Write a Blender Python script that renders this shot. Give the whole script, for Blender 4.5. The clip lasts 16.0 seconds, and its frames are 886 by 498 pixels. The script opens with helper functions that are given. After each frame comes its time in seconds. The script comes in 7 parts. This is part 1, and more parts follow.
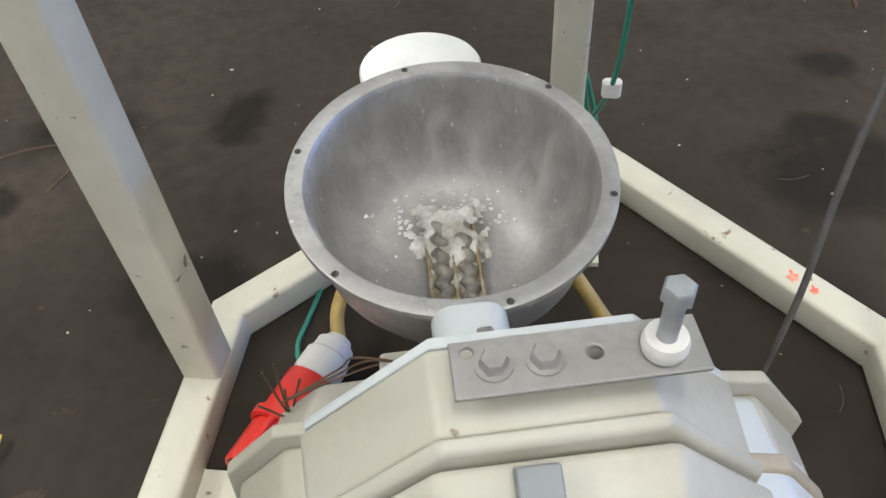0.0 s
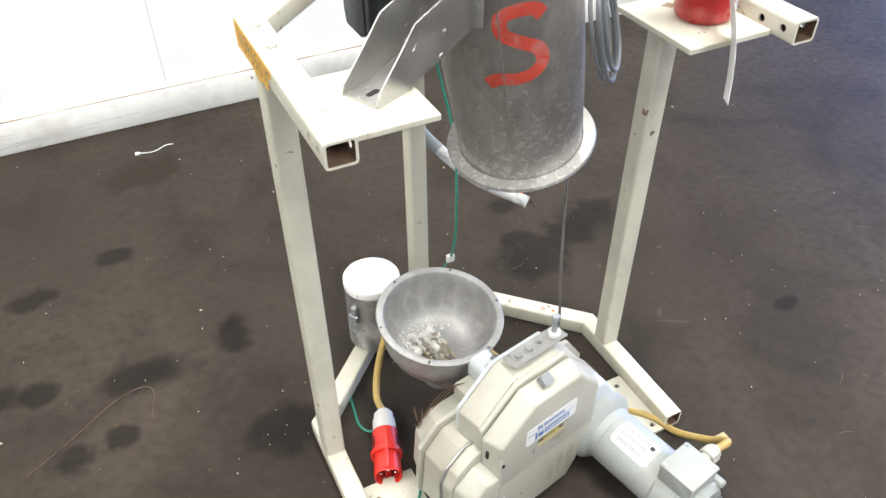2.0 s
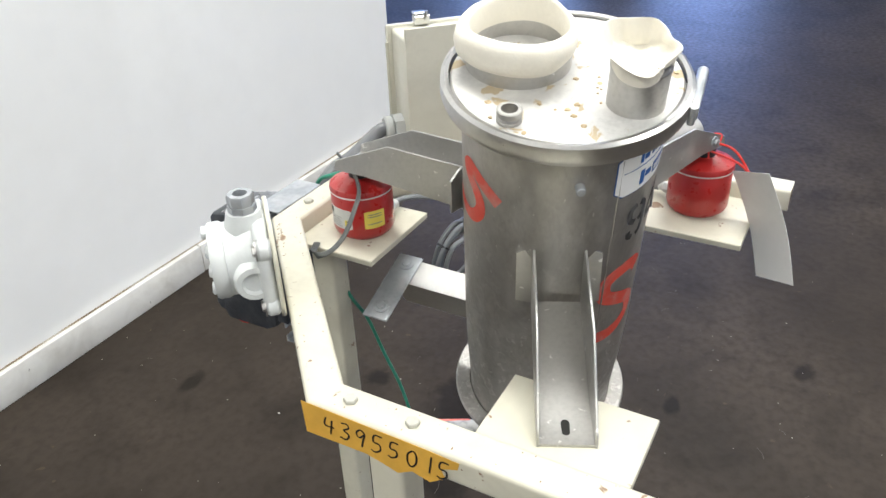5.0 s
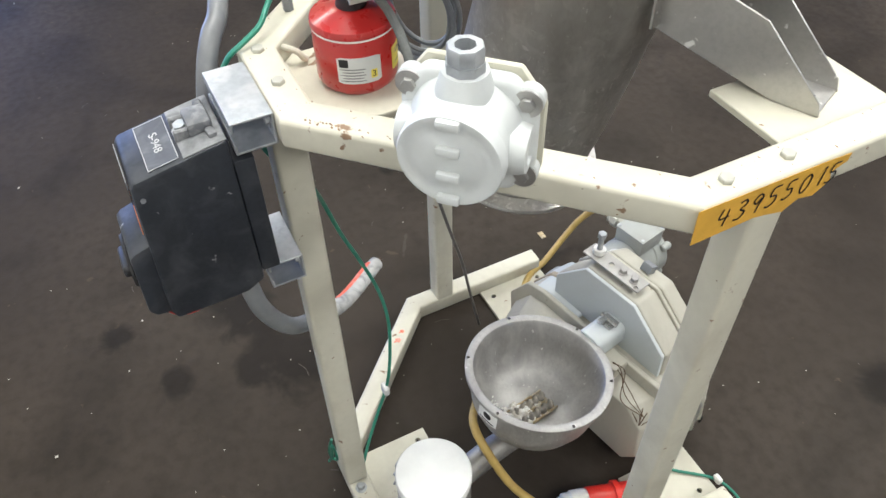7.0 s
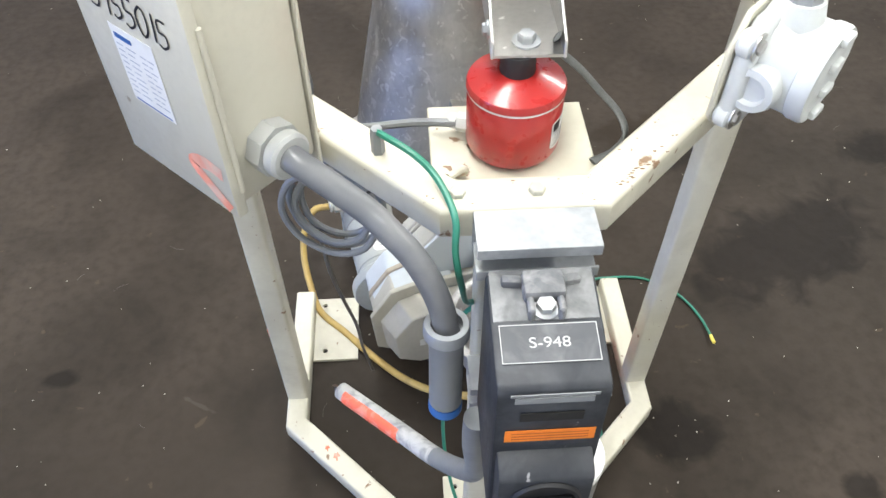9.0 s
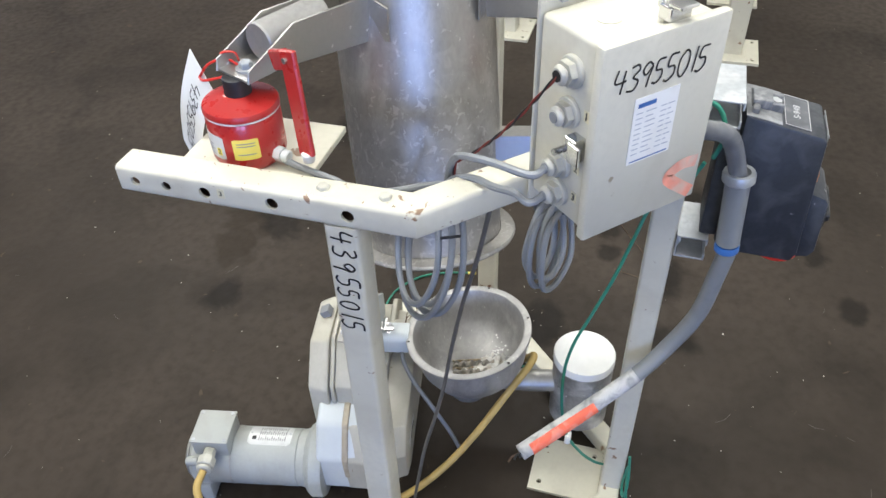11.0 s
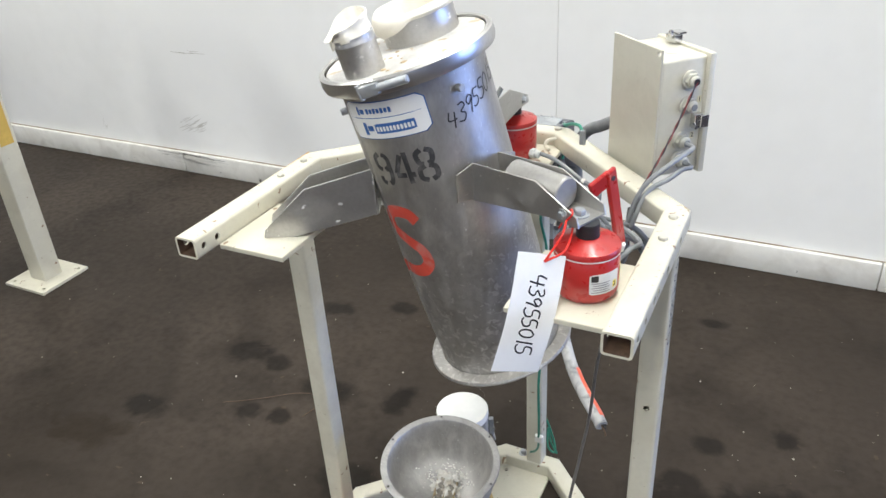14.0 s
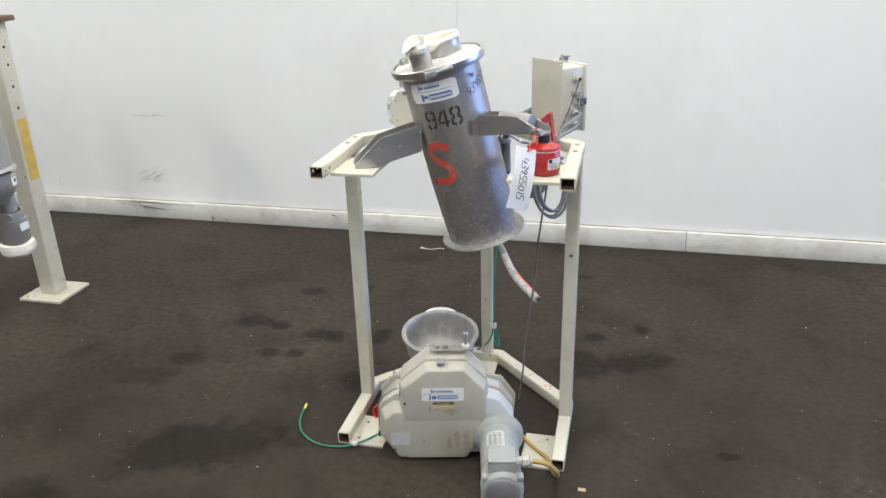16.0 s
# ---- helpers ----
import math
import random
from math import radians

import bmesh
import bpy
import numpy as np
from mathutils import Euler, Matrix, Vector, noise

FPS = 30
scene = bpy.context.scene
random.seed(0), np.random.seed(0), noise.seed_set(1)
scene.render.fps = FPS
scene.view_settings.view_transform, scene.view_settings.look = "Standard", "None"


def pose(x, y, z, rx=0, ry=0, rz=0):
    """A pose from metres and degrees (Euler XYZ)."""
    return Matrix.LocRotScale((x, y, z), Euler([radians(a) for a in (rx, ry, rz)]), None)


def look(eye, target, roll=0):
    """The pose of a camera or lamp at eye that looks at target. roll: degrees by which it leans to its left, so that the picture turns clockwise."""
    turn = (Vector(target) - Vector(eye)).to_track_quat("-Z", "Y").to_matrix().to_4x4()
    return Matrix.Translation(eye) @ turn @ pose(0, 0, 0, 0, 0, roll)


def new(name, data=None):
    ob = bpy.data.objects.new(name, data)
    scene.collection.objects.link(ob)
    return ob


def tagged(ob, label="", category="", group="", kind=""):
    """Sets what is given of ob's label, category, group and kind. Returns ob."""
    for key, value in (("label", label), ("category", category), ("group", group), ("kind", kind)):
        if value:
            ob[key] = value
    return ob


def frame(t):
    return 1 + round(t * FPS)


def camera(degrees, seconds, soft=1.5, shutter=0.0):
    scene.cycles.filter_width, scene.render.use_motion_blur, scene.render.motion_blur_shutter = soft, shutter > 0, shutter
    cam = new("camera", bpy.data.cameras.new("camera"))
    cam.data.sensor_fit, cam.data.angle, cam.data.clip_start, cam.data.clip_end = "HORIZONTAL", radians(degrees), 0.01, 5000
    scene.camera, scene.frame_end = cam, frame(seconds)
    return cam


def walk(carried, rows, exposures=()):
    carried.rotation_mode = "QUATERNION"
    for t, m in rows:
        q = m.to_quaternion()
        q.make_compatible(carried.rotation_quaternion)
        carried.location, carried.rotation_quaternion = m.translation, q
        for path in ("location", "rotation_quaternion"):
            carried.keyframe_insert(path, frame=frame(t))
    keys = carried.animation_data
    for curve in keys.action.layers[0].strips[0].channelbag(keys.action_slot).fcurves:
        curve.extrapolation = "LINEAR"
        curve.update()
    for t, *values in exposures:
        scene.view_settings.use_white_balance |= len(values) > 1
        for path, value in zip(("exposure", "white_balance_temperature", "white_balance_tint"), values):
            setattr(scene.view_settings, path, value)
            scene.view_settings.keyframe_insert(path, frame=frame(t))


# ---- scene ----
cam = camera(60.0, 16.0)
PATH = [
    (0, (-0.024, -0.434, 0.759), (-0.242, 0.9, -0.715), -4.6),
    (0.5, (-0.057, -0.696, 1.119), (-0.185, 0.535, -0.452), -6.7),
    (1, (-0.27, -1.039, 1.471), (-0.037, 0.268, -0.025), 0.2),
    (1.5, (-0.422, -1.051, 1.496), (-0.005, 0.298, 0.08), -0.9),
    (2, (-0.614, -1.036, 1.529), (0.057, 0.336, 0.237), -0.4),
    (2.5, (-0.861, -1.067, 1.574), (0.013, 0.298, 0.402), 0.8),
    (3, (-1.081, -1.056, 1.634), (0.019, 0.304, 0.665), 0.9),
    (3.5, (-1.082, -0.904, 1.643), (0.163, 0.425, 0.816), 0.0),
    (3.7, (-1.054, -0.836, 1.642), (0.193, 0.487, 0.808), -0.8),
    (5.8, (-0.829, -0.016, 1.61), (0.723, 0.36, 0.406), -1.3),
    (6, (-0.819, 0.065, 1.608), (0.726, 0.329, 0.365), -1.4),
    (6.5, (-0.846, 0.367, 1.569), (0.633, 0.224, 0.23), -3.8),
    (7, (-0.763, 0.577, 1.542), (0.473, -0.026, 0.089), -1.2),
    (7.5, (-0.584, 0.727, 1.55), (0.351, -0.059, -0.034), -2.4),
    (8, (-0.353, 0.912, 1.534), (0.271, -0.062, -0.098), -6.6),
    (8.5, (-0.118, 0.963, 1.52), (0.144, -0.201, -0.085), -1.7),
    (9, (0.106, 0.932, 1.555), (0.032, -0.375, 0.044), -0.1),
    (9.5, (0.429, 0.921, 1.552), (-0.053, -0.425, 0.153), -2.8),
    (9.7, (0.548, 0.893, 1.561), (-0.098, -0.377, 0.157), -2.3),
    (11.8, (1.145, -0.05, 1.6), (-0.455, 0.065, 0.405), -2.5),
    (12, (1.133, -0.152, 1.61), (-0.47, 0.102, 0.441), -1.9),
    (12.5, (1.106, -0.485, 1.623), (-0.41, 0.217, 0.523), -1.5),
    (13, (0.954, -0.7, 1.617), (-0.376, 0.384, 0.588), -2.0),
    (13.5, (0.747, -0.873, 1.637), (-0.371, 0.447, 0.633), -2.3),
    (14, (0.566, -1.119, 1.651), (-0.245, 0.425, 0.67), -3.5),
    (14.5, (0.53, -1.421, 1.657), (-0.153, 0.216, 0.733), -1.5),
    (15, (0.51, -1.75, 1.685), (-0.085, -0.049, 0.818), -2.0),
    (15.5, (0.452, -2.089, 1.699), (-0.033, -0.327, 0.888), -2.0),
    (16, (0.537, -2.375, 1.693), (0.088, -0.584, 0.925), -1.6),
]
walk(cam, [(t, look(eye, target, roll)) for t, eye, target, roll in PATH],
     [(0, -0.12), (0.5, -0.05), (1.0, 0.32), (1.5, 0.5), (2.0, 0.6), (2.5, 0.58), (3.0, 0.34), (3.5, 0.0), (6.0, 0.0), (7.5, 0.1), (8.5, 0.62), (9.0, 0.28), (9.5, 0.0), (14.5, 0.0), (15.5, -0.05), (16.0, -0.10)])

# ---------------------------------------------------------------- light and room air
world = bpy.data.worlds.new("sky")
scene.world = world
world.use_nodes = True
_wn = world.node_tree.nodes
_sky = _wn.new("ShaderNodeTexSky")
_sky.sky_type, _sky.sun_disc = "NISHITA", False
_sky.sun_elevation, _sky.sun_rotation = radians(40), radians(60)
world.node_tree.links.new(_sky.outputs[0], _wn["Background"].inputs[0])
_wn["Background"].inputs[1].default_value = 0.12


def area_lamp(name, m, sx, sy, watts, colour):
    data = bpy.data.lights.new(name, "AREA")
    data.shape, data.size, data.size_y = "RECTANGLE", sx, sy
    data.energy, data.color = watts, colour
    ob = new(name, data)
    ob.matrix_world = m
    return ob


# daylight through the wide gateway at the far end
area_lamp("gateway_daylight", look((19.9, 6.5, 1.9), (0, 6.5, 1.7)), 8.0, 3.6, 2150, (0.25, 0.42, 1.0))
# six overhead lights, unseen and without fittings, added to brighten the hall
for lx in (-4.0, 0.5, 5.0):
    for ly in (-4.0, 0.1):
        area_lamp("added_overhead_light", look((lx, ly, 4.72), (lx, ly + 0.001, 0)), 0.6, 2.8, 158, (0.985, 0.99, 0.95))


# ---------------------------------------------------------------- materials
def material(name, base, rough=0.5, metal=0.0, vary=0.12, scale=6.0, fine=60.0, bump=0.15, dirt=None, dirt_amount=0.35,
             dirt_scale=3.0, coat=0.0, vary_rough=0.12, spots=None, spot_scale=30.0, spot_cut=0.68, stretch=(1, 1, 1), world_space=True, bump_dist=0.002, dusty=0.0):
    """Base colour varied at two scales, optional dirt clouds and hard-edged spots, rough variation, fine bump."""
    m = bpy.data.materials.new(name)
    m.use_nodes = True
    nt = m.node_tree
    n, l = nt.nodes, nt.links
    b = n["Principled BSDF"]
    co = n.new("ShaderNodeNewGeometry").outputs["Position"] if world_space else n.new("ShaderNodeTexCoord").outputs["Object"]
    mp = n.new("ShaderNodeMapping")
    mp.inputs["Scale"].default_value = stretch
    l.new(co, mp.inputs["Vector"])
    v = mp.outputs[0]

    def noise_tex(s, detail=4.0, dist=0.0):
        t = n.new("ShaderNodeTexNoise")
        t.inputs["Scale"].default_value, t.inputs["Detail"].default_value, t.inputs["Distortion"].default_value = s, detail, dist
        l.new(v, t.inputs["Vector"])
        return t.outputs["Fac"]

    def ramp(fac, lo, hi):
        r = n.new("ShaderNodeMapRange")
        r.inputs["From Min"].default_value, r.inputs["From Max"].default_value = lo, hi
        l.new(fac, r.inputs["Value"])
        return r.outputs[0]

    def mix(fac, a, c):
        x = n.new("ShaderNodeMix")
        x.data_type = "RGBA"
        l.new(fac, x.inputs["Factor"])
        for sock, val in ((x.inputs["A"], a), (x.inputs["B"], c)):
            if isinstance(val, tuple):
                sock.default_value = (*val, 1)
            else:
                l.new(val, sock)
        return x.outputs["Result"]

    big, small = noise_tex(scale), noise_tex(fine, 6.0)
    lo = tuple(max(0, c * (1 - vary)) for c in base)
    hi = tuple(min(1, c * (1 + vary)) for c in base)
    colour = mix(ramp(big, 0.3, 0.7), lo, hi)
    colour = mix(ramp(small, 0.42, 0.78), colour, tuple(c * (1 - vary * 0.8) for c in base))
    masks = []
    if dirt:
        f = n.new("ShaderNodeMath")
        f.operation = "MULTIPLY"
        l.new(ramp(noise_tex(dirt_scale, 8.0, 0.6), 0.47, 0.72), f.inputs[0])
        f.inputs[1].default_value = dirt_amount
        colour = mix(f.outputs[0], colour, dirt)
        masks.append(f.outputs[0])
    if spots:
        masks.append(ramp(noise_tex(spot_scale, 5.0, 0.4), spot_cut, spot_cut + 0.03))
        colour = mix(masks[-1], colour, spots)
    l.new(colour, b.inputs["Base Color"])
    r = n.new("ShaderNodeMapRange")
    r.inputs["To Min"].default_value, r.inputs["To Max"].default_value = max(0.02, rough - vary_rough), min(1, rough + vary_rough)
    l.new(small, r.inputs["Value"])
    l.new(r.outputs[0], b.inputs["Roughness"])
    b.inputs["Metallic"].default_value = metal
    if metal and masks:
        # dust and stains on bare metal are not metallic themselves
        value = None
        for mk in masks:
            k = n.new("ShaderNodeMath")
            k.operation = "MULTIPLY_ADD"
            k.use_clamp = True
            l.new(mk, k.inputs[0])
            k.inputs[1].default_value = -dusty
            if value is None:
                k.inputs[2].default_value = metal
            else:
                l.new(value, k.inputs[2])
            value = k.outputs[0]
        l.new(value, b.inputs["Metallic"])
    b.inputs["Coat Weight"].default_value = coat
    if bump:
        bp = n.new("ShaderNodeBump")
        bp.inputs["Strength"].default_value, bp.inputs["Distance"].default_value = bump, bump_dist
        l.new(small, bp.inputs["Height"])
        l.new(bp.outputs[0], b.inputs["Normal"])
    return m


MACHINE = material("machine_cream_enamel", (0.465, 0.445, 0.375), 0.44, vary=0.06, scale=4, fine=130, bump=0.07, dirt=(0.30, 0.27, 0.205), dirt_amount=0.55, dirt_scale=7, spots=(0.24, 0.20, 0.14), spot_scale=37, spot_cut=0.71, stretch=(1, 1, 0.45))
MOTOR = material("motor_grey_enamel", (0.36, 0.375, 0.355), 0.42, vary=0.07, scale=6, fine=130, bump=0.08, dirt=(0.25, 0.235, 0.20), dirt_amount=0.5, dirt_scale=10)
CREAM = material("cream_enamel", (0.605, 0.58, 0.475), 0.42, vary=0.05, scale=5, fine=90, bump=0.14, dirt=(0.36, 0.32, 0.25), dirt_amount=0.32, dirt_scale=9, spots=(0.24, 0.15, 0.09), spot_scale=38, spot_cut=0.678)
CREAM_CLEAN = material("cream_paint_machine", (0.57, 0.55, 0.46), 0.36, vary=0.05, scale=5, fine=120, bump=0.06, dirt=(0.36, 0.33, 0.26), dirt_amount=0.3, dirt_scale=9, coat=0.1, spots=(0.3, 0.25, 0.17), spot_scale=31, spot_cut=0.73)
STEEL = material("brushed_steel", (0.47, 0.46, 0.44), 0.38, 0.9, vary=0.10, scale=4, fine=160, bump=0.06, dirt=(0.5, 0.49, 0.46), dirt_amount=0.35, dirt_scale=17, spots=(0.72, 0.71, 0.68), spot_scale=70, spot_cut=0.675, dusty=0.8)
DARK_STEEL = material("dull_cast_aluminium", (0.40, 0.39, 0.37), 0.5, 0.75, vary=0.12, scale=9, fine=150, bump=0.12, dirt=(0.62, 0.61, 0.58), dirt_amount=0.45, dirt_scale=12)
ZINC = material("galvanised_steel", (0.42, 0.44, 0.46), 0.5, 0.7, vary=0.18, scale=22, fine=110, bump=0.08, dirt=(0.55, 0.55, 0.54), dirt_amount=0.6, dirt_scale=24, dusty=0.5)
RED = material("red_enamel", (0.40, 0.020, 0.018), 0.30, vary=0.08, scale=9, fine=80, bump=0.05, coat=0.3)
RED_PLASTIC = material("red_plastic", (0.62, 0.03, 0.02), 0.32, vary=0.06, fine=50, bump=0.03)
WHITE_PLASTIC = material("white_plastic", (0.70, 0.69, 0.65), 0.4, vary=0.04, bump=0.04, dirt=(0.5, 0.46, 0.38), dirt_amount=0.25, dirt_scale=30)
GREY_CABLE = material("grey_pvc", (0.215, 0.225, 0.235), 0.45, vary=0.08, bump=0.04)
YELLOW_CABLE = material("yellow_rubber", (0.50, 0.35, 0.11), 0.5, vary=0.12, scale=20, bump=0.08, dirt=(0.2, 0.13, 0.06), dirt_amount=0.4, dirt_scale=25)
CONDUIT = material("dark_grey_conduit", (0.15, 0.155, 0.165), 0.36, vary=0.1, scale=12, bump=0.05, dirt=(0.26, 0.26, 0.26), dirt_amount=0.4, dirt_scale=25)
GREEN_CABLE = material("green_pvc", (0.03, 0.22, 0.15), 0.4, vary=0.1, bump=0.03)
BLACK = material("black_rubber", (0.018, 0.018, 0.02), 0.5, vary=0.2, bump=0.06)
# near-black: painted shade of flat holes and slots, also dark screws and bars
HOLE = material("hole_shade_black", (0.012, 0.011, 0.01), 0.8, vary=0.2, bump=0.0)
SWITCH = material("slate_grey_plastic", (0.024, 0.028, 0.036), 0.50, vary=0.14, scale=7, fine=140, bump=0.1, dirt=(0.13, 0.135, 0.145), dirt_amount=0.32, dirt_scale=24, spots=(0.30, 0.30, 0.30), spot_scale=48, spot_cut=0.71)
GREY_PAINT = material("light_grey_cast_enamel", (0.62, 0.64, 0.63), 0.45, vary=0.05, scale=12, fine=130, bump=0.2, dirt=(0.4, 0.4, 0.38), dirt_amount=0.2, dirt_scale=14)
PAPER = material("white_card", (0.76, 0.76, 0.745), 0.7, vary=0.03, bump=0.05)
WALL = material("white_painted_wall", (0.865, 0.87, 0.865), 0.55, vary=0.025, scale=0.9, fine=9, bump=0.05, dirt=(0.74, 0.74, 0.72), dirt_amount=0.35, dirt_scale=0.9, bump_dist=0.004)
CURB = material("painted_kerb", (0.74, 0.73, 0.69), 0.6, vary=0.07, scale=4, fine=30, bump=0.3, dirt=(0.42, 0.39, 0.34), dirt_amount=0.5, dirt_scale=8, spots=(0.16, 0.145, 0.13), spot_scale=14, spot_cut=0.70, bump_dist=0.004)
FLOOR = material("sealed_dark_concrete", (0.0440, 0.0352, 0.0280), 0.46, vary_rough=0.18, vary=0.26, scale=1.1, fine=34, bump=0.32, bump_dist=0.003, dirt=(0.0175, 0.0138, 0.0110), dirt_amount=0.62, dirt_scale=3.4, spots=(0.065, 0.049, 0.034), spot_scale=21, spot_cut=0.70)
FLOOR.node_tree.nodes["Principled BSDF"].inputs["Specular IOR Level"].default_value = 0.075
RUSTY = material("rusty_tube_inside", (0.13, 0.075, 0.045), 0.85, vary=0.35, scale=30, fine=120, bump=0.3, dirt=(0.05, 0.035, 0.025), dirt_amount=0.7, dirt_scale=25)
HOPPER_STEEL = material("dusty_hopper_steel", (0.40, 0.385, 0.36), 0.44, 0.85, vary=0.10, scale=26, fine=210, bump=0.06, dirt=(0.50, 0.485, 0.455), dirt_amount=0.34, dirt_scale=44, spots=(0.62, 0.605, 0.57), spot_scale=190, spot_cut=0.70, stretch=(1, 1, 0.45), dusty=0.7)
# dark oil stains, rusty traces and pale scrapes that lie in the concrete: (x, y, half length, half width, turn)
STAINS = ((-0.964, 0.912, 0.066, 0.048, 0), (-0.742, 1.004, 0.052, 0.037, 0), (-1.134, 0.548, 0.095, 0.066, 0), (-0.99, 0.534, 0.048, 0.045, 0),
          (-0.74, 0.485, 0.10, 0.062, 0), (-0.922, 0.29, 0.053, 0.049, 0), (-0.817, 0.306, 0.040, 0.036, 0), (-0.455, 0.15, 0.095, 0.078, 0),
          (0.415, 0.435, 0.150, 0.100, 20), (0.625, 0.51, 0.17, 0.080, 15), (0.655, 0.80, 0.047, 0.042, 0), (0.41, 0.53, 0.058, 0.036, 0),
          (0.94, -0.06, 0.043, 0.024, 0), (0.455, 0.70, 0.052, 0.038, 0), (-0.33, -0.777, 0.07, 0.055, 0), (-1.264, 0.175, 0.083, 0.055, 0),
          (0.37, 1.33, 0.053, 0.034, 0), (-0.49, 0.527, 0.05, 0.07, 0), (-0.88, -0.37, 0.34, 0.15, 25), (-1.32, -0.73, 0.12, 0.085, 0),
          (1.27, -0.39, 0.05, 0.035, 0), (-0.94, -0.96, 0.10, 0.05, 30), (-0.74, -0.80, 0.16, 0.06, 40), (0.80, -1.38, 0.07, 0.05, 0))
TRACES = ((-1.35, 0.02, 0.16, 0.07, 10), (-0.584, 1.422, 0.15, 0.09, 0), (-1.85, -0.55, 0.22, 0.10, 60), (-0.60, -0.85, 0.15, 0.08, 20))
SCRAPES = ((-2.75, -1.15, 0.30, 0.04, 20), (-3.1, -0.8, 0.22, 0.03, 40), (0.62, 0.02, 0.05, 0.005, -30), (-2.05, -0.45, 0.07, 0.02, 10))


def floor_marks(mat, marks, colour, amount, ragged, scale):
    """Mixes colour into a material within ragged ellipses, or ellipsoids with a height and a half height after y."""
    n, l = mat.node_tree.nodes, mat.node_tree.links
    b = n["Principled BSDF"]
    pos = n.new("ShaderNodeNewGeometry").outputs["Position"]
    near = None
    for x, y, *z, rx, ry, turn in marks:
        mp = n.new("ShaderNodeMapping")
        mp.vector_type = "TEXTURE"
        mp.inputs["Location"].default_value = (x, y, z[0] if z else 0)
        mp.inputs["Rotation"].default_value = (0, 0, radians(turn))
        mp.inputs["Scale"].default_value = (rx, ry, z[1] if z else 1)
        l.new(pos, mp.inputs["Vector"])
        ln = n.new("ShaderNodeVectorMath")
        ln.operation = "LENGTH"
        l.new(mp.outputs[0], ln.inputs[0])
        value = ln.outputs["Value"]
        if near is not None:
            mn = n.new("ShaderNodeMath")
            mn.operation = "MINIMUM"
            l.new(near, mn.inputs[0])
            l.new(value, mn.inputs[1])
            value = mn.outputs[0]
        near = value
    ns = n.new("ShaderNodeTexNoise")
    ns.inputs["Scale"].default_value, ns.inputs["Detail"].default_value, ns.inputs["Distortion"].default_value = scale, 5.0, 0.8
    l.new(pos, ns.inputs["Vector"])
    ad = n.new("ShaderNodeMath")
    ad.operation = "MULTIPLY_ADD"
    l.new(ns.outputs["Fac"], ad.inputs[0])
    ad.inputs[1].default_value = ragged
    l.new(near, ad.inputs[2])
    mr = n.new("ShaderNodeMapRange")
    mr.inputs["From Min"].default_value, mr.inputs["From Max"].default_value = 1.18 + ragged / 2, 0.66 + ragged / 2
    mr.inputs["To Max"].default_value = amount
    l.new(ad.outputs[0], mr.inputs["Value"])
    mx = n.new("ShaderNodeMix")
    mx.data_type = "RGBA"
    l.new(mr.outputs[0], mx.inputs["Factor"])
    l.new(b.inputs["Base Color"].links[0].from_socket, mx.inputs["A"])
    mx.inputs["B"].default_value = (*colour, 1)
    l.new(mx.outputs["Result"], b.inputs["Base Color"])


floor_marks(FLOOR, TRACES, (0.022, 0.0155, 0.010), 0.6, 2.6, 11)
floor_marks(FLOOR, SCRAPES, (0.10, 0.088, 0.072), 0.30, 2.4, 30)
# white powder splashed over the hopper's lower half, brown run marks on the gearbox's front
floor_marks(HOPPER_STEEL, ((0.06, 0.02, 0.80, 0.20, 0.26, 0.26, 0),), (0.60, 0.59, 0.565), 0.22, 5.0, 42)
floor_marks(HOPPER_STEEL, ((0.06, 0.02, 0.77, 0.15, 0.07, 0.07, 0),), (0.78, 0.77, 0.74), 0.40, 9.0, 80)
floor_marks(MACHINE, ((0.070, -0.262, 0.085, 0.045, 0.014, 0.020, 12), (0.100, -0.255, 0.070, 0.055, 0.010, 0.020, 12), (0.040, -0.268, 0.090, 0.040, 0.012, 0.020, 12), (0.015, -0.275, 0.07, 0.03, 0.010, 0.02, 12), (0.02, -0.272, 0.205, 0.012, 0.026, 0.02, 12)), (0.29, 0.235, 0.155), 0.50, 2.4, 60)
floor_marks(FLOOR, STAINS, (0.0095, 0.0076, 0.0066), 0.70, 1.6, 12)


# ---------------------------------------------------------------- mesh builders
def thing(name, label, category, loc=(0, 0, 0), rz=0.0, group="", m=None):
    ob = new(name)
    ob.empty_display_size = 0.05
    ob.matrix_world = m if m is not None else pose(*loc, 0, 0, rz)
    return tagged(ob, label, category, group)


def part(name, bm, mat, parent=None, label="", smooth=35, placed=False):
    """Links bm as one mesh under parent; placed: bm is given in the world's coordinates."""
    me = bpy.data.meshes.new(name)
    if placed:
        base = parent.matrix_basis.copy()
        up = parent.parent
        while up is not None:
            base, up = up.matrix_basis @ base, up.parent
        moved(bm, base.inverted())
    bmesh.ops.recalc_face_normals(bm, faces=bm.faces)
    for f in bm.faces:
        f.smooth = True
    for e in bm.edges:
        if len(e.link_faces) == 2 and e.calc_face_angle(0) > radians(smooth):
            e.smooth = False
    bm.to_mesh(me)
    bm.free()
    me.materials.append(mat)
    ob = new(name, me)
    if parent is not None:
        ob.parent = parent
    return tagged(ob, label)


def join(*bms):
    out = bms[0]
    for b in bms[1:]:
        me = bpy.data.meshes.new("tmp")
        b.to_mesh(me)
        b.free()
        out.from_mesh(me)
        bpy.data.meshes.remove(me)
    return out


def moved(bm, m):
    bmesh.ops.transform(bm, matrix=m, verts=bm.verts)
    return bm


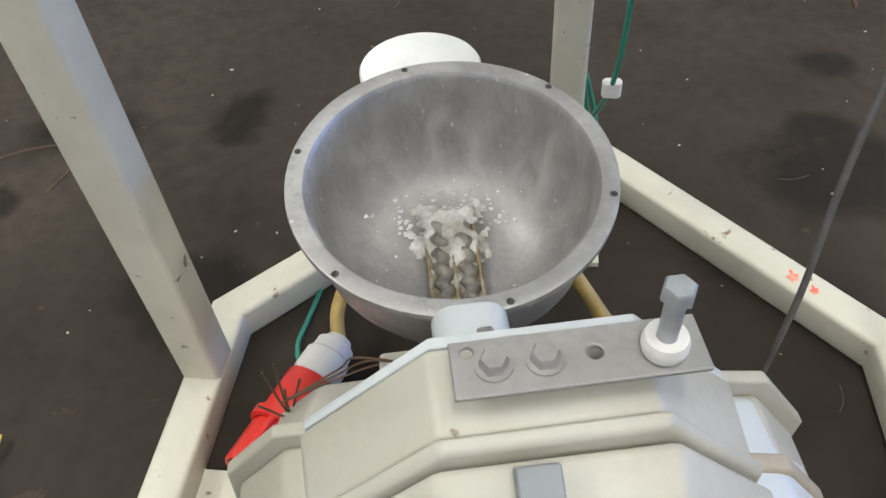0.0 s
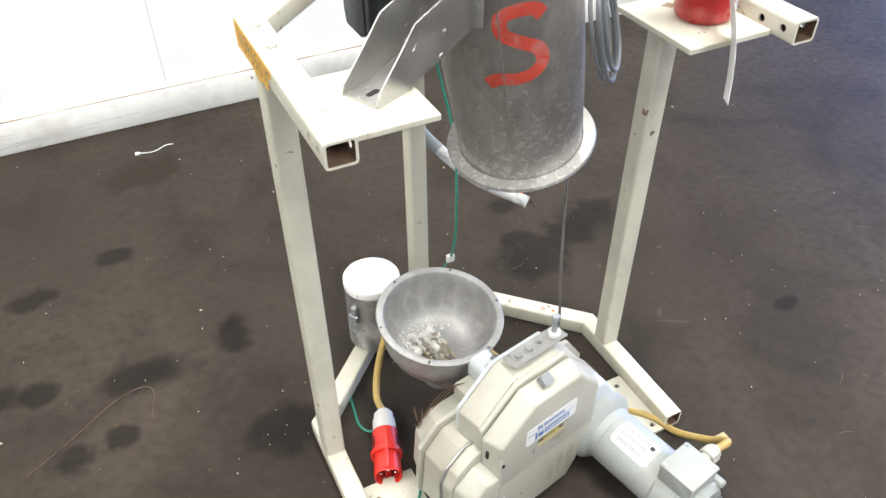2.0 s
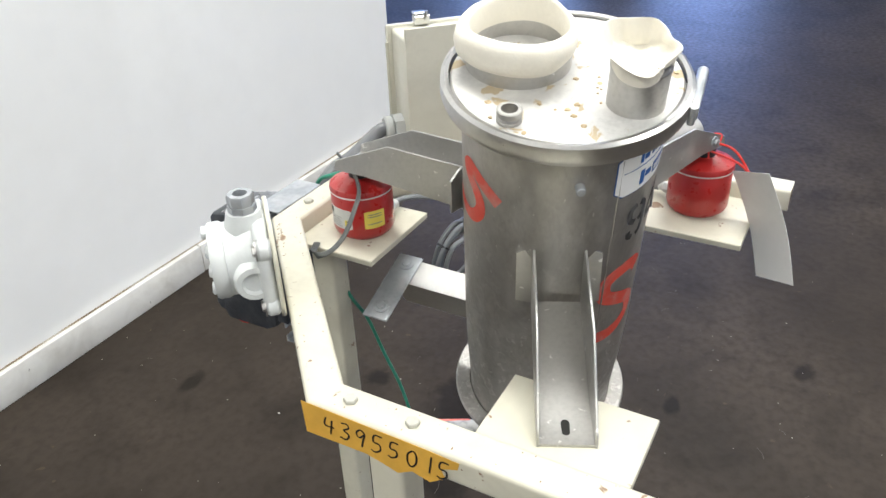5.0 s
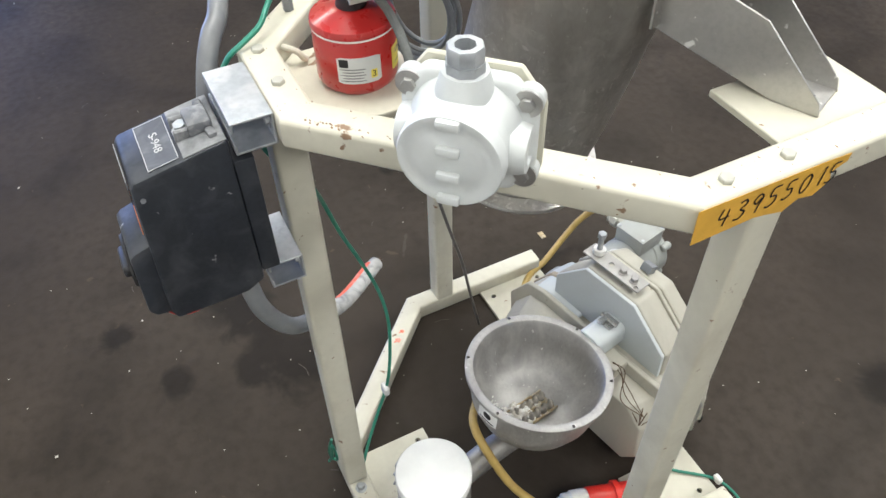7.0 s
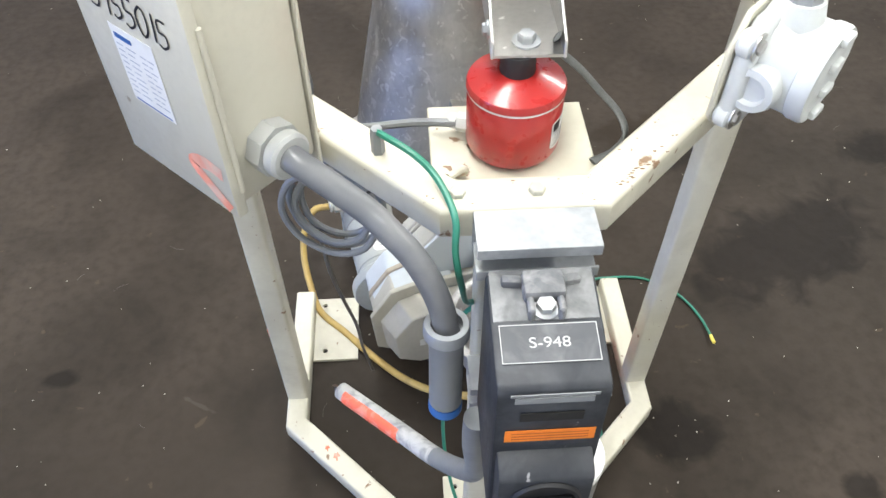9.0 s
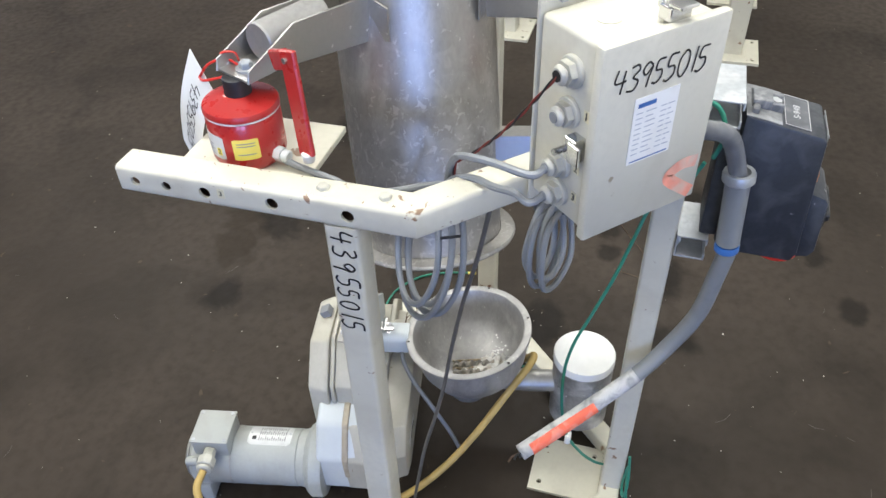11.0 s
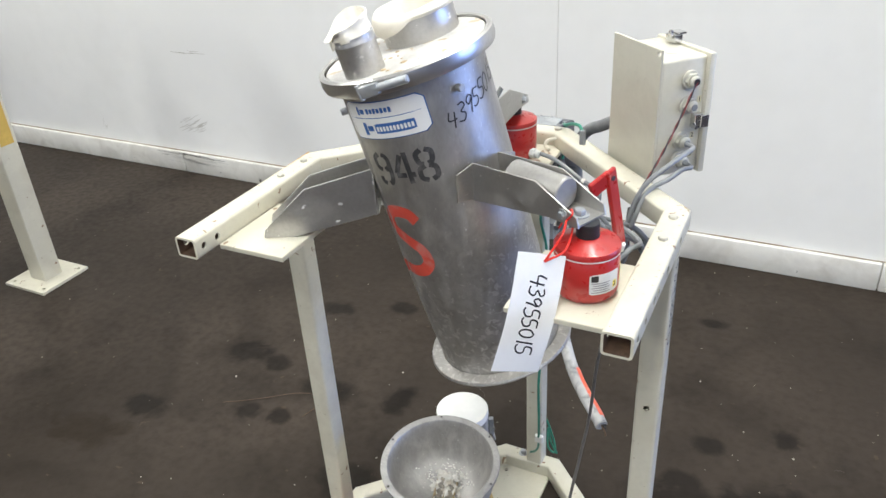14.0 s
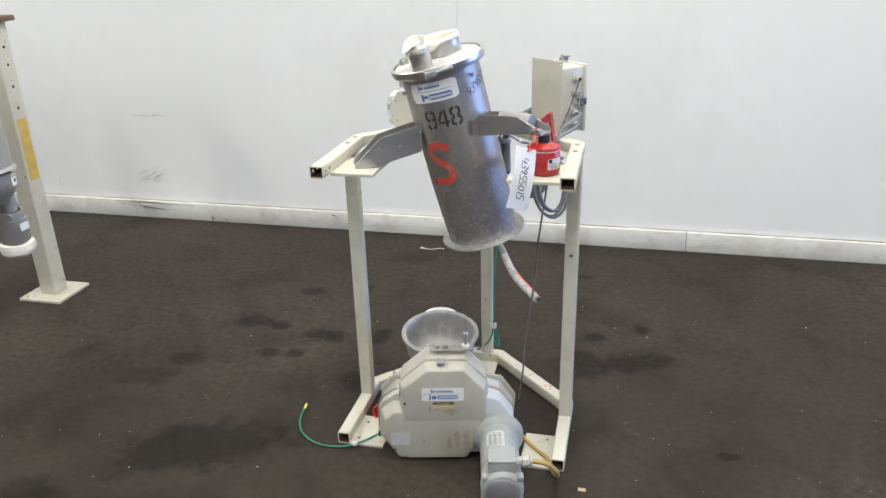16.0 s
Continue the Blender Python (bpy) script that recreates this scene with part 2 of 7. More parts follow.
def box(x0, x1, y0, y1, z0, z1, bevel=0.0, seg=2):
    bm = bmesh.new()
    bmesh.ops.create_cube(bm, size=1)
    moved(bm, Matrix.Translation(((x0 + x1) / 2, (y0 + y1) / 2, (z0 + z1) / 2)) @ Matrix.Diagonal((x1 - x0, y1 - y0, z1 - z0, 1)))
    if bevel:
        bmesh.ops.bevel(bm, geom=bm.edges[:], offset=bevel, segments=seg, affect="EDGES", profile=0.5)
    return bm


def lathe(profile, segs=48, m=None):
    """Revolves (r, z) points round z; r = 0 closes an end."""
    bm = bmesh.new()
    rings = []
    for r, z in profile:
        if r < 1e-6:
            rings.append([bm.verts.new((0, 0, z))])
        else:
            rings.append([bm.verts.new((r * math.cos(2 * math.pi * i / segs), r * math.sin(2 * math.pi * i / segs), z)) for i in range(segs)])
    for a, b in zip(rings, rings[1:]):
        for i in range(segs):
            j = (i + 1) % segs
            vs = [a[i % len(a)], a[j % len(a)], b[j % len(b)], b[i % len(b)]]
            vs = list(dict.fromkeys(vs))
            if len(vs) >= 3:
                bm.faces.new(vs)
    if m is not None:
        moved(bm, m)
    return bm


def cyl(r, z0, z1, segs=24, m=None, bevel=0.0):
    if bevel:
        return lathe([(0, z0), (r - bevel, z0), (r, z0 + bevel), (r, z1 - bevel), (r - bevel, z1), (0, z1)], segs, m)
    return lathe([(0, z0), (r, z0), (r, z1), (0, z1)], segs, m)


def frame_to(p, d, up=(0, 0, 1)):
    """A pose at p whose z axis points along d."""
    d = Vector(d).normalized()
    x = Vector(up).cross(d)
    if x.length < 1e-4:
        x = Vector((1, 0, 0))
    x.normalize()
    y = d.cross(x)
    return Matrix(((x.x, y.x, d.x, p[0]), (x.y, y.y, d.y, p[1]), (x.z, y.z, d.z, p[2]), (0, 0, 0, 1)))


def smooth_path(pts, n=8):
    """Catmull-Rom through the points."""
    p = [Vector(q) for q in pts]
    p = [p[0] * 2 - p[1]] + p + [p[-1] * 2 - p[-2]]
    out = []
    for i in range(1, len(p) - 2):
        for k in range(n):
            t = k / n
            a, b, c, d = p[i - 1:i + 3]
            out.append(0.5 * ((2 * b) + (c - a) * t + (2 * a - 5 * b + 4 * c - d) * t * t + (3 * b - a - 3 * c + d) * t ** 3))
    out.append(p[-2])
    return out


def sweep(pts, r, segs=10, n=8, smooth=True, r_end=None):
    """A round cable or pipe along the points, with closed ends."""
    path = smooth_path(pts, n) if smooth else [Vector(q) for q in pts]
    bm = bmesh.new()
    rings = []
    up = None
    for i, p in enumerate(path):
        d = (path[min(i + 1, len(path) - 1)] - path[max(i - 1, 0)]).normalized()
        if up is None:
            up = d.orthogonal().normalized()
        up = (up - d * up.dot(d)).normalized()
        side = d.cross(up)
        rr = r if r_end is None else r + (r_end - r) * i / (len(path) - 1)
        rings.append([bm.verts.new(p + (up * math.cos(2 * math.pi * k / segs) + side * math.sin(2 * math.pi * k / segs)) * rr) for k in range(segs)])
    for a, b in zip(rings, rings[1:]):
        for k in range(segs):
            bm.faces.new((a[k], a[(k + 1) % segs], b[(k + 1) % segs], b[k]))
    bm.faces.new(rings[0][::-1])
    bm.faces.new(rings[-1])
    return bm


def prism(outline, z0, z1, bevel=0.0, seg=2, m=None, holes=()):
    """Extrudes a flat outline of (x, y) points along z; holes are (x, y, r)."""
    bm = bmesh.new()
    loops = [[bm.verts.new((x, y, z0)) for x, y in outline]]
    for hx, hy, hr in holes:
        loops.append([bm.verts.new((hx + hr * math.cos(k * math.pi / 7), hy + hr * math.sin(k * math.pi / 7), z0)) for k in range(14)])
    if holes:
        edges = [bm.edges.new((lp[i], lp[(i + 1) % len(lp)])) for lp in loops for i in range(len(lp))]
        bmesh.ops.triangle_fill(bm, use_beauty=True, use_dissolve=False, edges=edges, normal=(0, 0, 1))
    else:
        bm.faces.new(loops[0])
    geo = bmesh.ops.extrude_face_region(bm, geom=bm.faces[:])
    bmesh.ops.translate(bm, vec=(0, 0, z1 - z0), verts=[v for v in geo["geom"] if isinstance(v, bmesh.types.BMVert)])
    if bevel:
        bmesh.ops.recalc_face_normals(bm, faces=bm.faces)
        ed = [e for e in bm.edges if len(e.link_faces) == 2 and e.calc_face_angle(0) > 0.5]
        bmesh.ops.bevel(bm, geom=ed, offset=bevel, segments=seg, affect="EDGES", profile=0.5)
    if m is not None:
        moved(bm, m)
    return bm


def rounded(w, h, r, n=3):
    pts = []
    for cx, cy, a0 in ((w / 2 - r, h / 2 - r, 0), (-w / 2 + r, h / 2 - r, 90), (-w / 2 + r, -h / 2 + r, 180), (w / 2 - r, -h / 2 + r, 270)):
        for k in range(n + 1):
            a = radians(a0 + 90 * k / n)
            pts.append((cx + r * math.cos(a), cy + r * math.sin(a)))
    return pts


def square_tube(p, q, w, cut_p=None, cut_q=None, wall=0.004, up=(0, 0, 1), h=None):
    """A hollow square tube with rounded corners from p to q; cut_p and cut_q are the normals of its end planes."""
    p, q = Vector(p), Vector(q)
    h = h or w
    d = (q - p).normalized()
    u = Vector(up)
    side = d.cross(u).normalized()
    u = side.cross(d)
    bm = bmesh.new()
    rings = []
    for prof in (rounded(w, h, 0.006), rounded(w - 2 * wall, h - 2 * wall, 0.003)):
        for end, c in ((p, cut_p), (q, cut_q)):
            c = Vector(c) if c is not None else d
            ring = []
            for a, b in prof:
                o = end + side * a + u * b
                ring.append(bm.verts.new(o + d * ((end - o).dot(c) / d.dot(c))))
            rings.append(ring)
    n = len(rings[0])
    op, oq, ip, iq = rings
    for k in range(n):
        j = (k + 1) % n
        bm.faces.new((op[k], op[j], oq[j], oq[k]))
        bm.faces.new((ip[k], iq[k], iq[j], ip[j]))
        bm.faces.new((op[k], ip[k], ip[j], op[j]))
        bm.faces.new((oq[k], oq[j], iq[j], iq[k]))
    return bm


def drilled(bm, cuts):
    """bm with cylinders (centre, axis, radius, length) cut away."""
    def temp(b):
        me = bpy.data.meshes.new("tmp")
        bmesh.ops.recalc_face_normals(b, faces=b.faces)
        b.to_mesh(me)
        b.free()
        return new("tmp", me)
    body = temp(bm)
    tools = []
    for c, a, r, length in cuts:
        tools.append(temp(cyl(r, -length / 2, length / 2, 16, frame_to(c, a))))
        mod = body.modifiers.new("cut", "BOOLEAN")
        mod.operation, mod.object, mod.solver = "DIFFERENCE", tools[-1], "EXACT"
    bpy.context.view_layer.update()
    me = bpy.data.meshes.new_from_object(body.evaluated_get(bpy.context.evaluated_depsgraph_get()))
    out = bmesh.new()
    out.from_mesh(me)
    for o in (body, *tools):
        old = o.data
        bpy.data.objects.remove(o)
        bpy.data.meshes.remove(old)
    bpy.data.meshes.remove(me)
    return out


def bolt(p, d, r=0.008, h=0.006, washer=0.0, mat=None, parent=None, name="bolt", placed=False):
    m = frame_to(p, d)
    bm = lathe([(0, 0), (r, 0), (r, h * 0.8), (r * 0.86, h), (0, h)], 6, m)
    if washer:
        bm = join(bm, cyl(washer, -0.0005, 0.0018, 18, m))
    return part(name, bm, mat or ZINC, parent, smooth=25, placed=placed)


def on_cylinder(bm, r, a0, z0):
    """Wraps flat geometry (x along the round, y up, z out) onto a cylinder of radius r round z."""
    for v in bm.verts:
        a = a0 + v.co.x / r
        v.co = ((r + v.co.z) * math.cos(a), (r + v.co.z) * math.sin(a), z0 + v.co.y)
    return bm


def patch(w, h, t=0.0004, n=10, corner=0.004):
    """A thin rounded sheet in x and y, cut into strips along x so that it can be wrapped."""
    bm = bmesh.new()
    cols = []
    for i in range(n + 1):
        x = -w / 2 + w * i / n
        d = max(0.0, corner - min(x + w / 2, w / 2 - x))
        hh = h / 2 - (corner - math.sqrt(max(0, corner * corner - d * d)))
        cols.append([bm.verts.new((x, s * hh, z)) for s in (-1, 1) for z in (0, t)])
    for a, b in zip(cols, cols[1:]):
        bm.faces.new((a[1], b[1], b[3], a[3]))
        bm.faces.new((a[0], a[2], b[2], b[0]))
        bm.faces.new((a[0], b[0], b[1], a[1]))
        bm.faces.new((a[2], a[3], b[3], b[2]))
    bm.faces.new((cols[0][0], cols[0][1], cols[0][3], cols[0][2]))
    bm.faces.new((cols[-1][0], cols[-1][2], cols[-1][3], cols[-1][1]))
    return bm


def letters(body, size, width=None, lift=0.0006, shear=0.0, bold=0.0):
    cu = bpy.data.curves.new("tmp", "FONT")
    cu.body, cu.size, cu.align_x, cu.align_y, cu.extrude, cu.shear, cu.offset = body, size, "CENTER", "CENTER", 0.0002, shear, bold
    tmp = new("tmp", cu)
    bpy.context.view_layer.update()
    me = bpy.data.meshes.new_from_object(tmp.evaluated_get(bpy.context.evaluated_depsgraph_get()))
    bpy.data.objects.remove(tmp)
    bpy.data.curves.remove(cu)
    bm = bmesh.new()
    bm.from_mesh(me)
    bpy.data.meshes.remove(me)
    if width:
        xs = [v.co.x for v in bm.verts]
        k = width / (max(xs) - min(xs))
        for v in bm.verts:
            v.co.x *= k
    bmesh.ops.translate(bm, vec=(0, 0, lift), verts=bm.verts)
    return bm


def strokes(paths, w, lift=0.0006):
    """Felt-pen or brush strokes: flat ribbons along lists of (x, y) points."""
    bm = bmesh.new()
    for pts in paths:
        path = smooth_path([(x, y, 0) for x, y in pts], 6) if len(pts) > 2 else [Vector((x, y, 0)) for x, y in pts]
        prev = None
        for i, p in enumerate(path):
            d = (path[min(i + 1, len(path) - 1)] - path[max(i - 1, 0)]).normalized()
            s = Vector((-d.y, d.x, 0)) * w / 2
            pair = [bm.verts.new(p + s + Vector((0, 0, lift))), bm.verts.new(p - s + Vector((0, 0, lift)))]
            if prev:
                bm.faces.new((prev[0], prev[1], pair[1], pair[0]))
            prev = pair
    return bm


# pen-drawn figures in a box one unit high
DIGITS = {
    "4": ([(0.08, 1), (0.02, 0.5), (0.55, 0.48)], [(0.42, 0.9), (0.36, 0)]),
    "3": ([(0.05, 0.95), (0.35, 1), (0.45, 0.78), (0.2, 0.55), (0.48, 0.35), (0.35, 0.02), (0, 0.05)],),
    "9": ([(0.48, 0.85), (0.25, 1), (0.05, 0.75), (0.22, 0.52), (0.48, 0.8), (0.4, 0.4), (0.36, 0)],),
    "5": ([(0.5, 1), (0.14, 0.97), (0.1, 0.58), (0.4, 0.52), (0.45, 0.2), (0.2, 0), (0, 0.08)],),
    "0": ([(0.28, 1), (0.05, 0.7), (0.08, 0.2), (0.28, 0), (0.48, 0.3), (0.46, 0.8), (0.28, 1)],),
    "1": ([(0.22, 1), (0.2, 0)],),
}


def pen_number(number, height, pitch, pen, slant=0.12, climb=0.0, seed=1):
    rnd = random.Random(seed)
    paths = []
    x = 0.0
    for c in number:
        dy, k = rnd.uniform(-0.05, 0.05), rnd.uniform(0.92, 1.08)
        for st in DIGITS[c]:
            paths.append([(x + (px + slant * py) * height * k, (py * k + dy) * height + x * climb) for px, py in st])
        x += pitch * rnd.uniform(0.9, 1.1) * (0.6 if c == "1" else 1.0)
    mx = x / 2
    return strokes([[(px - mx, py - height / 2) for px, py in p] for p in paths], pen)


def tube_path(name, pts, r, mat, parent=None, label="", category="", group="", segs=10, n=8):
    ob = part(name, sweep(pts, r, segs, n), mat, parent)
    return tagged(ob, label, category, group)


INK = material("black_marker", (0.012, 0.012, 0.014), 0.5, vary=0.1, bump=0)
FADED = material("faded_stencil_ink", (0.032, 0.032, 0.034), 0.6, vary=0.3, scale=60, bump=0, dirt=(0.26, 0.25, 0.24), dirt_amount=0.5, dirt_scale=70)
RED_SPRAY = material("red_spray_paint", (0.55, 0.065, 0.04), 0.6, vary=0.15, scale=30, bump=0.05, dirt=(0.42, 0.33, 0.30), dirt_amount=0.6, dirt_scale=34)
CORAL = material("coral_marking_paint", (0.95, 0.17, 0.09), 0.6, vary=0.12, scale=40, bump=0.05, dirt=(0.75, 0.7, 0.62), dirt_amount=0.35, dirt_scale=40)
BLUE_INK = material("blue_print", (0.03, 0.12, 0.36), 0.45, vary=0.05, bump=0)
LABEL = material("white_label", (0.80, 0.80, 0.78), 0.45, vary=0.03, bump=0, dirt=(0.6, 0.58, 0.5), dirt_amount=0.2, dirt_scale=30)
PRINT_PALE = material("pale_print", (0.42, 0.44, 0.50), 0.5, vary=0.1, bump=0)
ENGRAVED = material("engraved_white", (0.48, 0.48, 0.48), 0.6, vary=0.1, bump=0)
PRINT_GREY = material("faded_print", (0.22, 0.22, 0.23), 0.5, vary=0.1, bump=0)
YELLOW_LABEL = material("yellow_label", (0.80, 0.66, 0.12), 0.45, vary=0.05, bump=0)
STICKER = material("aged_cream_sticker", (0.66, 0.61, 0.42), 0.5, vary=0.08, scale=60, bump=0)
ORANGE_LABEL = material("orange_label", (0.78, 0.22, 0.03), 0.45, vary=0.06, bump=0)
ORANGE_TAPE = material("orange_paper_tape", (0.72, 0.40, 0.06), 0.6, vary=0.12, scale=25, bump=0.1)
SOCK = material("cream_fabric_sock", (0.80, 0.76, 0.66), 0.85, vary=0.05, scale=20, fine=240, bump=0.25, dirt=(0.6, 0.55, 0.45), dirt_amount=0.3, dirt_scale=14)
POWDER = material("white_powder", (0.82, 0.81, 0.77), 0.95, vary=0.05, fine=200, bump=0.5)
CAKE = material("caked_brown_residue", (0.42, 0.33, 0.20), 0.9, vary=0.3, scale=60, fine=200, bump=0.6, dirt=(0.75, 0.72, 0.65), dirt_amount=0.8, dirt_scale=55)
POLISHED = material("polished_steel", (0.62, 0.62, 0.61), 0.2, 1.0, vary=0.06, scale=10, fine=120, bump=0.03)
BAND = material("bright_brushed_band", (0.56, 0.55, 0.53), 0.33, 0.95, vary=0.08, scale=12, fine=150, bump=0.05, dirt=(0.62, 0.61, 0.58), dirt_amount=0.3, dirt_scale=20)
PANEL = material("grey_enamel_panel", (0.55, 0.585, 0.59), 0.4, vary=0.03, scale=5, fine=120, bump=0.05, dirt=(0.4, 0.4, 0.38), dirt_amount=0.15, dirt_scale=9)
COPPER = material("rusty_wire", (0.12, 0.073, 0.042), 0.6, 0.3, vary=0.2, scale=60, bump=0.1)
WHITE_RUST = material("chalky_paint", (0.58, 0.575, 0.555), 0.7, vary=0.1, scale=40, bump=0.2, dirt=(0.20, 0.205, 0.21), dirt_amount=1.0, dirt_scale=38)
TAN_LABEL = material("silver_label", (0.62, 0.63, 0.62), 0.35, 0.2, vary=0.06, bump=0, dirt=(0.4, 0.4, 0.4), dirt_amount=0.3, dirt_scale=40)
BROWN_PAD = material("brown_pad", (0.16, 0.09, 0.06), 0.6, vary=0.15, bump=0.1)
YELLOW_PAINT = material("faded_yellow_paint", (0.62, 0.42, 0.10), 0.6, vary=0.15, scale=15, bump=0.1)


# ---------------------------------------------------------------- room
def structure(ob, label):
    return tagged(ob, label, "", "", "structure")


structure(part("floor", box(-12, 20, -9, 12, -0.12, 0.0), FLOOR), "dark brown sealed concrete floor with oily stains and scratches")
structure(part("wall_north", box(-12, -0.3965, 1.79, 2.0, 0, 4.9), WALL), "white painted wall panel with scuffs")
structure(part("wall_north_end", box(-0.3945, 2.355, 1.79, 2.0, 0, 4.9), WALL), "white painted wall panel ending at an open passage")
structure(part("wall_seam", box(-0.3965, -0.3945, 1.794, 2.0, 0, 4.9), CURB), "narrow joint between two white wall panels")
for bx0, bx1 in ((-12, -2.535), (-2.532, 0.887), (0.890, 2.392)):
    structure(part("baseboard", box(bx0, bx1, 1.765, 1.789, 0, 0.116, 0.006), CURB), "white painted kerb board with chips, scuffs and dirt")
# thin brown strip along the top of the kerb, against the wall
structure(part("joint_line", box(-6.0, 2.354, 1.7835, 1.7893, 0.1163, 0.1190), material("brown_joint", (0.25, 0.185, 0.12), 0.8, vary=0.3, scale=9, fine=80, bump=0.2, dirt=(0.62, 0.60, 0.55), dirt_amount=0.7, dirt_scale=4)), "brown joint line between white wall and kerb board")
structure(part("baseboard_end", box(2.356, 2.392, 1.7895, 2.03, 0, 0.116, 0.006), CURB), "white painted kerb board round the wall's end")
structure(part("wall_far_north", box(-12, 20, 12, 12.2, 0, 4.9), WALL), "white wall of the hall behind the passage")
structure(part("wall_south", box(-12, 20, -9.2, -9, 0, 4.9), WALL), "white wall of the hall")
structure(part("wall_west", box(-12.2, -12, -9, 12, 0, 4.9), WALL), "white wall of the hall")
structure(part("wall_east", join(box(20, 20.2, -9, 2.5, 0, 4.9), box(20, 20.2, 10.5, 12, 0, 4.9), box(20, 20.2, 2.5, 10.5, 4.4, 4.9)), WALL), "white end wall with a wide gateway open to daylight")
structure(part("ceiling", box(-12.2, 20.2, -9.2, 12.2, 4.9, 5.0), WALL), "white ceiling of the hall")
structure(part("column", box(8.62, 9.05, 2.24, 2.66, 0, 4.9, 0.012), CURB), "white painted square column of the hall")
structure(part("far_partition", box(13.1, 13.25, 3.2, 4.65, 0, 2.4, 0.01), material("dark_brown_panel", (0.035, 0.026, 0.022), 0.6, vary=0.2, scale=3, bump=0.1)), "dark brown partition standing near the gateway")
rack = thing("metal_rack", "dark blue tubular rack behind a white column", "rack", (9.35, 2.98, 0), 18)
RACK_BLUE = material("dark_blue_enamel", (0.03, 0.05, 0.12), 0.45, vary=0.1, bump=0.05)
for rx_, ry_ in ((-0.22, -0.18), (0.22, -0.18), (-0.22, 0.18), (0.22, 0.18)):
    part("upright", box(rx_ - 0.02, rx_ + 0.02, ry_ - 0.02, ry_ + 0.02, 0.0005, 1.5, 0.003, 1), RACK_BLUE, rack)
for rz_ in (0.25, 0.8, 1.35):
    part("shelf", box(-0.2, 0.2, -0.2, 0.2, rz_, rz_ + 0.03, 0.003, 1), RACK_BLUE, rack)

# ---------------------------------------------------------------- steel stand
W = 0.045
TOP = 1.038
RH = 0.039
PLATE, PLATE_L = 1.009, 1.003
stand = thing("steel_stand", "cream painted square-tube stand with chipped paint and open rail ends", "machine stand")


def rail_run(name, pts, z, parent, holes, h=W):
    ps = [Vector((x, y, z)) for x, y in pts]
    ds = [(b - a).normalized() for a, b in zip(ps, ps[1:])]
    made = []
    for i, (a, b) in enumerate(zip(ps, ps[1:])):
        ca = (ds[i - 1] + ds[i]) if i else None
        cb = (ds[i] + ds[i + 1]) if i + 1 < len(ds) else None
        bm = square_tube(a, b, W, ca, cb, h=h)
        if holes.get(i):
            bm = drilled(bm, holes[i])
        ob = part(name, bm, CREAM, parent)
        ob.data.materials.append(RUSTY)
        d, side = ds[i], ds[i].cross(Vector((0, 0, 1)))
        for f in ob.data.polygons:
            o = f.center - a
            if abs(o.dot(side)) < W / 2 - 0.0035 and abs(o.z) < h / 2 - 0.0035 and abs(f.normal.dot(d)) < 0.5:
                f.material_index = 1
        made.append(ob)
    return made


DULL_BOLT = material("painted_bolt", (0.50, 0.49, 0.43), 0.5, 0.2, vary=0.12, scale=40, bump=0.1)
zt = TOP - RH / 2
left_holes = [((-0.38, y, zt), (1, 0, 0), 0.0065, 0.08) for y in (-0.26, -0.225)]
right_holes = [((0.38 if r < 0.007 else 0.40, y, zt), (1, 0, 0), r, 0.08 if r < 0.007 else 0.03) for y, r in ((-0.255, 0.0065), (-0.210, 0.0065), (-0.155, 0.008), (-0.062, 0.0085), (0.038, 0.0085))]
rails = rail_run("top_rail", [(-0.38, -0.28), (-0.38, 0.115), (-0.072, 0.4165), (0.072, 0.4165), (0.38, 0.115), (0.38, -0.28)], zt, stand, {0: left_holes, 4: right_holes}, RH)
rail_run("base_rail", [(-0.38, -0.253), (-0.38, 0.105), (-0.072, 0.4125), (0.072, 0.4125), (0.38, 0.105), (0.38, -0.253)], W / 2, stand, {})
posts = []
for px, py in ((-0.38, 0.0255), (0.38, 0.0255), (0.02, 0.4145)):
    bm = square_tube((px, py, W), (px, py, TOP - RH), W, up=(0, 1, 0))
    cuts = [((px, py - 0.022, 0.105), (0, 1, 0), 0.004, 0.03)] if px < 0 else [((px, py - 0.022, 0.68), (0, 1, 0), 0.006, 0.03), ((px - .005, py - 0.022, 0.95), (0, 1, 0), 0.004, 0.03)] if px > 0.1 else []
    posts.append(part("post", drilled(bm, cuts) if cuts else bm, CREAM, stand))
for outline in ([(-0.3572, -0.225), (-0.218, -0.225), (-0.218, -0.048), (-0.3572, -0.048)], [(0.197, -0.235), (0.3572, -0.235), (0.3572, -0.048), (0.197, -0.048)],
                [(-0.087, 0.248), (0.085, 0.248), (0.085, 0.371), (0.062, 0.3938), (-0.062, 0.3938), (-0.087, 0.369)]):
    top = PLATE if outline[0][0] > -0.2 else PLATE_L
    part("mounting_plate", prism(outline, top - 0.0102, top - 0.0002, 0.0012, 1), CREAM, stand)
for x0, x1, y0, y1, hs in ((-0.3574, -0.235, -0.256, -0.086, ((-0.332, -0.125), (-0.335, -0.222))), (0.252, 0.3574, -0.256, -0.075, ((0.33, -0.10), (0.335, -0.235))),
                           (-0.078, 0.068, 0.232, 0.3898, ((-0.055, 0.255), (0.045, 0.255), (-0.055, 0.37)))):
    part("foot_plate", prism([(x0, y0), (x1, y0), (x1, y1), (x0, y1)], 0.0005, 0.0085, holes=[(*h, 0.006) for h in hs]), CREAM, stand)
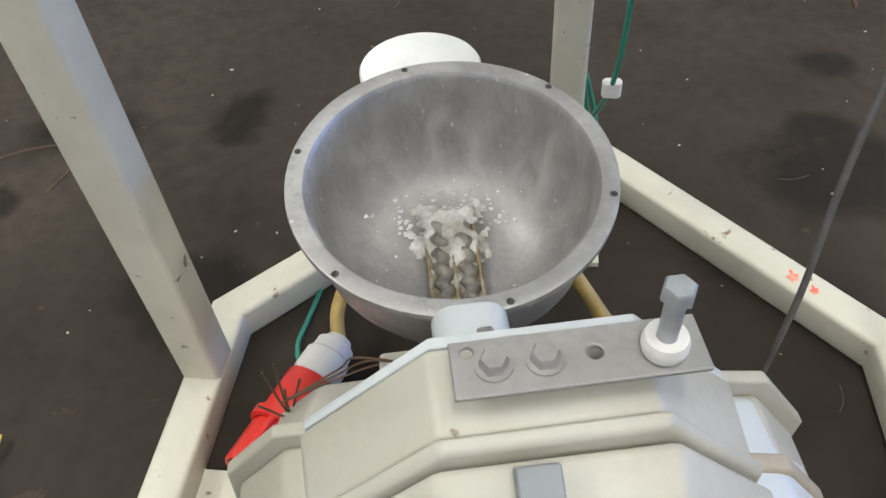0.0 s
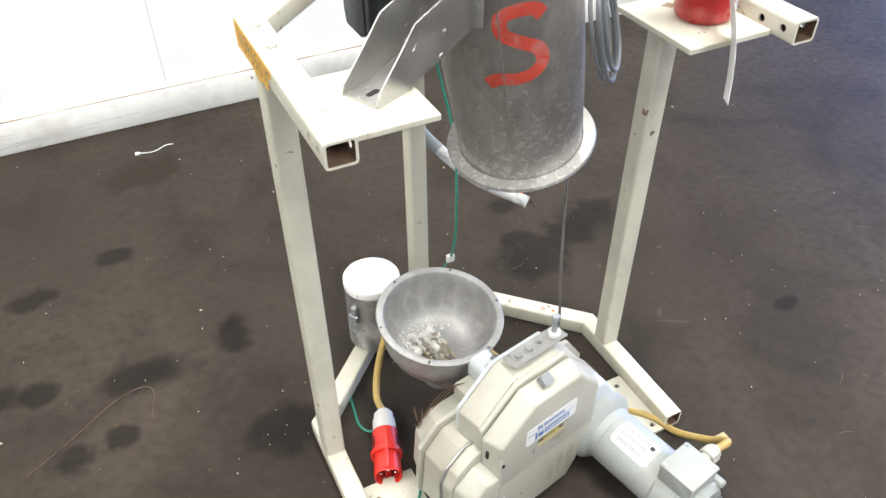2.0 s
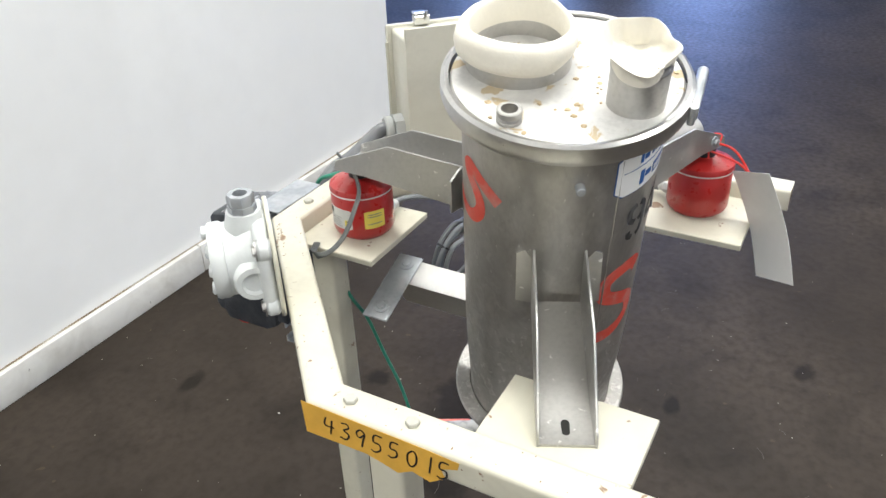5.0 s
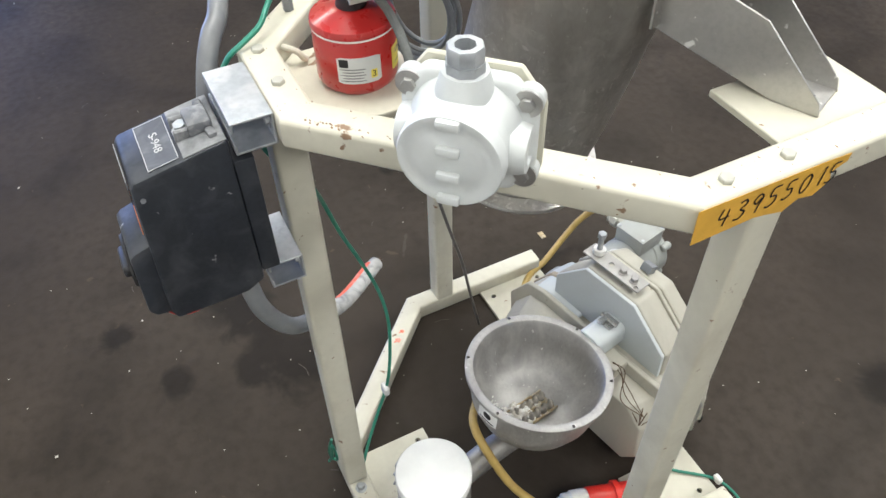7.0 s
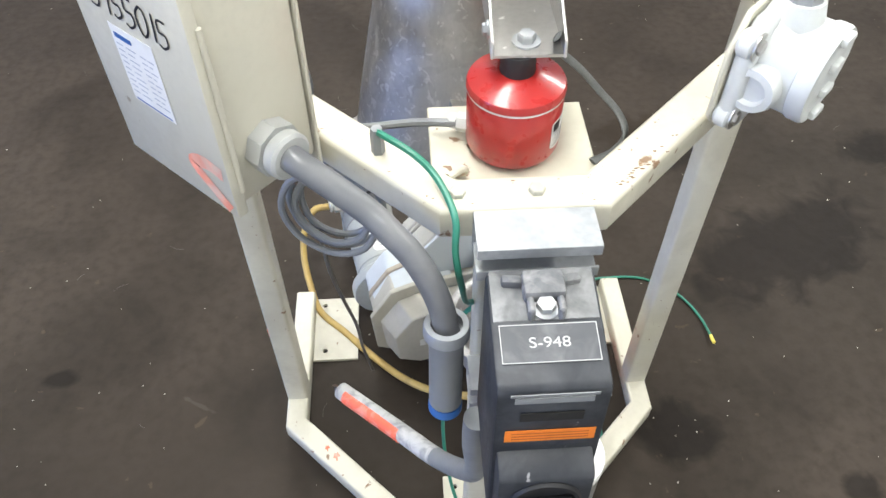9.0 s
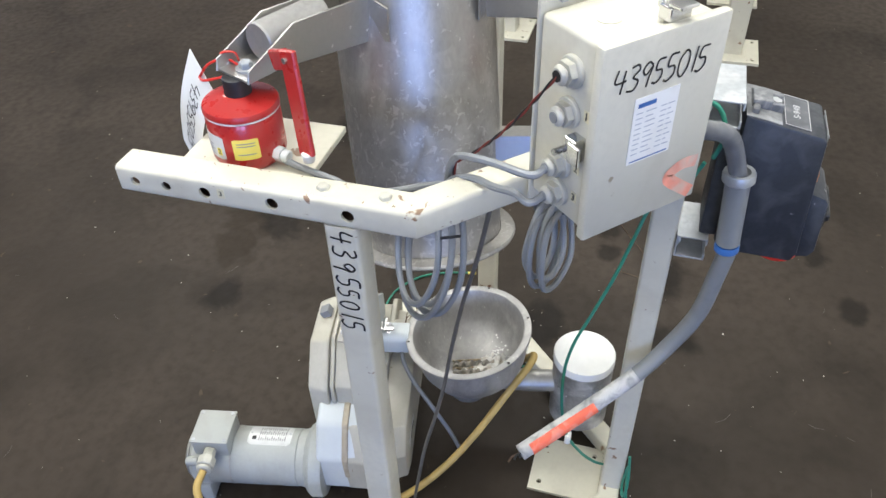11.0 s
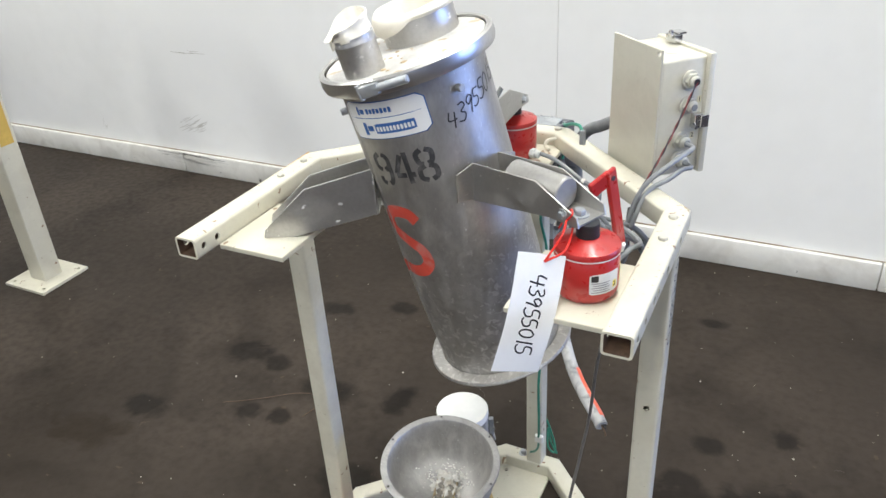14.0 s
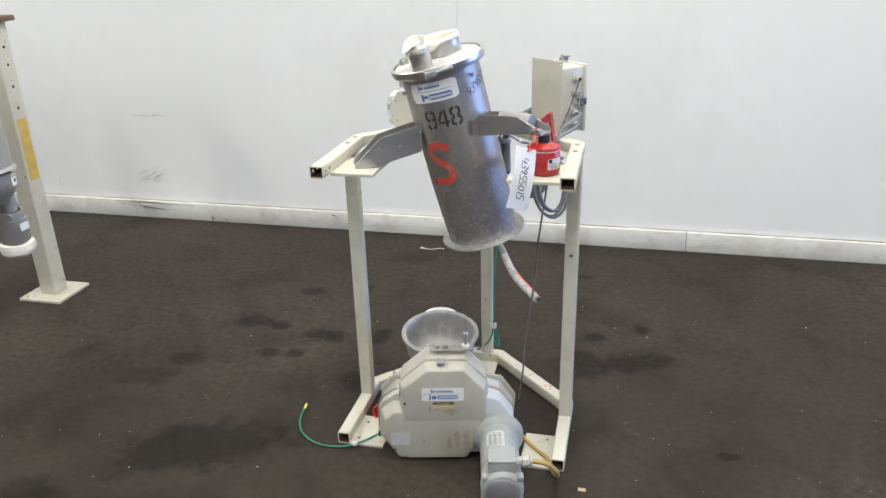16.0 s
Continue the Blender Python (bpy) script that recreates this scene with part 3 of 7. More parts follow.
for p in ((-0.38, 0.0), (-0.38, 0.08), (0.38, 0.0), (0.38, 0.08), (-0.013, 0.4165), (0.063, 0.4165)):
    bolt((*p, TOP), (0, 0, 1), 0.0082, 0.0052, mat=DULL_BOLT, parent=stand)
# earth bolt on the rear right rail
bolt((0.138, 0.352, TOP), (0, 0, 1), 0.007, 0.03, mat=GREY_CABLE, parent=stand, name="earth_bolt")
bolt((-0.02, 0.415, W), (0, 0, 1), 0.008, 0.012, 0.012, parent=stand, name="earth_bolt")
# weld tab with a hook on the inner side of the left rear rail
part("cable_hook", sweep([(0.07, 0.385, 1.03), (0.055, 0.372, 1.028), (0.052, 0.365, 1.018), (0.062, 0.36, 1.012)], 0.004, 8), CREAM, stand)

# orange paper tape with a pen number on the outer face of the left rail
tape_m = Matrix(((0, 0, -1, -0.4028), (-1, 0, 0, 0.02), (0, 1, 0, zt - 0.006), (0, 0, 0, 1)))
tape = part("paper_tape", moved(prism([(-0.11, -0.022), (-0.03, -0.020), (-0.01, -0.024), (0.012, -0.030), (0.03, -0.019), (0.052, -0.024), (0.071, -0.010), (0.066, 0.002), (0.086, 0.010), (0.088, 0.020), (0.05, 0.022), (-0.112, 0.024)], 0, 0.0005), tape_m), ORANGE_TAPE, stand, "torn strip of orange paper tape")
part("pen_number", moved(pen_number("43955015", 0.024, 0.022, 0.0022, seed=3), tape_m @ Matrix.Translation((0.0, 0.002, 0.0006))), INK, tape, "handwritten black figures 43955015")
# pen number down the right post, small printed 3 on the right rail
post_m = Matrix(((0, 0, 1, 0.4027), (0, 1, 0, 0.0255), (-1, 0, 0, 0.905), (0, 0, 0, 1)))
part("pen_number", moved(pen_number("43955015", 0.030, 0.023, 0.003, slant=0.05, seed=5), post_m), INK, posts[1], "handwritten black figures 43955015")
sticker = part("number_sticker", box(0.4027, 0.4031, -0.136, -0.126, zt - 0.004, zt + 0.010), STICKER, rails[4])
part("number", moved(letters("3", 0.010), Matrix(((0, 0, 1, 0.4031), (1, 0, 0, -0.131), (0, 1, 0, zt + 0.003), (0, 0, 0, 1)))), INK, sticker)
# coral paint blots
for q, d, r in (((0.402, 0.03, 0.30), (1, 0, 0), 0.02), ((0.29, 0.19, W), (0, 0, 1), 0.008), ((0.31, 0.17, W), (0, 0, 1), 0.006)):
    m = frame_to(Vector(q) + Vector(d) * 0.0003, d)
    part("paint_blot", prism([(r * (0.7 + 0.4 * math.sin(k * 2.3)) * math.cos(k * math.pi / 6), 1.6 * r * (0.7 + 0.3 * math.cos(k * 1.7)) * math.sin(k * math.pi / 6)) for k in range(12)], 0, 0.0004, m=m), CORAL, stand)

# ---------------------------------------------------------------- hopper, leaning on its brackets
TOPC, BOTC = Vector((-0.052, -0.032, 1.325)), Vector((0.078, 0.035, 0.738))
hop_axis = (TOPC - BOTC).normalized()
hopper_m = frame_to(BOTC, hop_axis, (0, 1, 0))
HL = (TOPC - BOTC).length
R1 = 0.1235
hopper = thing("hopper", "tall stainless steel hopper, dusty and scratched, leaning on its brackets", "hopper", m=hopper_m)
hop_inv = hopper_m.inverted()


def hop_az(p):
    q = hop_inv @ Vector(p)
    return math.atan2(q.y, q.x), q.z


shell = part("body", lathe([(0.117, 0.004), (0.1185, 0.05), (0.1215, 0.12), (R1, 0.2), (R1, HL - 0.012), (R1 - 0.003, HL - 0.012), (R1 - 0.003, 0.2), (0.1185, 0.12), (0.1155, 0.05), (0.114, 0.004)], 96), HOPPER_STEEL, hopper)
part("bottom_flange", lathe([(0.114, 0.0), (0.142, -0.001), (0.143, 0.002), (0.141, 0.006), (0.119, 0.008), (0.114, 0.0)], 96), HOPPER_STEEL, hopper)
part("lid", lathe([(0, HL + 0.002), (0.134, HL + 0.002), (0.1365, HL - 0.001), (0.1365, HL - 0.012), (0, HL - 0.01)], 96), material("dusty_lid", (0.60, 0.59, 0.565), 0.5, 0.35, vary=0.12, scale=18, fine=150, bump=0.14, dirt=(0.72, 0.70, 0.65), dirt_amount=0.8, dirt_scale=19, spots=(0.46, 0.37, 0.24), spot_scale=30, spot_cut=0.60, dusty=0.8), hopper, "lid dusted with powder and brown droplets")
ring = part("clamp_ring", lathe([(0.138, HL + 0.005), (0.143, HL + 0.006), (0.1475, HL + 0.003), (0.1485, HL - 0.012), (0.146, HL - 0.020), (0.136, HL - 0.021), (0.136, HL - 0.018), (0.1435, HL - 0.015), (0.1440, HL + 0.001), (0.138, HL + 0.002), (0.138, HL + 0.005)], 96), BAND, hopper)
# clamp lever on the front of the ring
la = hop_az((-0.02, -0.19, 1.27))[0]
lev = frame_to(Vector((0.150 * math.cos(la), 0.150 * math.sin(la), HL - 0.008)), (-math.sin(la), math.cos(la), 0.10), (0, 0, 1))
part("clamp_lever", join(cyl(0.0065, 0.005, 0.062, 14, lev, 0.002), moved(box(-0.006, 0.006, -0.009, 0.009, -0.02, 0.012, 0.002), lev), cyl(0.0045, -0.012, 0.012, 10, lev @ pose(0, 0, -0.022, 90, 0, 0))), ZINC, ring)


def on_lid(p, name, profile, mat, label="", segs=40, parent=None):
    q = hop_inv @ Vector(p)
    return part(name, lathe(profile, segs, pose(q.x, q.y, HL + 0.002)), mat, parent or hopper, label)


on_lid((-0.167, -0.012, 1.32), "nipple", [(0.0095, 0), (0.0142, 0), (0.0142, 0.003), (0.0134, 0.004), (0.0142, 0.006), (0.0134, 0.008), (0.0142, 0.010), (0.0142, 0.015), (0.0128, 0.016), (0.0095, 0.016), (0.0095, 0)], DARK_STEEL, "threaded nipple", 28)
inlet = on_lid((-0.05, 0.030, 1.33), "inlet_collar", [(0.060, 0), (0.064, 0), (0.064, 0.044), (0.060, 0.044), (0.060, 0)], STEEL)
vent = on_lid((-0.078, -0.125, 1.33), "vent_pipe", [(0.029, 0), (0.0325, 0), (0.0325, 0.046), (0.0337, 0.048), (0.0337, 0.051), (0.0325, 0.053), (0.0325, 0.060), (0.029, 0.060), (0.029, 0)], STEEL)


def cloth(p, prof, name, parent, wob, seed, lean=(0, 0), segs=64, tall=None):
    q = hop_inv @ Vector(p)
    bm = lathe(prof, segs, pose(q.x, q.y, HL + 0.002))
    for v in bm.verts:
        a = math.atan2(v.co.y - q.y, v.co.x - q.x)
        h = v.co.z - HL
        k = 1 + wob * (math.sin(3 * a + seed) * 0.5 + math.sin(5 * a + seed * 2) * 0.3 + noise.noise(Vector((math.cos(a) * 2, math.sin(a) * 2, h * 30 + seed))) * 0.8)
        v.co.x = q.x + (v.co.x - q.x) * k + lean[0] * max(0, h - 0.02)
        v.co.y = q.y + (v.co.y - q.y) * k + lean[1] * max(0, h - 0.02)
        v.co.z += wob * 0.05 * math.sin(2 * a + seed) * (h / 0.05)
        if tall:
            v.co.z += tall * max(0, math.cos(a - 2.2)) ** 2 * max(0, h - 0.055) * 20
    return part(name, bm, SOCK, parent, "cream fabric sock rolled over the rim", 80)


rim = cloth((-0.05, 0.030, 1.33), [(0.0575, 0.020), (0.0575, 0.050), (0.060, 0.055), (0.066, 0.056), (0.0725, 0.049), (0.076, 0.037), (0.0735, 0.024), (0.067, 0.017), (0.0655, 0.021), (0.070, 0.031), (0.0655, 0.047)], "fabric_sock", inlet, 0.035, 1.3)
q = hop_inv @ Vector((-0.05, 0.030, 1.33))
for v in rim.data.vertices:
    rr, az_ = math.hypot(v.co.x - q.x, v.co.y - q.y), math.atan2(v.co.y - q.y, v.co.x - q.x)
    w = min(1, max(0, 1.25 * math.cos(az_ + 0.30) + 0.25 + 0.12 * math.sin(5 * az_)))
    if rr > 0.0615:
        k = 1 + (0.0662 / rr - 1) * w
        v.co.x, v.co.y = q.x + (v.co.x - q.x) * k, q.y + (v.co.y - q.y) * k
        v.co.z += (HL + 0.047 - v.co.z) * w * 0.85
flap = cloth((-0.078, -0.125, 1.33), [(0.0345, 0.050), (0.0350, 0.058), (0.0335, 0.068), (0.0335, 0.080), (0.0355, 0.092), (0.0375, 0.100), (0.0355, 0.101), (0.0325, 0.092), (0.0305, 0.080), (0.0295, 0.066), (0.0, 0.062)], "fabric_sock", vent, 0.13, 4.1, lean=(-0.10, 0.06))
q = hop_inv @ Vector((-0.078, -0.125, 1.33))
for v in flap.data.vertices:
    k = max(0, v.co.z - HL - 0.066) / 0.035
    az_ = math.atan2(v.co.y - q.y, v.co.x - q.x)
    pinch = 1 + 0.04 * min(1, k) + 0.08 * k * math.sin(3 * az_ + 0.8)
    v.co.x, v.co.y = q.x + (v.co.x - q.x) * pinch, q.y + (v.co.y - q.y) * pinch
    v.co.z += 0.004 * k * math.sin(3 * az_ + 0.4) - 0.020 * k + 0.016 * k * math.cos(az_ - 0.7)
# brown droplets dried on the lid, and the shell's weld seam
rnd = random.Random(17)
bm = bmesh.new()
qv, qn = hop_inv @ Vector((-0.078, -0.125, 1.33)), hop_inv @ Vector((-0.167, -0.012, 1.32))
for k in range(38):
    c = qv if k < 28 else qn
    a_, rr = rnd.uniform(0, 6.283), rnd.uniform(0.036, 0.085) if k < 28 else rnd.uniform(0.02, 0.06)
    x, y = c.x + rr * math.cos(a_), c.y + rr * math.sin(a_)
    if math.hypot(x, y) > 0.128 or (hop_inv @ Vector((-0.05, 0.030, 1.33)) - Vector((x, y, HL))).xy.length < 0.068 or (c is qn and rr < 0.018):
        continue
    r_ = rnd.uniform(0.0012, 0.0044) * (1.5 if rnd.random() < 0.12 else 1)
    blob = lathe([(0, 0.0012), (r_ * 0.7, 0.0010), (r_, 0)], 9, pose(x, y, HL + 0.0021))
    for v in blob.verts:
        v.co.x += rnd.uniform(-0.2, 0.2) * r_
        v.co.y += rnd.uniform(-0.2, 0.2) * r_
    bm = join(bm, blob)
tagged(part("droplets", bm, material("dried_brown_drops", (0.50, 0.38, 0.22), 0.35, vary=0.2, scale=90, bump=0.05), hopper, "brown droplets dried on the lid"), kind="stuff")
wa = hop_az((-0.031, -0.0855, 0.90))[0]
seam_r = [0.1172 + 0.0060 * min(1, k / 9) + 0.0002 * math.sin(k * 2.3) for k in range(26)]
part("weld_seam", sweep([(r_ * math.cos(wa), r_ * math.sin(wa), 0.012 + k * 0.022) for k, r_ in enumerate(seam_r)], 0.0014, 6, 2), HOPPER_STEEL, hopper)
# studs round the top
for az, zz in ((hop_az((0.066, -0.086, 1.289))[0], 0.550), (hop_az((-0.14, -0.087, 1.231))[0], 0.538), (hop_az((-0.03, 0.10, 1.27))[0], HL - 0.06)):
    part("stud", cyl(0.006, 0, 0.012, 14, frame_to((R1 * math.cos(az), R1 * math.sin(az), zz), (math.cos(az), math.sin(az), 0)), 0.001), ZINC, hopper)


def arm(foot, z_foot, toward_z, half, bend, hop_top, hop_bot, end_h=0.016, ear=0.02):
    """A folded steel channel from the hopper's side down to its foot."""
    axis_pt = BOTC + (TOPC - BOTC) * ((toward_z - BOTC.z) / (TOPC.z - BOTC.z))
    d = Vector((axis_pt.x - foot[0], axis_pt.y - foot[1], 0))
    length = d.length - R1 * 0.985
    d.normalize()
    side = Vector((-d.y, d.x, 0))
    m = Matrix(((d.x, 0, side.x, foot[0]), (d.y, 0, side.y, foot[1]), (0, 1, 0, z_foot), (0, 0, 0, 1)))
    prof = [(0.0, 0.0), (0.055, 0.0), (length, hop_bot), (length, hop_top), (bend[0], bend[1]), (0.004, end_h)]
    t = 0.003
    bm = join(prism(prof, -half, -half + t, 0.0006, 1, m), prism(prof, half - t, half, 0.0006, 1, m))
    floor_prof = [(0.002, 0.0), (0.055, 0.0), (length, hop_bot), (length, hop_bot + t), (0.054, t), (0.002, t)]
    bm = join(bm, prism(floor_prof, -half + t, half - t, 0, 1, m))
    for s in (-1, 1):
        bm = join(bm, prism([(0, hop_bot + 0.004), (ear, hop_bot + 0.008), (ear, hop_top - 0.010), (0, hop_top - 0.001)], 0, t, 0, 1, m @ Matrix(((0, 0, 1, length - 0.004), (0, 1, 0, 0), (s, 0, 0, s * half), (0, 0, 0, 1)))))
    return part("support_arm", bm, STEEL, hopper, placed=True), m, length


arm_l, ml, _ = arm((-0.306, -0.148), PLATE_L + 0.0002, 1.10, 0.033, (0.085, 0.093), 0.128, 0.040)
# uncut slot: a thin dark sheet whose colour is the opening's shade
part("slot", prism([(0.012 + 0.006 * math.cos(a), 0.005 * math.sin(a)) if a < 1.6 or a > 4.7 else (0.0 + 0.006 * math.cos(a), 0.005 * math.sin(a)) for a in [k * math.pi / 6 for k in range(12)]], 0, 0.0006, m=ml @ Matrix(((1, 0, 0, 0.022), (0, 0, 1, 0.0031), (0, -1, 0, 0.0), (0, 0, 0, 1)))), HOLE, arm_l, placed=True)
arm_r, mr, lr = arm((0.3025, -0.1455), 1.127, 1.16, 0.032, (0.085, 0.050), 0.040, -0.026, ear=0.034)
arm_b, mb, _ = arm((-0.009, 0.331), 1.127, 1.16, 0.036, (0.10, 0.056), 0.050, -0.015, ear=0.03)
part("weight", cyl(0.0255, 0.050, lr - 0.066, 32, mr @ Matrix(((0, 0, 1, 0), (0, 1, 0, 0.0285), (-1, 0, 0, 0), (0, 0, 0, 1))), 0.002), DARK_STEEL, arm_r, "round steel weight lying in the channel", placed=True)
for m, az in ((mr, 0), (mb, 0)):
    a = arm_r if m is mr else arm_b
    bolt(m @ Vector((0.024, 0.0032, 0)), (0, 0, 1), 0.009, 0.010, 0.014, parent=a, placed=True)
    bolt(m @ Vector((0.03, 0.014, (0.032 if m is mr else 0.036) + 0.0002)), -1 * m.to_3x3() @ Vector((0, 0, -1)), 0.006, 0.006, 0.009, parent=a, placed=True)
# low outrigger with a slotted plate, towards the rear
oa = BOTC + (TOPC - BOTC) * ((0.93 - BOTC.z) / (TOPC.z - BOTC.z))
od = Vector((0.014, 0.246, 0.93)) - oa
od -= hop_axis * od.dot(hop_axis)
ol = od.length + 0.026
od.normalize()
oside = hop_axis.cross(od)
oo = oa - hop_axis * 0.042
om = Matrix(((od.x, hop_axis.x, oside.x, oo.x), (od.y, hop_axis.y, oside.y, oo.y), (od.z, hop_axis.z, oside.z, oo.z), (0, 0, 0, 1)))
outrig = part("outrigger", moved(box(R1 - 0.004, ol, 0.0225, 0.0255, -0.0265, 0.0265), om), BAND, hopper, placed=True)
for s in (-0.026, 0.023):
    part("side_plate", prism([(R1 - 0.004, -0.018), (ol - 0.03, -0.018), (ol, 0.0222), (R1 - 0.004, 0.0222)], s, s + 0.003, 0, 1, om), BAND, outrig, placed=True)
part("clip_plate", moved(box(ol - 0.038, ol + 0.004, 0.0258, 0.029, -0.032, 0.112, 0.001, 1), om), ZINC, outrig, placed=True)
for s in (0.088, -0.010):
    bolt(om @ Vector((ol - 0.017, 0.029, s)), hop_axis, 0.008, 0.006, 0.0125, parent=outrig, placed=True)

# label, stencil and paint on the shell
a, z = hop_az((-0.039, -0.135, 1.246))
part("label_border", on_cylinder(patch(0.160, 0.064, 0.0003, 14, 0.009), R1 + 0.0002, a, z), BLUE_INK, shell, "thin blue edge of the label")
lab = part("label", on_cylinder(patch(0.157, 0.061, 0.0006, 14, 0.008), R1 + 0.0004, a, z), LABEL, shell, "white label with blue printed blocks")
for x0, x1, y0, y1, mt in ((-0.070, 0.070, 0.004, 0.0052, BLUE_INK), (-0.046, -0.041, 0.010, 0.024, BLUE_INK), (-0.039, -0.030, 0.012, 0.020, BLUE_INK), (-0.016, 0.056, -0.022, -0.005, BLUE_INK), (-0.042, -0.034, -0.024, -0.003, BLUE_INK), (-0.032, -0.020, -0.017, -0.008, BLUE_INK)):
    w2, h2 = x1 - x0, y1 - y0
    bm = patch(w2, h2, 0.0003, 8, 0.001)
    bmesh.ops.translate(bm, vec=((x0 + x1) / 2, (y0 + y1) / 2, 0), verts=bm.verts)
    part("printed_bar", on_cylinder(bm, R1 + 0.0011, a, z), mt, lab)
for k in range(7):
    bm = patch(0.0050, 0.0090 - 0.0012 * (k % 2), 0.0003, 2, 0.0006)
    bmesh.ops.translate(bm, vec=(-0.022 + 0.0072 * k, 0.0165, 0), verts=bm.verts)
    part("printed_bar", on_cylinder(bm, R1 + 0.0011, a, z), BLUE_INK, lab)
for k in range(11):
    bm = patch(0.0040, 0.0085, 0.0003, 2, 0.0006)
    bmesh.ops.translate(bm, vec=(-0.011 + 0.0062 * k, -0.014, 0), verts=bm.verts)
    part("printed_bar", on_cylinder(bm, R1 + 0.0015, a, z), LABEL, lab)
a, z = hop_az((-0.009, -0.137, 1.164))
STENCIL = {
    "9": [[(-0.1, 0.98), (-0.37, 0.88), (-0.42, 0.72), (-0.36, 0.56), (-0.1, 0.47)], [(0.12, 0.98), (0.38, 0.86), (0.42, 0.6), (0.39, 0.25), (0.28, 0.08), (0.1, 0.02)], [(-0.12, 0.02), (-0.34, 0.09), (-0.38, 0.24)], [(0.1, 0.47), (0.34, 0.56)]],
    "4": [[(0.0, 0.93), (-0.44, 0.36)], [(-0.48, 0.28), (0.06, 0.28)], [(0.24, 1.0), (0.24, 0.0)], [(0.36, 0.28), (0.54, 0.28)]],
    "8": [[(-0.1, 0.98), (-0.36, 0.88), (-0.37, 0.70), (-0.28, 0.57), (-0.1, 0.53)], [(-0.1, 0.48), (-0.36, 0.40), (-0.42, 0.24), (-0.36, 0.10), (-0.1, 0.02)]]}
STENCIL["8"] += [[(-x, y) for x, y in line] for line in STENCIL["8"]]
part("stencil_number", on_cylinder(strokes([[(0.0405 * (i - 1) + x * 0.034 - 0.003, (y - 0.5) * 0.056) for x, y in line] for i, c in enumerate("948") for line in STENCIL[c]], 0.0088, 0.0005), R1, a, z), FADED, shell, "black stencilled figures 948")
a, z = hop_az((-0.029, -0.12, 1.012))
part("paint_mark", on_cylinder(strokes([[(0.035, 0.044), (0.022, 0.059), (-0.008, 0.062), (-0.030, 0.050), (-0.028, 0.024), (-0.002, 0.006), (0.025, -0.012), (0.031, -0.038), (0.014, -0.056), (-0.014, -0.062), (-0.040, -0.060), (-0.060, -0.070)]], 0.023, 0.0005), R1, a, z), RED_SPRAY, shell, "sprayed red letter S")
a, z = hop_az((-0.1232, 0.050, 1.192))
part("paint_mark", on_cylinder(strokes([[(0.0455, 0.004), (0.030, 0.014), (0.008, 0.026), (-0.010, 0.032), (-0.020, 0.022), (-0.006, 0.010), (0.010, -0.006), (0.013, -0.026), (0.000, -0.044), (-0.020, -0.050), (-0.042, -0.044), (-0.052, -0.032)]], 0.0195, 0.0005), R1, a, z), RED_SPRAY, shell, "sprayed red letter S")
a, z = hop_az((0.1005, -0.054, 1.256))
part("pen_number", on_cylinder(pen_number("43955015", 0.029, 0.0180, 0.0023, climb=0.30, seed=7), R1 + 0.0002, a, z), INK, shell, "handwritten black figures 43955015")
a, z = hop_az((0.022, 0.100, 1.23))
part("pen_number", on_cylinder(pen_number("43955015", 0.030, 0.018, 0.0025, climb=-0.05, seed=9), R1 + 0.0002, a, z), INK, shell)


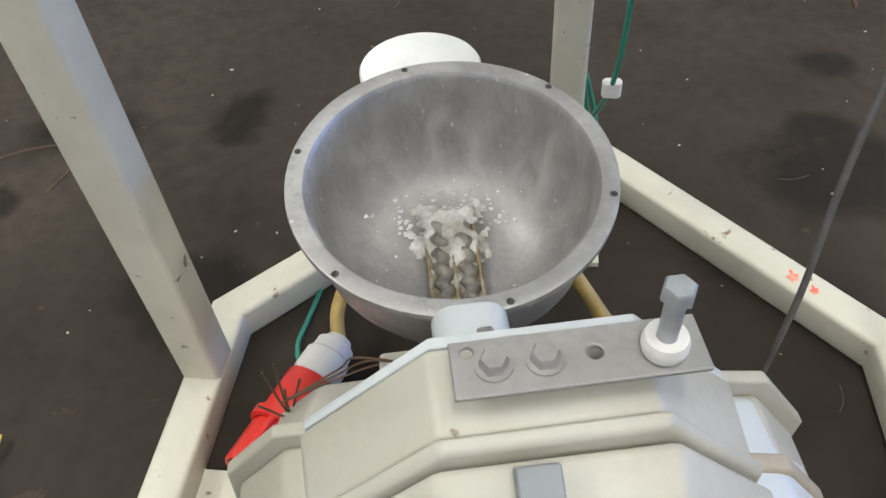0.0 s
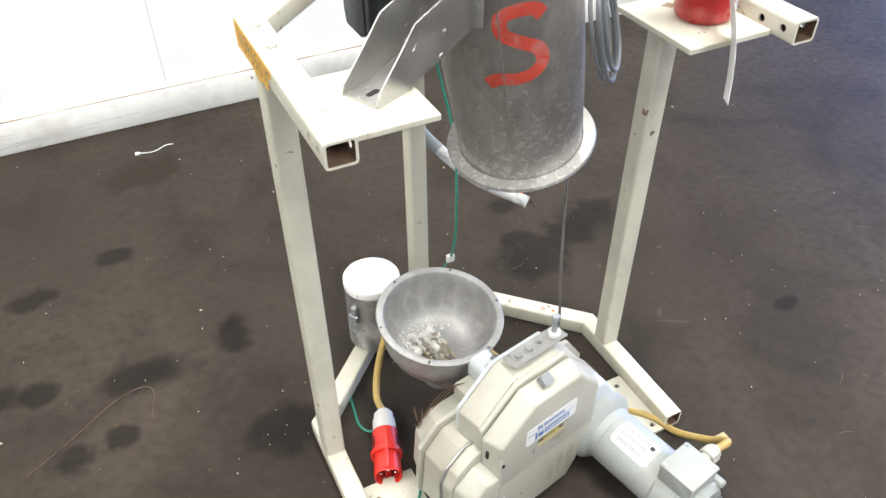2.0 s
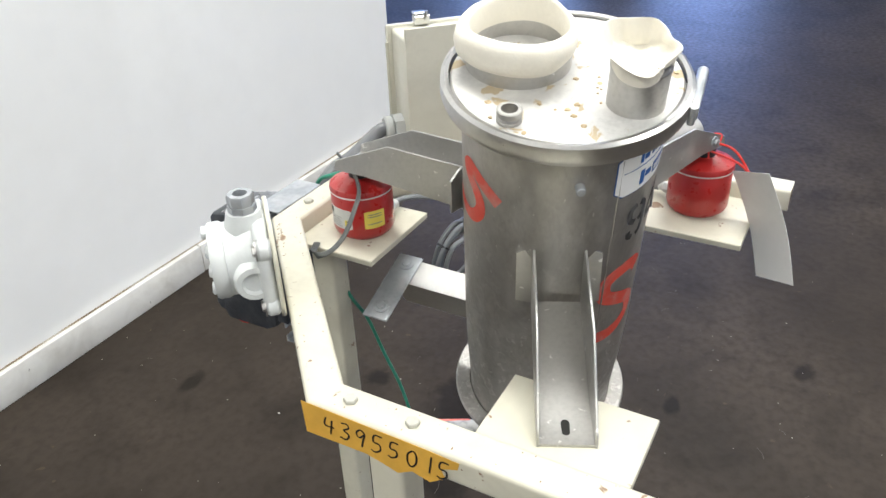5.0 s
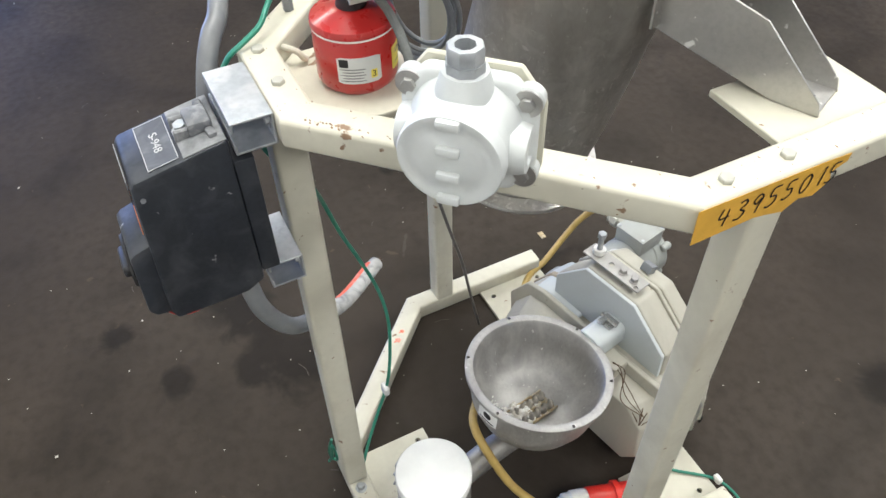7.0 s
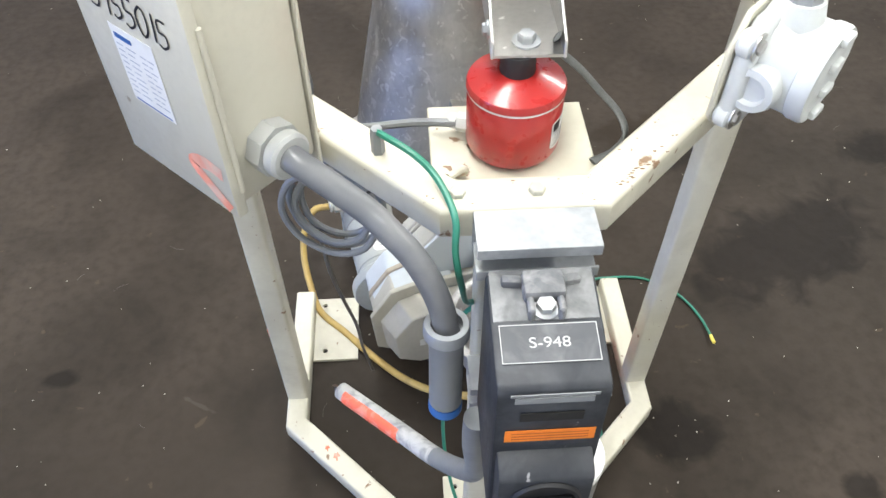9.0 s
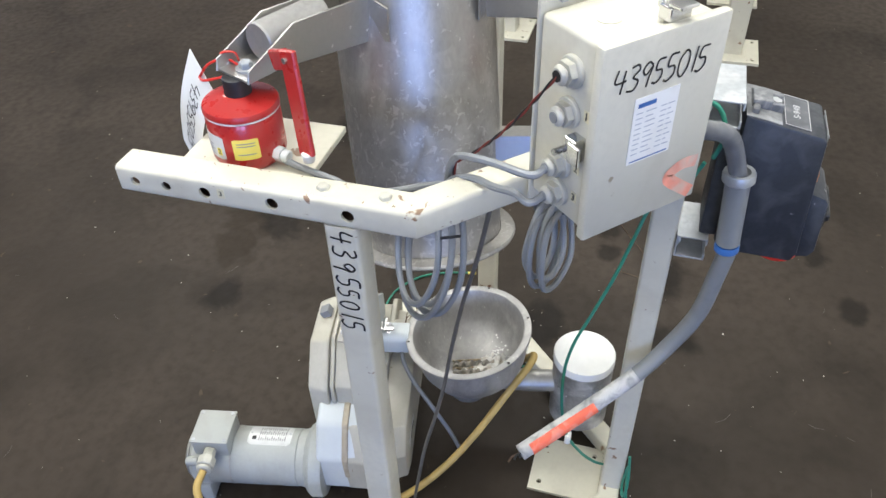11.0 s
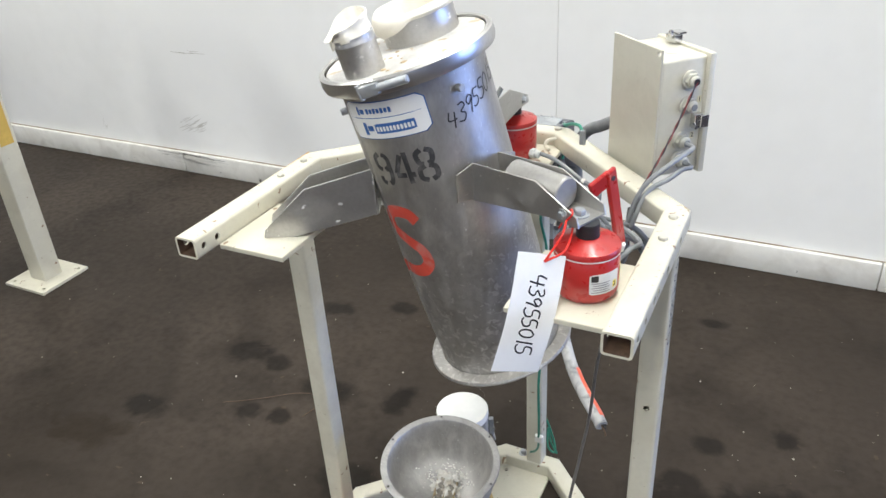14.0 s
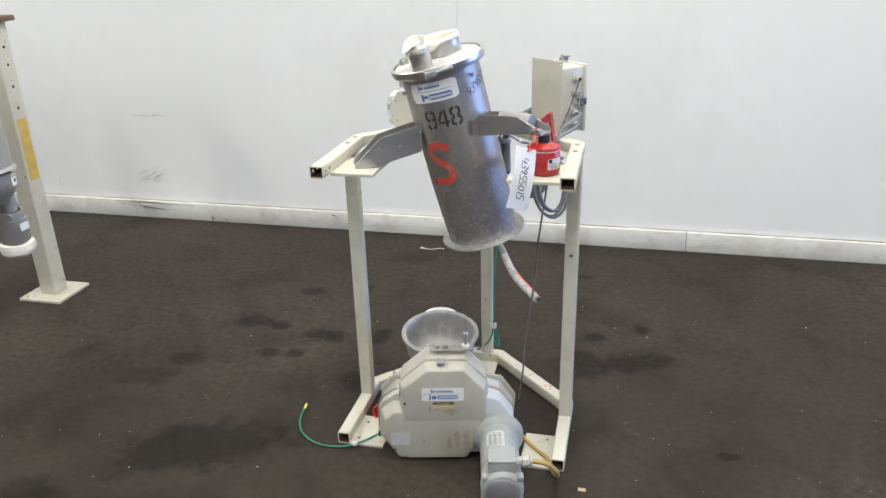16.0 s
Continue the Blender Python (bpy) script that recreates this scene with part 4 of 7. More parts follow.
# ---------------------------------------------------------------- load cells
def load_cell(x, y, white, yellow, gland, digit, label):
    cell = thing("load_cell", label, "load cell", (x, y, PLATE), group="load cells under the hopper")
    hous = part("housing", lathe([(0, 0.0), (0.040, 0.0), (0.0465, 0.006), (0.0490, 0.013), (0.0490, 0.074), (0.0480, 0.0755), (0.0500, 0.077), (0.0500, 0.082), (0.0485, 0.085), (0.022, 0.0945), (0.019, 0.0955), (0, 0.0955)], 56), RED, cell)
    part("seam", lathe([(0.0488, 0.0735), (0.0493, 0.074), (0.0493, 0.0755), (0.0488, 0.076), (0.0488, 0.0735)], 56), WHITE_PLASTIC, cell)
    part("rubber_neck", lathe([(0, 0.095), (0.0175, 0.095), (0.0180, 0.097), (0.0170, 0.1015), (0.0176, 0.106), (0.0170, 0.110), (0.0175, 0.114), (0.0168, 0.1172), (0, 0.1172)], 28), BLACK, cell)
    r = 0.0491
    w = part("label", on_cylinder(patch(0.052, 0.034, 0.0004, 10, 0.002), r, radians(white), 0.038), TAN_LABEL, cell, "silver grey rating label")
    for k in range(5):
        bm = patch(0.030 - 0.005 * (k % 2), 0.0016, 0.0002, 4, 0.0003)
        bmesh.ops.translate(bm, vec=(-0.008, 0.002 - k * 0.0038, 0), verts=bm.verts)
        part("printed_bar", on_cylinder(bm, r + 0.0004, radians(white), 0.038), PRINT_GREY, w)
    part("printed_logo", on_cylinder(join(moved(patch(0.011, 0.0105, 0.0002, 4, 0.0005), pose(-0.018, 0.010, 0))), r + 0.0004, radians(white), 0.038), INK, w)
    bm = patch(0.008, 0.011, 0.0002, 4, 0.0005)
    bmesh.ops.translate(bm, vec=(0.017, -0.006, 0), verts=bm.verts)
    part("number_sticker", on_cylinder(bm, r + 0.0004, radians(white), 0.038), YELLOW_LABEL, w)
    bm = letters(digit, 0.011, None, 0.0003)
    bmesh.ops.translate(bm, vec=(0.017, -0.006, 0), verts=bm.verts)
    part("number", on_cylinder(bm, r + 0.0005, radians(white), 0.038), INK, w)
    yl = part("label", on_cylinder(patch(0.034, 0.030, 0.0004, 8, 0.001), r, radians(yellow), 0.038), YELLOW_LABEL, cell, "yellow warning label")
    for k in range(3):
        bm = patch(0.024, 0.0015, 0.0002, 4, 0.0003)
        bmesh.ops.translate(bm, vec=(0, 0.009 - k * 0.004 - (0.008 if k > 1 else 0), 0), verts=bm.verts)
        part("printed_bar", on_cylinder(bm, r + 0.0004, radians(yellow), 0.038), PRINT_GREY, yl)
    ga = radians(gland)
    gm = frame_to((0.047 * math.cos(ga), 0.047 * math.sin(ga), 0.018), (math.cos(ga), math.sin(ga), 0))
    part("cable_gland", join(cyl(0.0105, 0, 0.012, 6, gm), cyl(0.0085, 0.012, 0.022, 18, gm, 0.002)), GREY_PAINT, cell)
    return cell


load_cell(0.296, -0.145, -38, 27, 75, "2", "red enamelled round load cell with a card tag beside it")
load_cell(-0.002, 0.315, 163, 236, -18, "3", "red enamelled round load cell beside a braided strap")

# ---------------------------------------------------------------- screw feeder on the floor: gearbox, bowl, motor, discharge can
GA = 12.2
feeder_m = pose(-0.0034, -0.2778, 0, 0, 0, GA)
feeder = thing("screw_feeder", "cream twin-screw feeder with gearbox, bowl and motor on the floor", "feeder", m=feeder_m)
UPR = pose(0, 0, 0, 90, 0, 0)      # prism x -> right, y -> up, z -> front


def drafted(outline, d0, d1, grow, bevel, m=UPR, seg=3):
    """A cast lid: the outline at depth d1 (front), grown towards d0 (back) by grow, with rounded edges."""
    n = len(outline)
    cx, cy = sum(p[0] for p in outline) / n, sum(p[1] for p in outline) / n
    bm = bmesh.new()
    def off(p):
        v = Vector((p[0] - cx, p[1] - cy))
        return (p[0] + v.x / v.length * grow, p[1] + v.y / v.length * grow)
    a = [bm.verts.new((*off(p), d0)) for p in outline]
    b = [bm.verts.new((*p, d1)) for p in outline]
    bm.faces.new(a[::-1])
    bm.faces.new(b)
    for i in range(n):
        j = (i + 1) % n
        bm.faces.new((a[i], a[j], b[j], b[i]))
    bmesh.ops.recalc_face_normals(bm, faces=bm.faces)
    if bevel:
        bmesh.ops.bevel(bm, geom=bm.edges[:], offset=bevel, segments=seg, affect="EDGES", profile=0.5)
    return moved(bm, m)


UPPER = [(-0.137, 0.16), (0.137, 0.16), (0.138, 0.288), (0.070, 0.360), (-0.050, 0.360), (-0.134, 0.292)]
cover = part("front_cover", drafted(UPPER, -0.046, 0.0, 0.016, 0.007), MACHINE, feeder)
part("front_cover", drafted([(-0.13, 0.012), (0.075, 0.012), (0.10, 0.05), (0.135, 0.13), (0.137, 0.26), (-0.137, 0.26), (-0.14, 0.05)], -0.05, -0.0002, 0.004, 0.006), MACHINE, feeder)
part("cover_rim", drafted([(x * 1.055, 0.16 + (y - 0.16) * 1.085) for x, y in UPPER], -0.060, -0.050, 0.004, 0.004), MACHINE, feeder)
part("rear_cover", drafted([(x * 1.045, 0.16 + (y - 0.16) * 1.075) for x, y in UPPER], -0.120, -0.0605, 0.006, 0.005), MACHINE, feeder)
part("rear_panel", prism([(x * 1.06, 0.16 + (y - 0.16) * 1.095) for x, y in UPPER], -0.1285, -0.1205, 0.001, 1, UPR), PANEL, feeder, "flat grey enamelled rear panel")
# left lobe, front and rear halves with a seam
LOBE_L = [(-0.222, 0.09), (-0.160, 0.014), (-0.06, 0.014), (-0.06, 0.24), (-0.16, 0.245), (-0.205, 0.215), (-0.222, 0.18)]
part("side_lobe", drafted(LOBE_L, -0.072, -0.046, 0.004, 0.003), MACHINE, feeder)
bm = drafted([(-0.204, 0.10), (-0.155, 0.017), (-0.06, 0.017), (-0.06, 0.197), (-0.165, 0.197), (-0.198, 0.170)], -0.046, -0.001, 0.026, 0.006)
for v in bm.verts:
    v.co.z = max(v.co.z, 0.013)
part("lobe_front", bm, MACHINE, feeder)
part("lobe_seam", drafted([(x * 1.035, y * 1.03 - 0.002) for x, y in LOBE_L], -0.078, -0.072, 0.0, 0.001), DARK_STEEL, feeder)
LOBE_B = [(-0.225, 0.075), (-0.19, 0.018), (0.18, 0.018), (0.236, 0.055), (0.244, 0.165), (0.196, 0.236), (0.150, 0.246), (-0.17, 0.246), (-0.215, 0.20)]
part("rear_housing", drafted([(x * 0.985, 0.02 + (y - 0.02) * 0.975) for x, y in LOBE_B], -0.146, -0.080, 0.002, 0.006), MACHINE, feeder)
part("housing_rim", drafted([(x * 1.03, 0.018 + (y - 0.018) * 1.04) for x, y in LOBE_B], -0.158, -0.146, 0.0, 0.003), MACHINE, feeder)
part("rear_lid", drafted([(x * 0.86, 0.12 + (y - 0.12) * 0.76) for x, y in LOBE_B], -0.158, -0.214, 0.022, 0.004), MACHINE, feeder)
# right lobe over the motor
part("motor_lobe", drafted([(0.06, 0.018), (0.176, 0.018), (0.232, 0.055), (0.238, 0.165), (0.192, 0.232), (0.150, 0.246), (0.06, 0.246)], -0.1455, -0.020, 0.001, 0.010), PANEL, feeder, "pale grey motor lobe")
part("lobe_band", drafted([(0.10, 0.10), (0.236, 0.10), (0.241, 0.168), (0.194, 0.236), (0.152, 0.250), (0.10, 0.250)], -0.092, -0.078, 0.001, 0.003), material("worn_tan_band", (0.40, 0.34, 0.25), 0.5, vary=0.15, scale=20, bump=0.08, dirt=(0.22, 0.17, 0.11), dirt_amount=0.5, dirt_scale=24), feeder, "tan band round the motor lobe")
# slots and screws on the cover; the slots are dark blocks coloured as shade
for u, z2, d2, nm in ((-0.142, 0.255, -0.03, "cover_slot_shade"), (-0.222, 0.090, -0.038, "cover_slot_shade")):
    part(nm, moved(box(-0.002, 0.004, -0.004, 0.004, -0.012, 0.012, 0.002, 1), pose(u - 0.003, -d2, z2)), HOLE, feeder)
for u, z2, d2 in ((-0.128, 0.235, 0.0), (-0.168, 0.050, -0.0008)):
    part("screw", cyl(0.004, 0, 0.002, 12, frame_to((u, -d2, z2), (0, -1, 0))), HOLE, feeder)
# grey vent block on the sloped top
part("vent_block", moved(box(-0.012, 0.012, -0.011, 0.011, 0, 0.018, 0.001, 1), pose(-0.004, 0.030, 0.370, 28, 0, 0)), GREY_CABLE, feeder, "small grey vent block")
# labels on the front
lab = part("label", moved(prism(rounded(0.140, 0.050, 0.007), 0, 0.0008), UPR @ Matrix.Translation((0.0, 0.270, 0.0003))), LABEL, cover, "white label with blue printed blocks")
for x0, x1, y0, y1, mt in ((-0.065, 0.065, 0.2715, 0.2725, BLUE_INK), (-0.040, -0.036, 0.2765, 0.289, BLUE_INK), (-0.034, -0.027, 0.278, 0.2855, BLUE_INK), (-0.018, 0.050, 0.252, 0.2665, BLUE_INK), (-0.045, -0.040, 0.249, 0.269, BLUE_INK), (-0.036, -0.022, 0.252, 0.264, BLUE_INK)):
    part("printed_bar", moved(box(x0, x1, y0, y1, 0.0011, 0.0014), UPR), mt, lab)
for k in range(8):
    part("printed_bar", moved(box(-0.022 + 0.0072 * k, -0.0172 + 0.0072 * k, 0.2775, 0.2855 - 0.001 * (k % 2), 0.0011, 0.0014), UPR), BLUE_INK, lab)
for k in range(10):
    part("printed_bar", moved(box(-0.014 + 0.0063 * k, -0.0100 + 0.0063 * k, 0.2555, 0.2630, 0.0015, 0.0017), UPR), LABEL, lab)
dl = part("label", moved(box(-0.034, 0.036, 0.216, 0.240, 0.0003, 0.001), UPR), material("faded_yellow_label", (0.60, 0.50, 0.24), 0.5, vary=0.15, scale=40, bump=0, dirt=(0.50, 0.46, 0.36), dirt_amount=0.7, dirt_scale=40), cover, "black and yellow danger label")
part("printed_bar", moved(box(-0.034, 0.036, 0.230, 0.240, 0.001, 0.0013), UPR), FADED, dl)
part("printed_word", moved(letters("DANGER", 0.008, 0.045), UPR @ Matrix.Translation((0.002, 0.2345, 0.0012))), YELLOW_LABEL, dl)
part("label", moved(box(-0.182, -0.116, 0.068, 0.118, 0.0002, 0.0008), UPR @ Matrix.Translation((0, 0, -0.0008))), TAN_LABEL, feeder, "silver rating label, worn")
rl = part("label", moved(box(0.075, 0.155, 0.108, 0.130, 0.0002, 0.0008), UPR @ Matrix.Translation((0, 0, -0.2150))), LABEL, feeder, "danger label")
part("printed_word", moved(letters("DANGER", 0.014, 0.055), Matrix(((-1, 0, 0, 0.115), (0, 0, 1, 0.2152), (0, 1, 0, 0.119), (0, 0, 0, 1)))), INK, rl)
# adjusting plate on the top with two bolts and a white knob
part("adjusting_plate", prism([(-0.042, 0.072), (0.102, 0.072), (0.102, 0.110), (-0.042, 0.110)], 0.393, 0.397, 0.0008, 1, None, holes=[(-0.032, 0.102, 0.004), (0.040, 0.092, 0.005)]), DARK_STEEL, feeder)
for u in (-0.018, 0.011):
    bolt((u, 0.090, 0.397), (0, 0, 1), 0.0085, 0.009, 0.011, mat=DARK_STEEL, parent=feeder)
kn = part("thumb_screw", join(cyl(0.0058, 0.405, 0.443, 16, pose(0.078, 0.088, 0)), lathe([(0, 0.443), (0.0095, 0.443), (0.0095, 0.451), (0.008, 0.453), (0, 0.453)], 6, pose(0.078, 0.088, 0))), ZINC, feeder)
part("washer", lathe([(0.006, 0.398), (0.0125, 0.398), (0.0135, 0.402), (0.0135, 0.406), (0.0120, 0.410), (0.006, 0.410), (0.006, 0.398)], 28, pose(0.078, 0.088, 0)), WHITE_PLASTIC, kn, "white plastic washer")
# coupling boss between the panel and the bowl, with its latch
BU, BV = -0.016, 0.339
boss = part("coupling", moved(prism(rounded(0.058, 0.060, 0.018, 5), -0.205, -0.122, 0.004, 2), UPR @ Matrix.Translation((-0.020, 0.283, 0))), PANEL, feeder)
part("latch", join(moved(box(-0.016, 0.016, 0.135, 0.165, 0.3135, 0.3175, 0.001, 1), pose(-0.02, 0, 0)), cyl(0.005, -0.02, 0.02, 10, pose(-0.02, 0.150, 0.3225, 0, 90, 0)), moved(box(-0.006, 0.006, 0.14, 0.172, 0.3175, 0.3265, 0.002, 1), pose(-0.012, 0, 0))), POLISHED, boss)
part("drain_tube", sweep([(0.004, 0.188, 0.262), (0.030, 0.196, 0.250), (0.062, 0.222, 0.222), (0.088, 0.262, 0.172), (0.098, 0.300, 0.100), (0.094, 0.322, 0.030)], 0.0048, 10), GREY_CABLE, feeder, "thin grey drain tube")
# bowl: open cast hemisphere with a flat drilled rim
RB = 0.142
RZ = 0.310
bowl_prof = [(RB, RZ - 0.001), (RB + 0.0005, RZ - 0.004), (RB, RZ - 0.008), (0.131, RZ - 0.009), (0.129, 0.262), (0.123, 0.232), (0.108, 0.200), (0.082, 0.176), (0.05, 0.164), (0.0, 0.160),
             (0.0, 0.167), (0.048, 0.171), (0.078, 0.182), (0.102, 0.204), (0.116, 0.234), (0.1215, 0.264), (0.1235, RZ - 0.006), (0.127, RZ - 0.001), (0.131, RZ), (RB - 0.002, RZ)]
bm = lathe(bowl_prof + [bowl_prof[0]], 96, pose(BU, BV, 0))
bm = drilled(bm, [((BU + 0.137 * math.cos(t), BV + 0.137 * math.sin(t), RZ), (0, 0, 1), 0.0032, 0.02) for t in [radians(q) for q in (-78, -18, 42, 102, 162, 222)]])
DUSTY = material("dusty_cast_aluminium", (0.40, 0.39, 0.375), 0.5, 0.75, vary=0.12, scale=16, fine=170, bump=0.15, dirt=(0.50, 0.49, 0.465), dirt_amount=0.55, dirt_scale=34, spots=(0.66, 0.65, 0.62), spot_scale=130, spot_cut=0.69, stretch=(1, 1, 0.5), dusty=0.7)
bowl = part("bowl", bm, DUSTY, feeder, "dull cast aluminium bowl dusted with white powder")
wl = part("label", on_cylinder(patch(0.048, 0.040, 0.0006, 6, 0.001), 0.1298, 0, 0), LABEL, bowl, "white warning label with black pictogram")
az = math.atan2(*(list((feeder_m.inverted() @ Vector((-0.121, 0.18, 0.0))).yx - Vector((BV, BU)))))
wl.matrix_basis = pose(BU, BV, 0.272) @ Matrix.Rotation(az, 4, "Z")
pic = part("pictogram", on_cylinder(join(moved(patch(0.020, 0.014, 0.0003, 6, 0.006), pose(0, -0.002, 0)), moved(patch(0.04, 0.004, 0.0003, 6, 0.0005), pose(0, 0.014, 0)), moved(patch(0.036, 0.003, 0.0003, 6, 0.0005), pose(0, -0.015, 0))), 0.1306, 0, 0), INK, wl)
# trough with two screws in the bowl's floor
SCREW = material("caked_screw_steel", (0.30, 0.28, 0.25), 0.6, 0.4, vary=0.2, scale=60, fine=220, bump=0.3, dirt=(0.46, 0.42, 0.34), dirt_amount=0.8, dirt_scale=50)
trough = part("trough", join(box(-0.024, 0.024, -0.052, 0.060, 0.1712, 0.1735, 0.001, 1)), CAKE, bowl, "feed slot caked with brown residue")
trough.matrix_basis = pose(BU + 0.0, BV - 0.002, 0.001)
for s in (-0.0125, 0.0125):
    bm = bmesh.new()
    N = 90
    prev = None
    for i in range(N + 1):
        y = -0.050 + 0.108 * i / N
        row = [bm.verts.new((s + (0.0055 + 0.005 * (0.5 + 0.5 * math.cos(k * math.pi / 5 - i * 0.42))) * math.cos(k * math.pi / 5), y, 0.1755 + (0.0055 + 0.005 * (0.5 + 0.5 * math.cos(k * math.pi / 5 - i * 0.42))) * math.sin(k * math.pi / 5))) for k in range(10)]
        if prev:
            for k in range(10):
                bm.faces.new((prev[k], prev[(k + 1) % 10], row[(k + 1) % 10], row[k]))
        prev = row
    part("feed_screw", bm, SCREW, trough, "twisted feed screw caked with residue")
for x0, x1, y0, y1 in ((-0.027, -0.0235, -0.054, 0.062), (0.0235, 0.027, -0.054, 0.062), (-0.027, 0.027, 0.060, 0.0635), (-0.0016, 0.0016, -0.050, 0.058)):
    b2 = box(x0, x1, y0, y1, 0.172, 0.179, 0.0015, 1)
    for v in b2.verts:
        v.co += noise.noise_vector(v.co * 60) * 0.002
    part("residue", b2, CAKE, trough)
# powder crust round the slot and lumps on the bowl floor
rnd = random.Random(4)
bm = bmesh.new()
for k in range(120):
    t2, rr = rnd.uniform(0.15, math.pi - 0.15), abs(rnd.gauss(0.052, 0.014))
    if k > 110:
        t2, rr = rnd.uniform(0, 2 * math.pi), rnd.uniform(0.04, 0.095)
    x, y = rr * math.cos(t2), 0.030 + rr * math.sin(t2) * 0.9
    rad = math.hypot(x, y)
    if rad > 0.1 or (abs(x) < 0.028 and y < 0.062 and k % 3):
        continue
    zz = 0.167 + 0.004 * (rad / 0.048) ** 2 if rad < 0.048 else 0.171 + (rad - 0.048) / 0.03 * 0.011 if rad < 0.078 else 0.182 + (rad - 0.078) / 0.024 * 0.022
    zz = max(zz, 0.1845) if abs(x) < 0.028 and y < 0.062 else zz
    s = rnd.uniform(0.0007, 0.0032) * (0.6 if k > 110 else 1)
    blob = bmesh.new()
    bmesh.ops.create_icosphere(blob, subdivisions=1, radius=s)
    for v in blob.verts:
        v.co.z *= 0.25
        v.co *= rnd.uniform(0.7, 1.3)
    moved(blob, pose(BU + x, BV + y, zz + 0.0004, 0, 0, rnd.uniform(0, 360)) )
    bm = join(bm, blob)
tagged(part("powder_crust", bm, POWDER, bowl, "crumbs of white powder"), kind="stuff")
cr = bmesh.new()
NX = 64
grid = {}
for ix in range(NX + 1):
    for iy in range(NX + 1):
        x, y = -0.065 + 0.13 * ix / NX, -0.045 + 0.125 * iy / NX
        rad = math.hypot(x, y)
        base_z = 0.167 + 0.004 * (rad / 0.048) ** 2 if rad < 0.048 else 0.171 + (rad - 0.048) / 0.03 * 0.011 if rad < 0.078 else 0.182 + (rad - 0.078) / 0.024 * 0.022
        dens = noise.noise(Vector((x * 45, y * 45, 3.1))) * 0.75 + noise.noise(Vector((x * 120, y * 120, 1.7))) * 0.5 + 0.52 - (math.hypot(x * 1.1, y - 0.030) / 0.060) ** 2
        grid[ix, iy] = (cr.verts.new((BU + x, BV + y, base_z + 0.0012 + max(0, dens) * 0.010 + (0.009 if abs(x) < 0.027 and y < 0.060 and dens > 0 else 0))), dens)
for ix in range(NX):
    for iy in range(NX):
        q = [grid[ix, iy], grid[ix + 1, iy], grid[ix + 1, iy + 1], grid[ix, iy + 1]]
        if sum(d for _, d in q) > 0:
            cr.faces.new([v for v, _ in q])
bmesh.ops.delete(cr, geom=[v for v in cr.verts if not v.link_faces], context="VERTS")
part("residue_crust", cr, material("powder_and_brown_residue", (0.78, 0.77, 0.73), 0.95, vary=0.2, scale=60, fine=260, bump=0.8, dirt=(0.30, 0.22, 0.12), dirt_amount=0.7, dirt_scale=40), bowl, "crust of white powder and brown residue", 80)
# underside: outlet pipe to the discharge can
CU, CV = (feeder_m.inverted() @ Vector((-0.155, 0.309, 0))).xy
bowl.matrix_basis = pose(BU, BV, RZ + 0.012) @ pose(0, 0, 0, 6.8, 0.7, 0) @ pose(-BU, -BV, -RZ)
part("outlet_pipe", sweep([(BU - 0.01, BV + 0.03, 0.155), (BU + (CU - BU) * 0.5, BV + (CV - BV) * 0.5, 0.152), (CU, CV, 0.152)], 0.026, 20, 4), DARK_STEEL, feeder)
part("bowl_neck", lathe([(0.052, 0.181), (0.05, 0.15), (0.045, 0.118), (0.03, 0.112), (0, 0.112)], 32, pose(BU, BV, 0)), DARK_STEEL, feeder)
dcan = part("discharge_can", lathe([(0, 0.0455), (0.066, 0.0455), (0.069, 0.049), (0.069, 0.228), (0.066, 0.23), (0, 0.23)], 56, pose(CU, CV, 0)), material("dusty_can_steel", (0.36, 0.355, 0.34), 0.45, 0.6, vary=0.2, scale=24, fine=140, bump=0.12, dirt=(0.70, 0.69, 0.66), dirt_amount=0.9, dirt_scale=16, spots=(0.7, 0.69, 0.66), spot_scale=90, spot_cut=0.64, dusty=0.6), feeder, "round steel discharge can")
part("can_lid", lathe([(0.0695, 0.231), (0.0705, 0.232), (0.0705, 0.249), (0.0685, 0.252), (0.0, 0.253)], 56, pose(CU, CV, 0)), material("powdered_white_lid", (0.80, 0.80, 0.77), 0.55, vary=0.04, scale=20, bump=0.1, dirt=(0.9, 0.9, 0.88), dirt_amount=0.5, dirt_scale=12, spots=(0.35, 0.33, 0.3), spot_scale=40, spot_cut=0.73), dcan, "white lid with a few dark marks")
for s in (-1, 1):
    m = pose(CU, CV, 0.19) @ Matrix.Rotation(radians(20), 4, "Z")
    part("clamp", moved(join(box(0.070, 0.084, -0.007, 0.007, -0.035, 0.018, 0.002, 1), cyl(0.004, -0.012, 0.012, 10, pose(0.082, 0, -0.012, 90, 0, 0)), sweep([(0.078, -0.009, -0.03), (0.086, -0.011, -0.052), (0.086, 0.011, -0.052), (0.078, 0.009, -0.03)], 0.0025, 8)), m if s > 0 else m @ Matrix.Rotation(math.pi, 4, "Z")), ZINC, dcan)
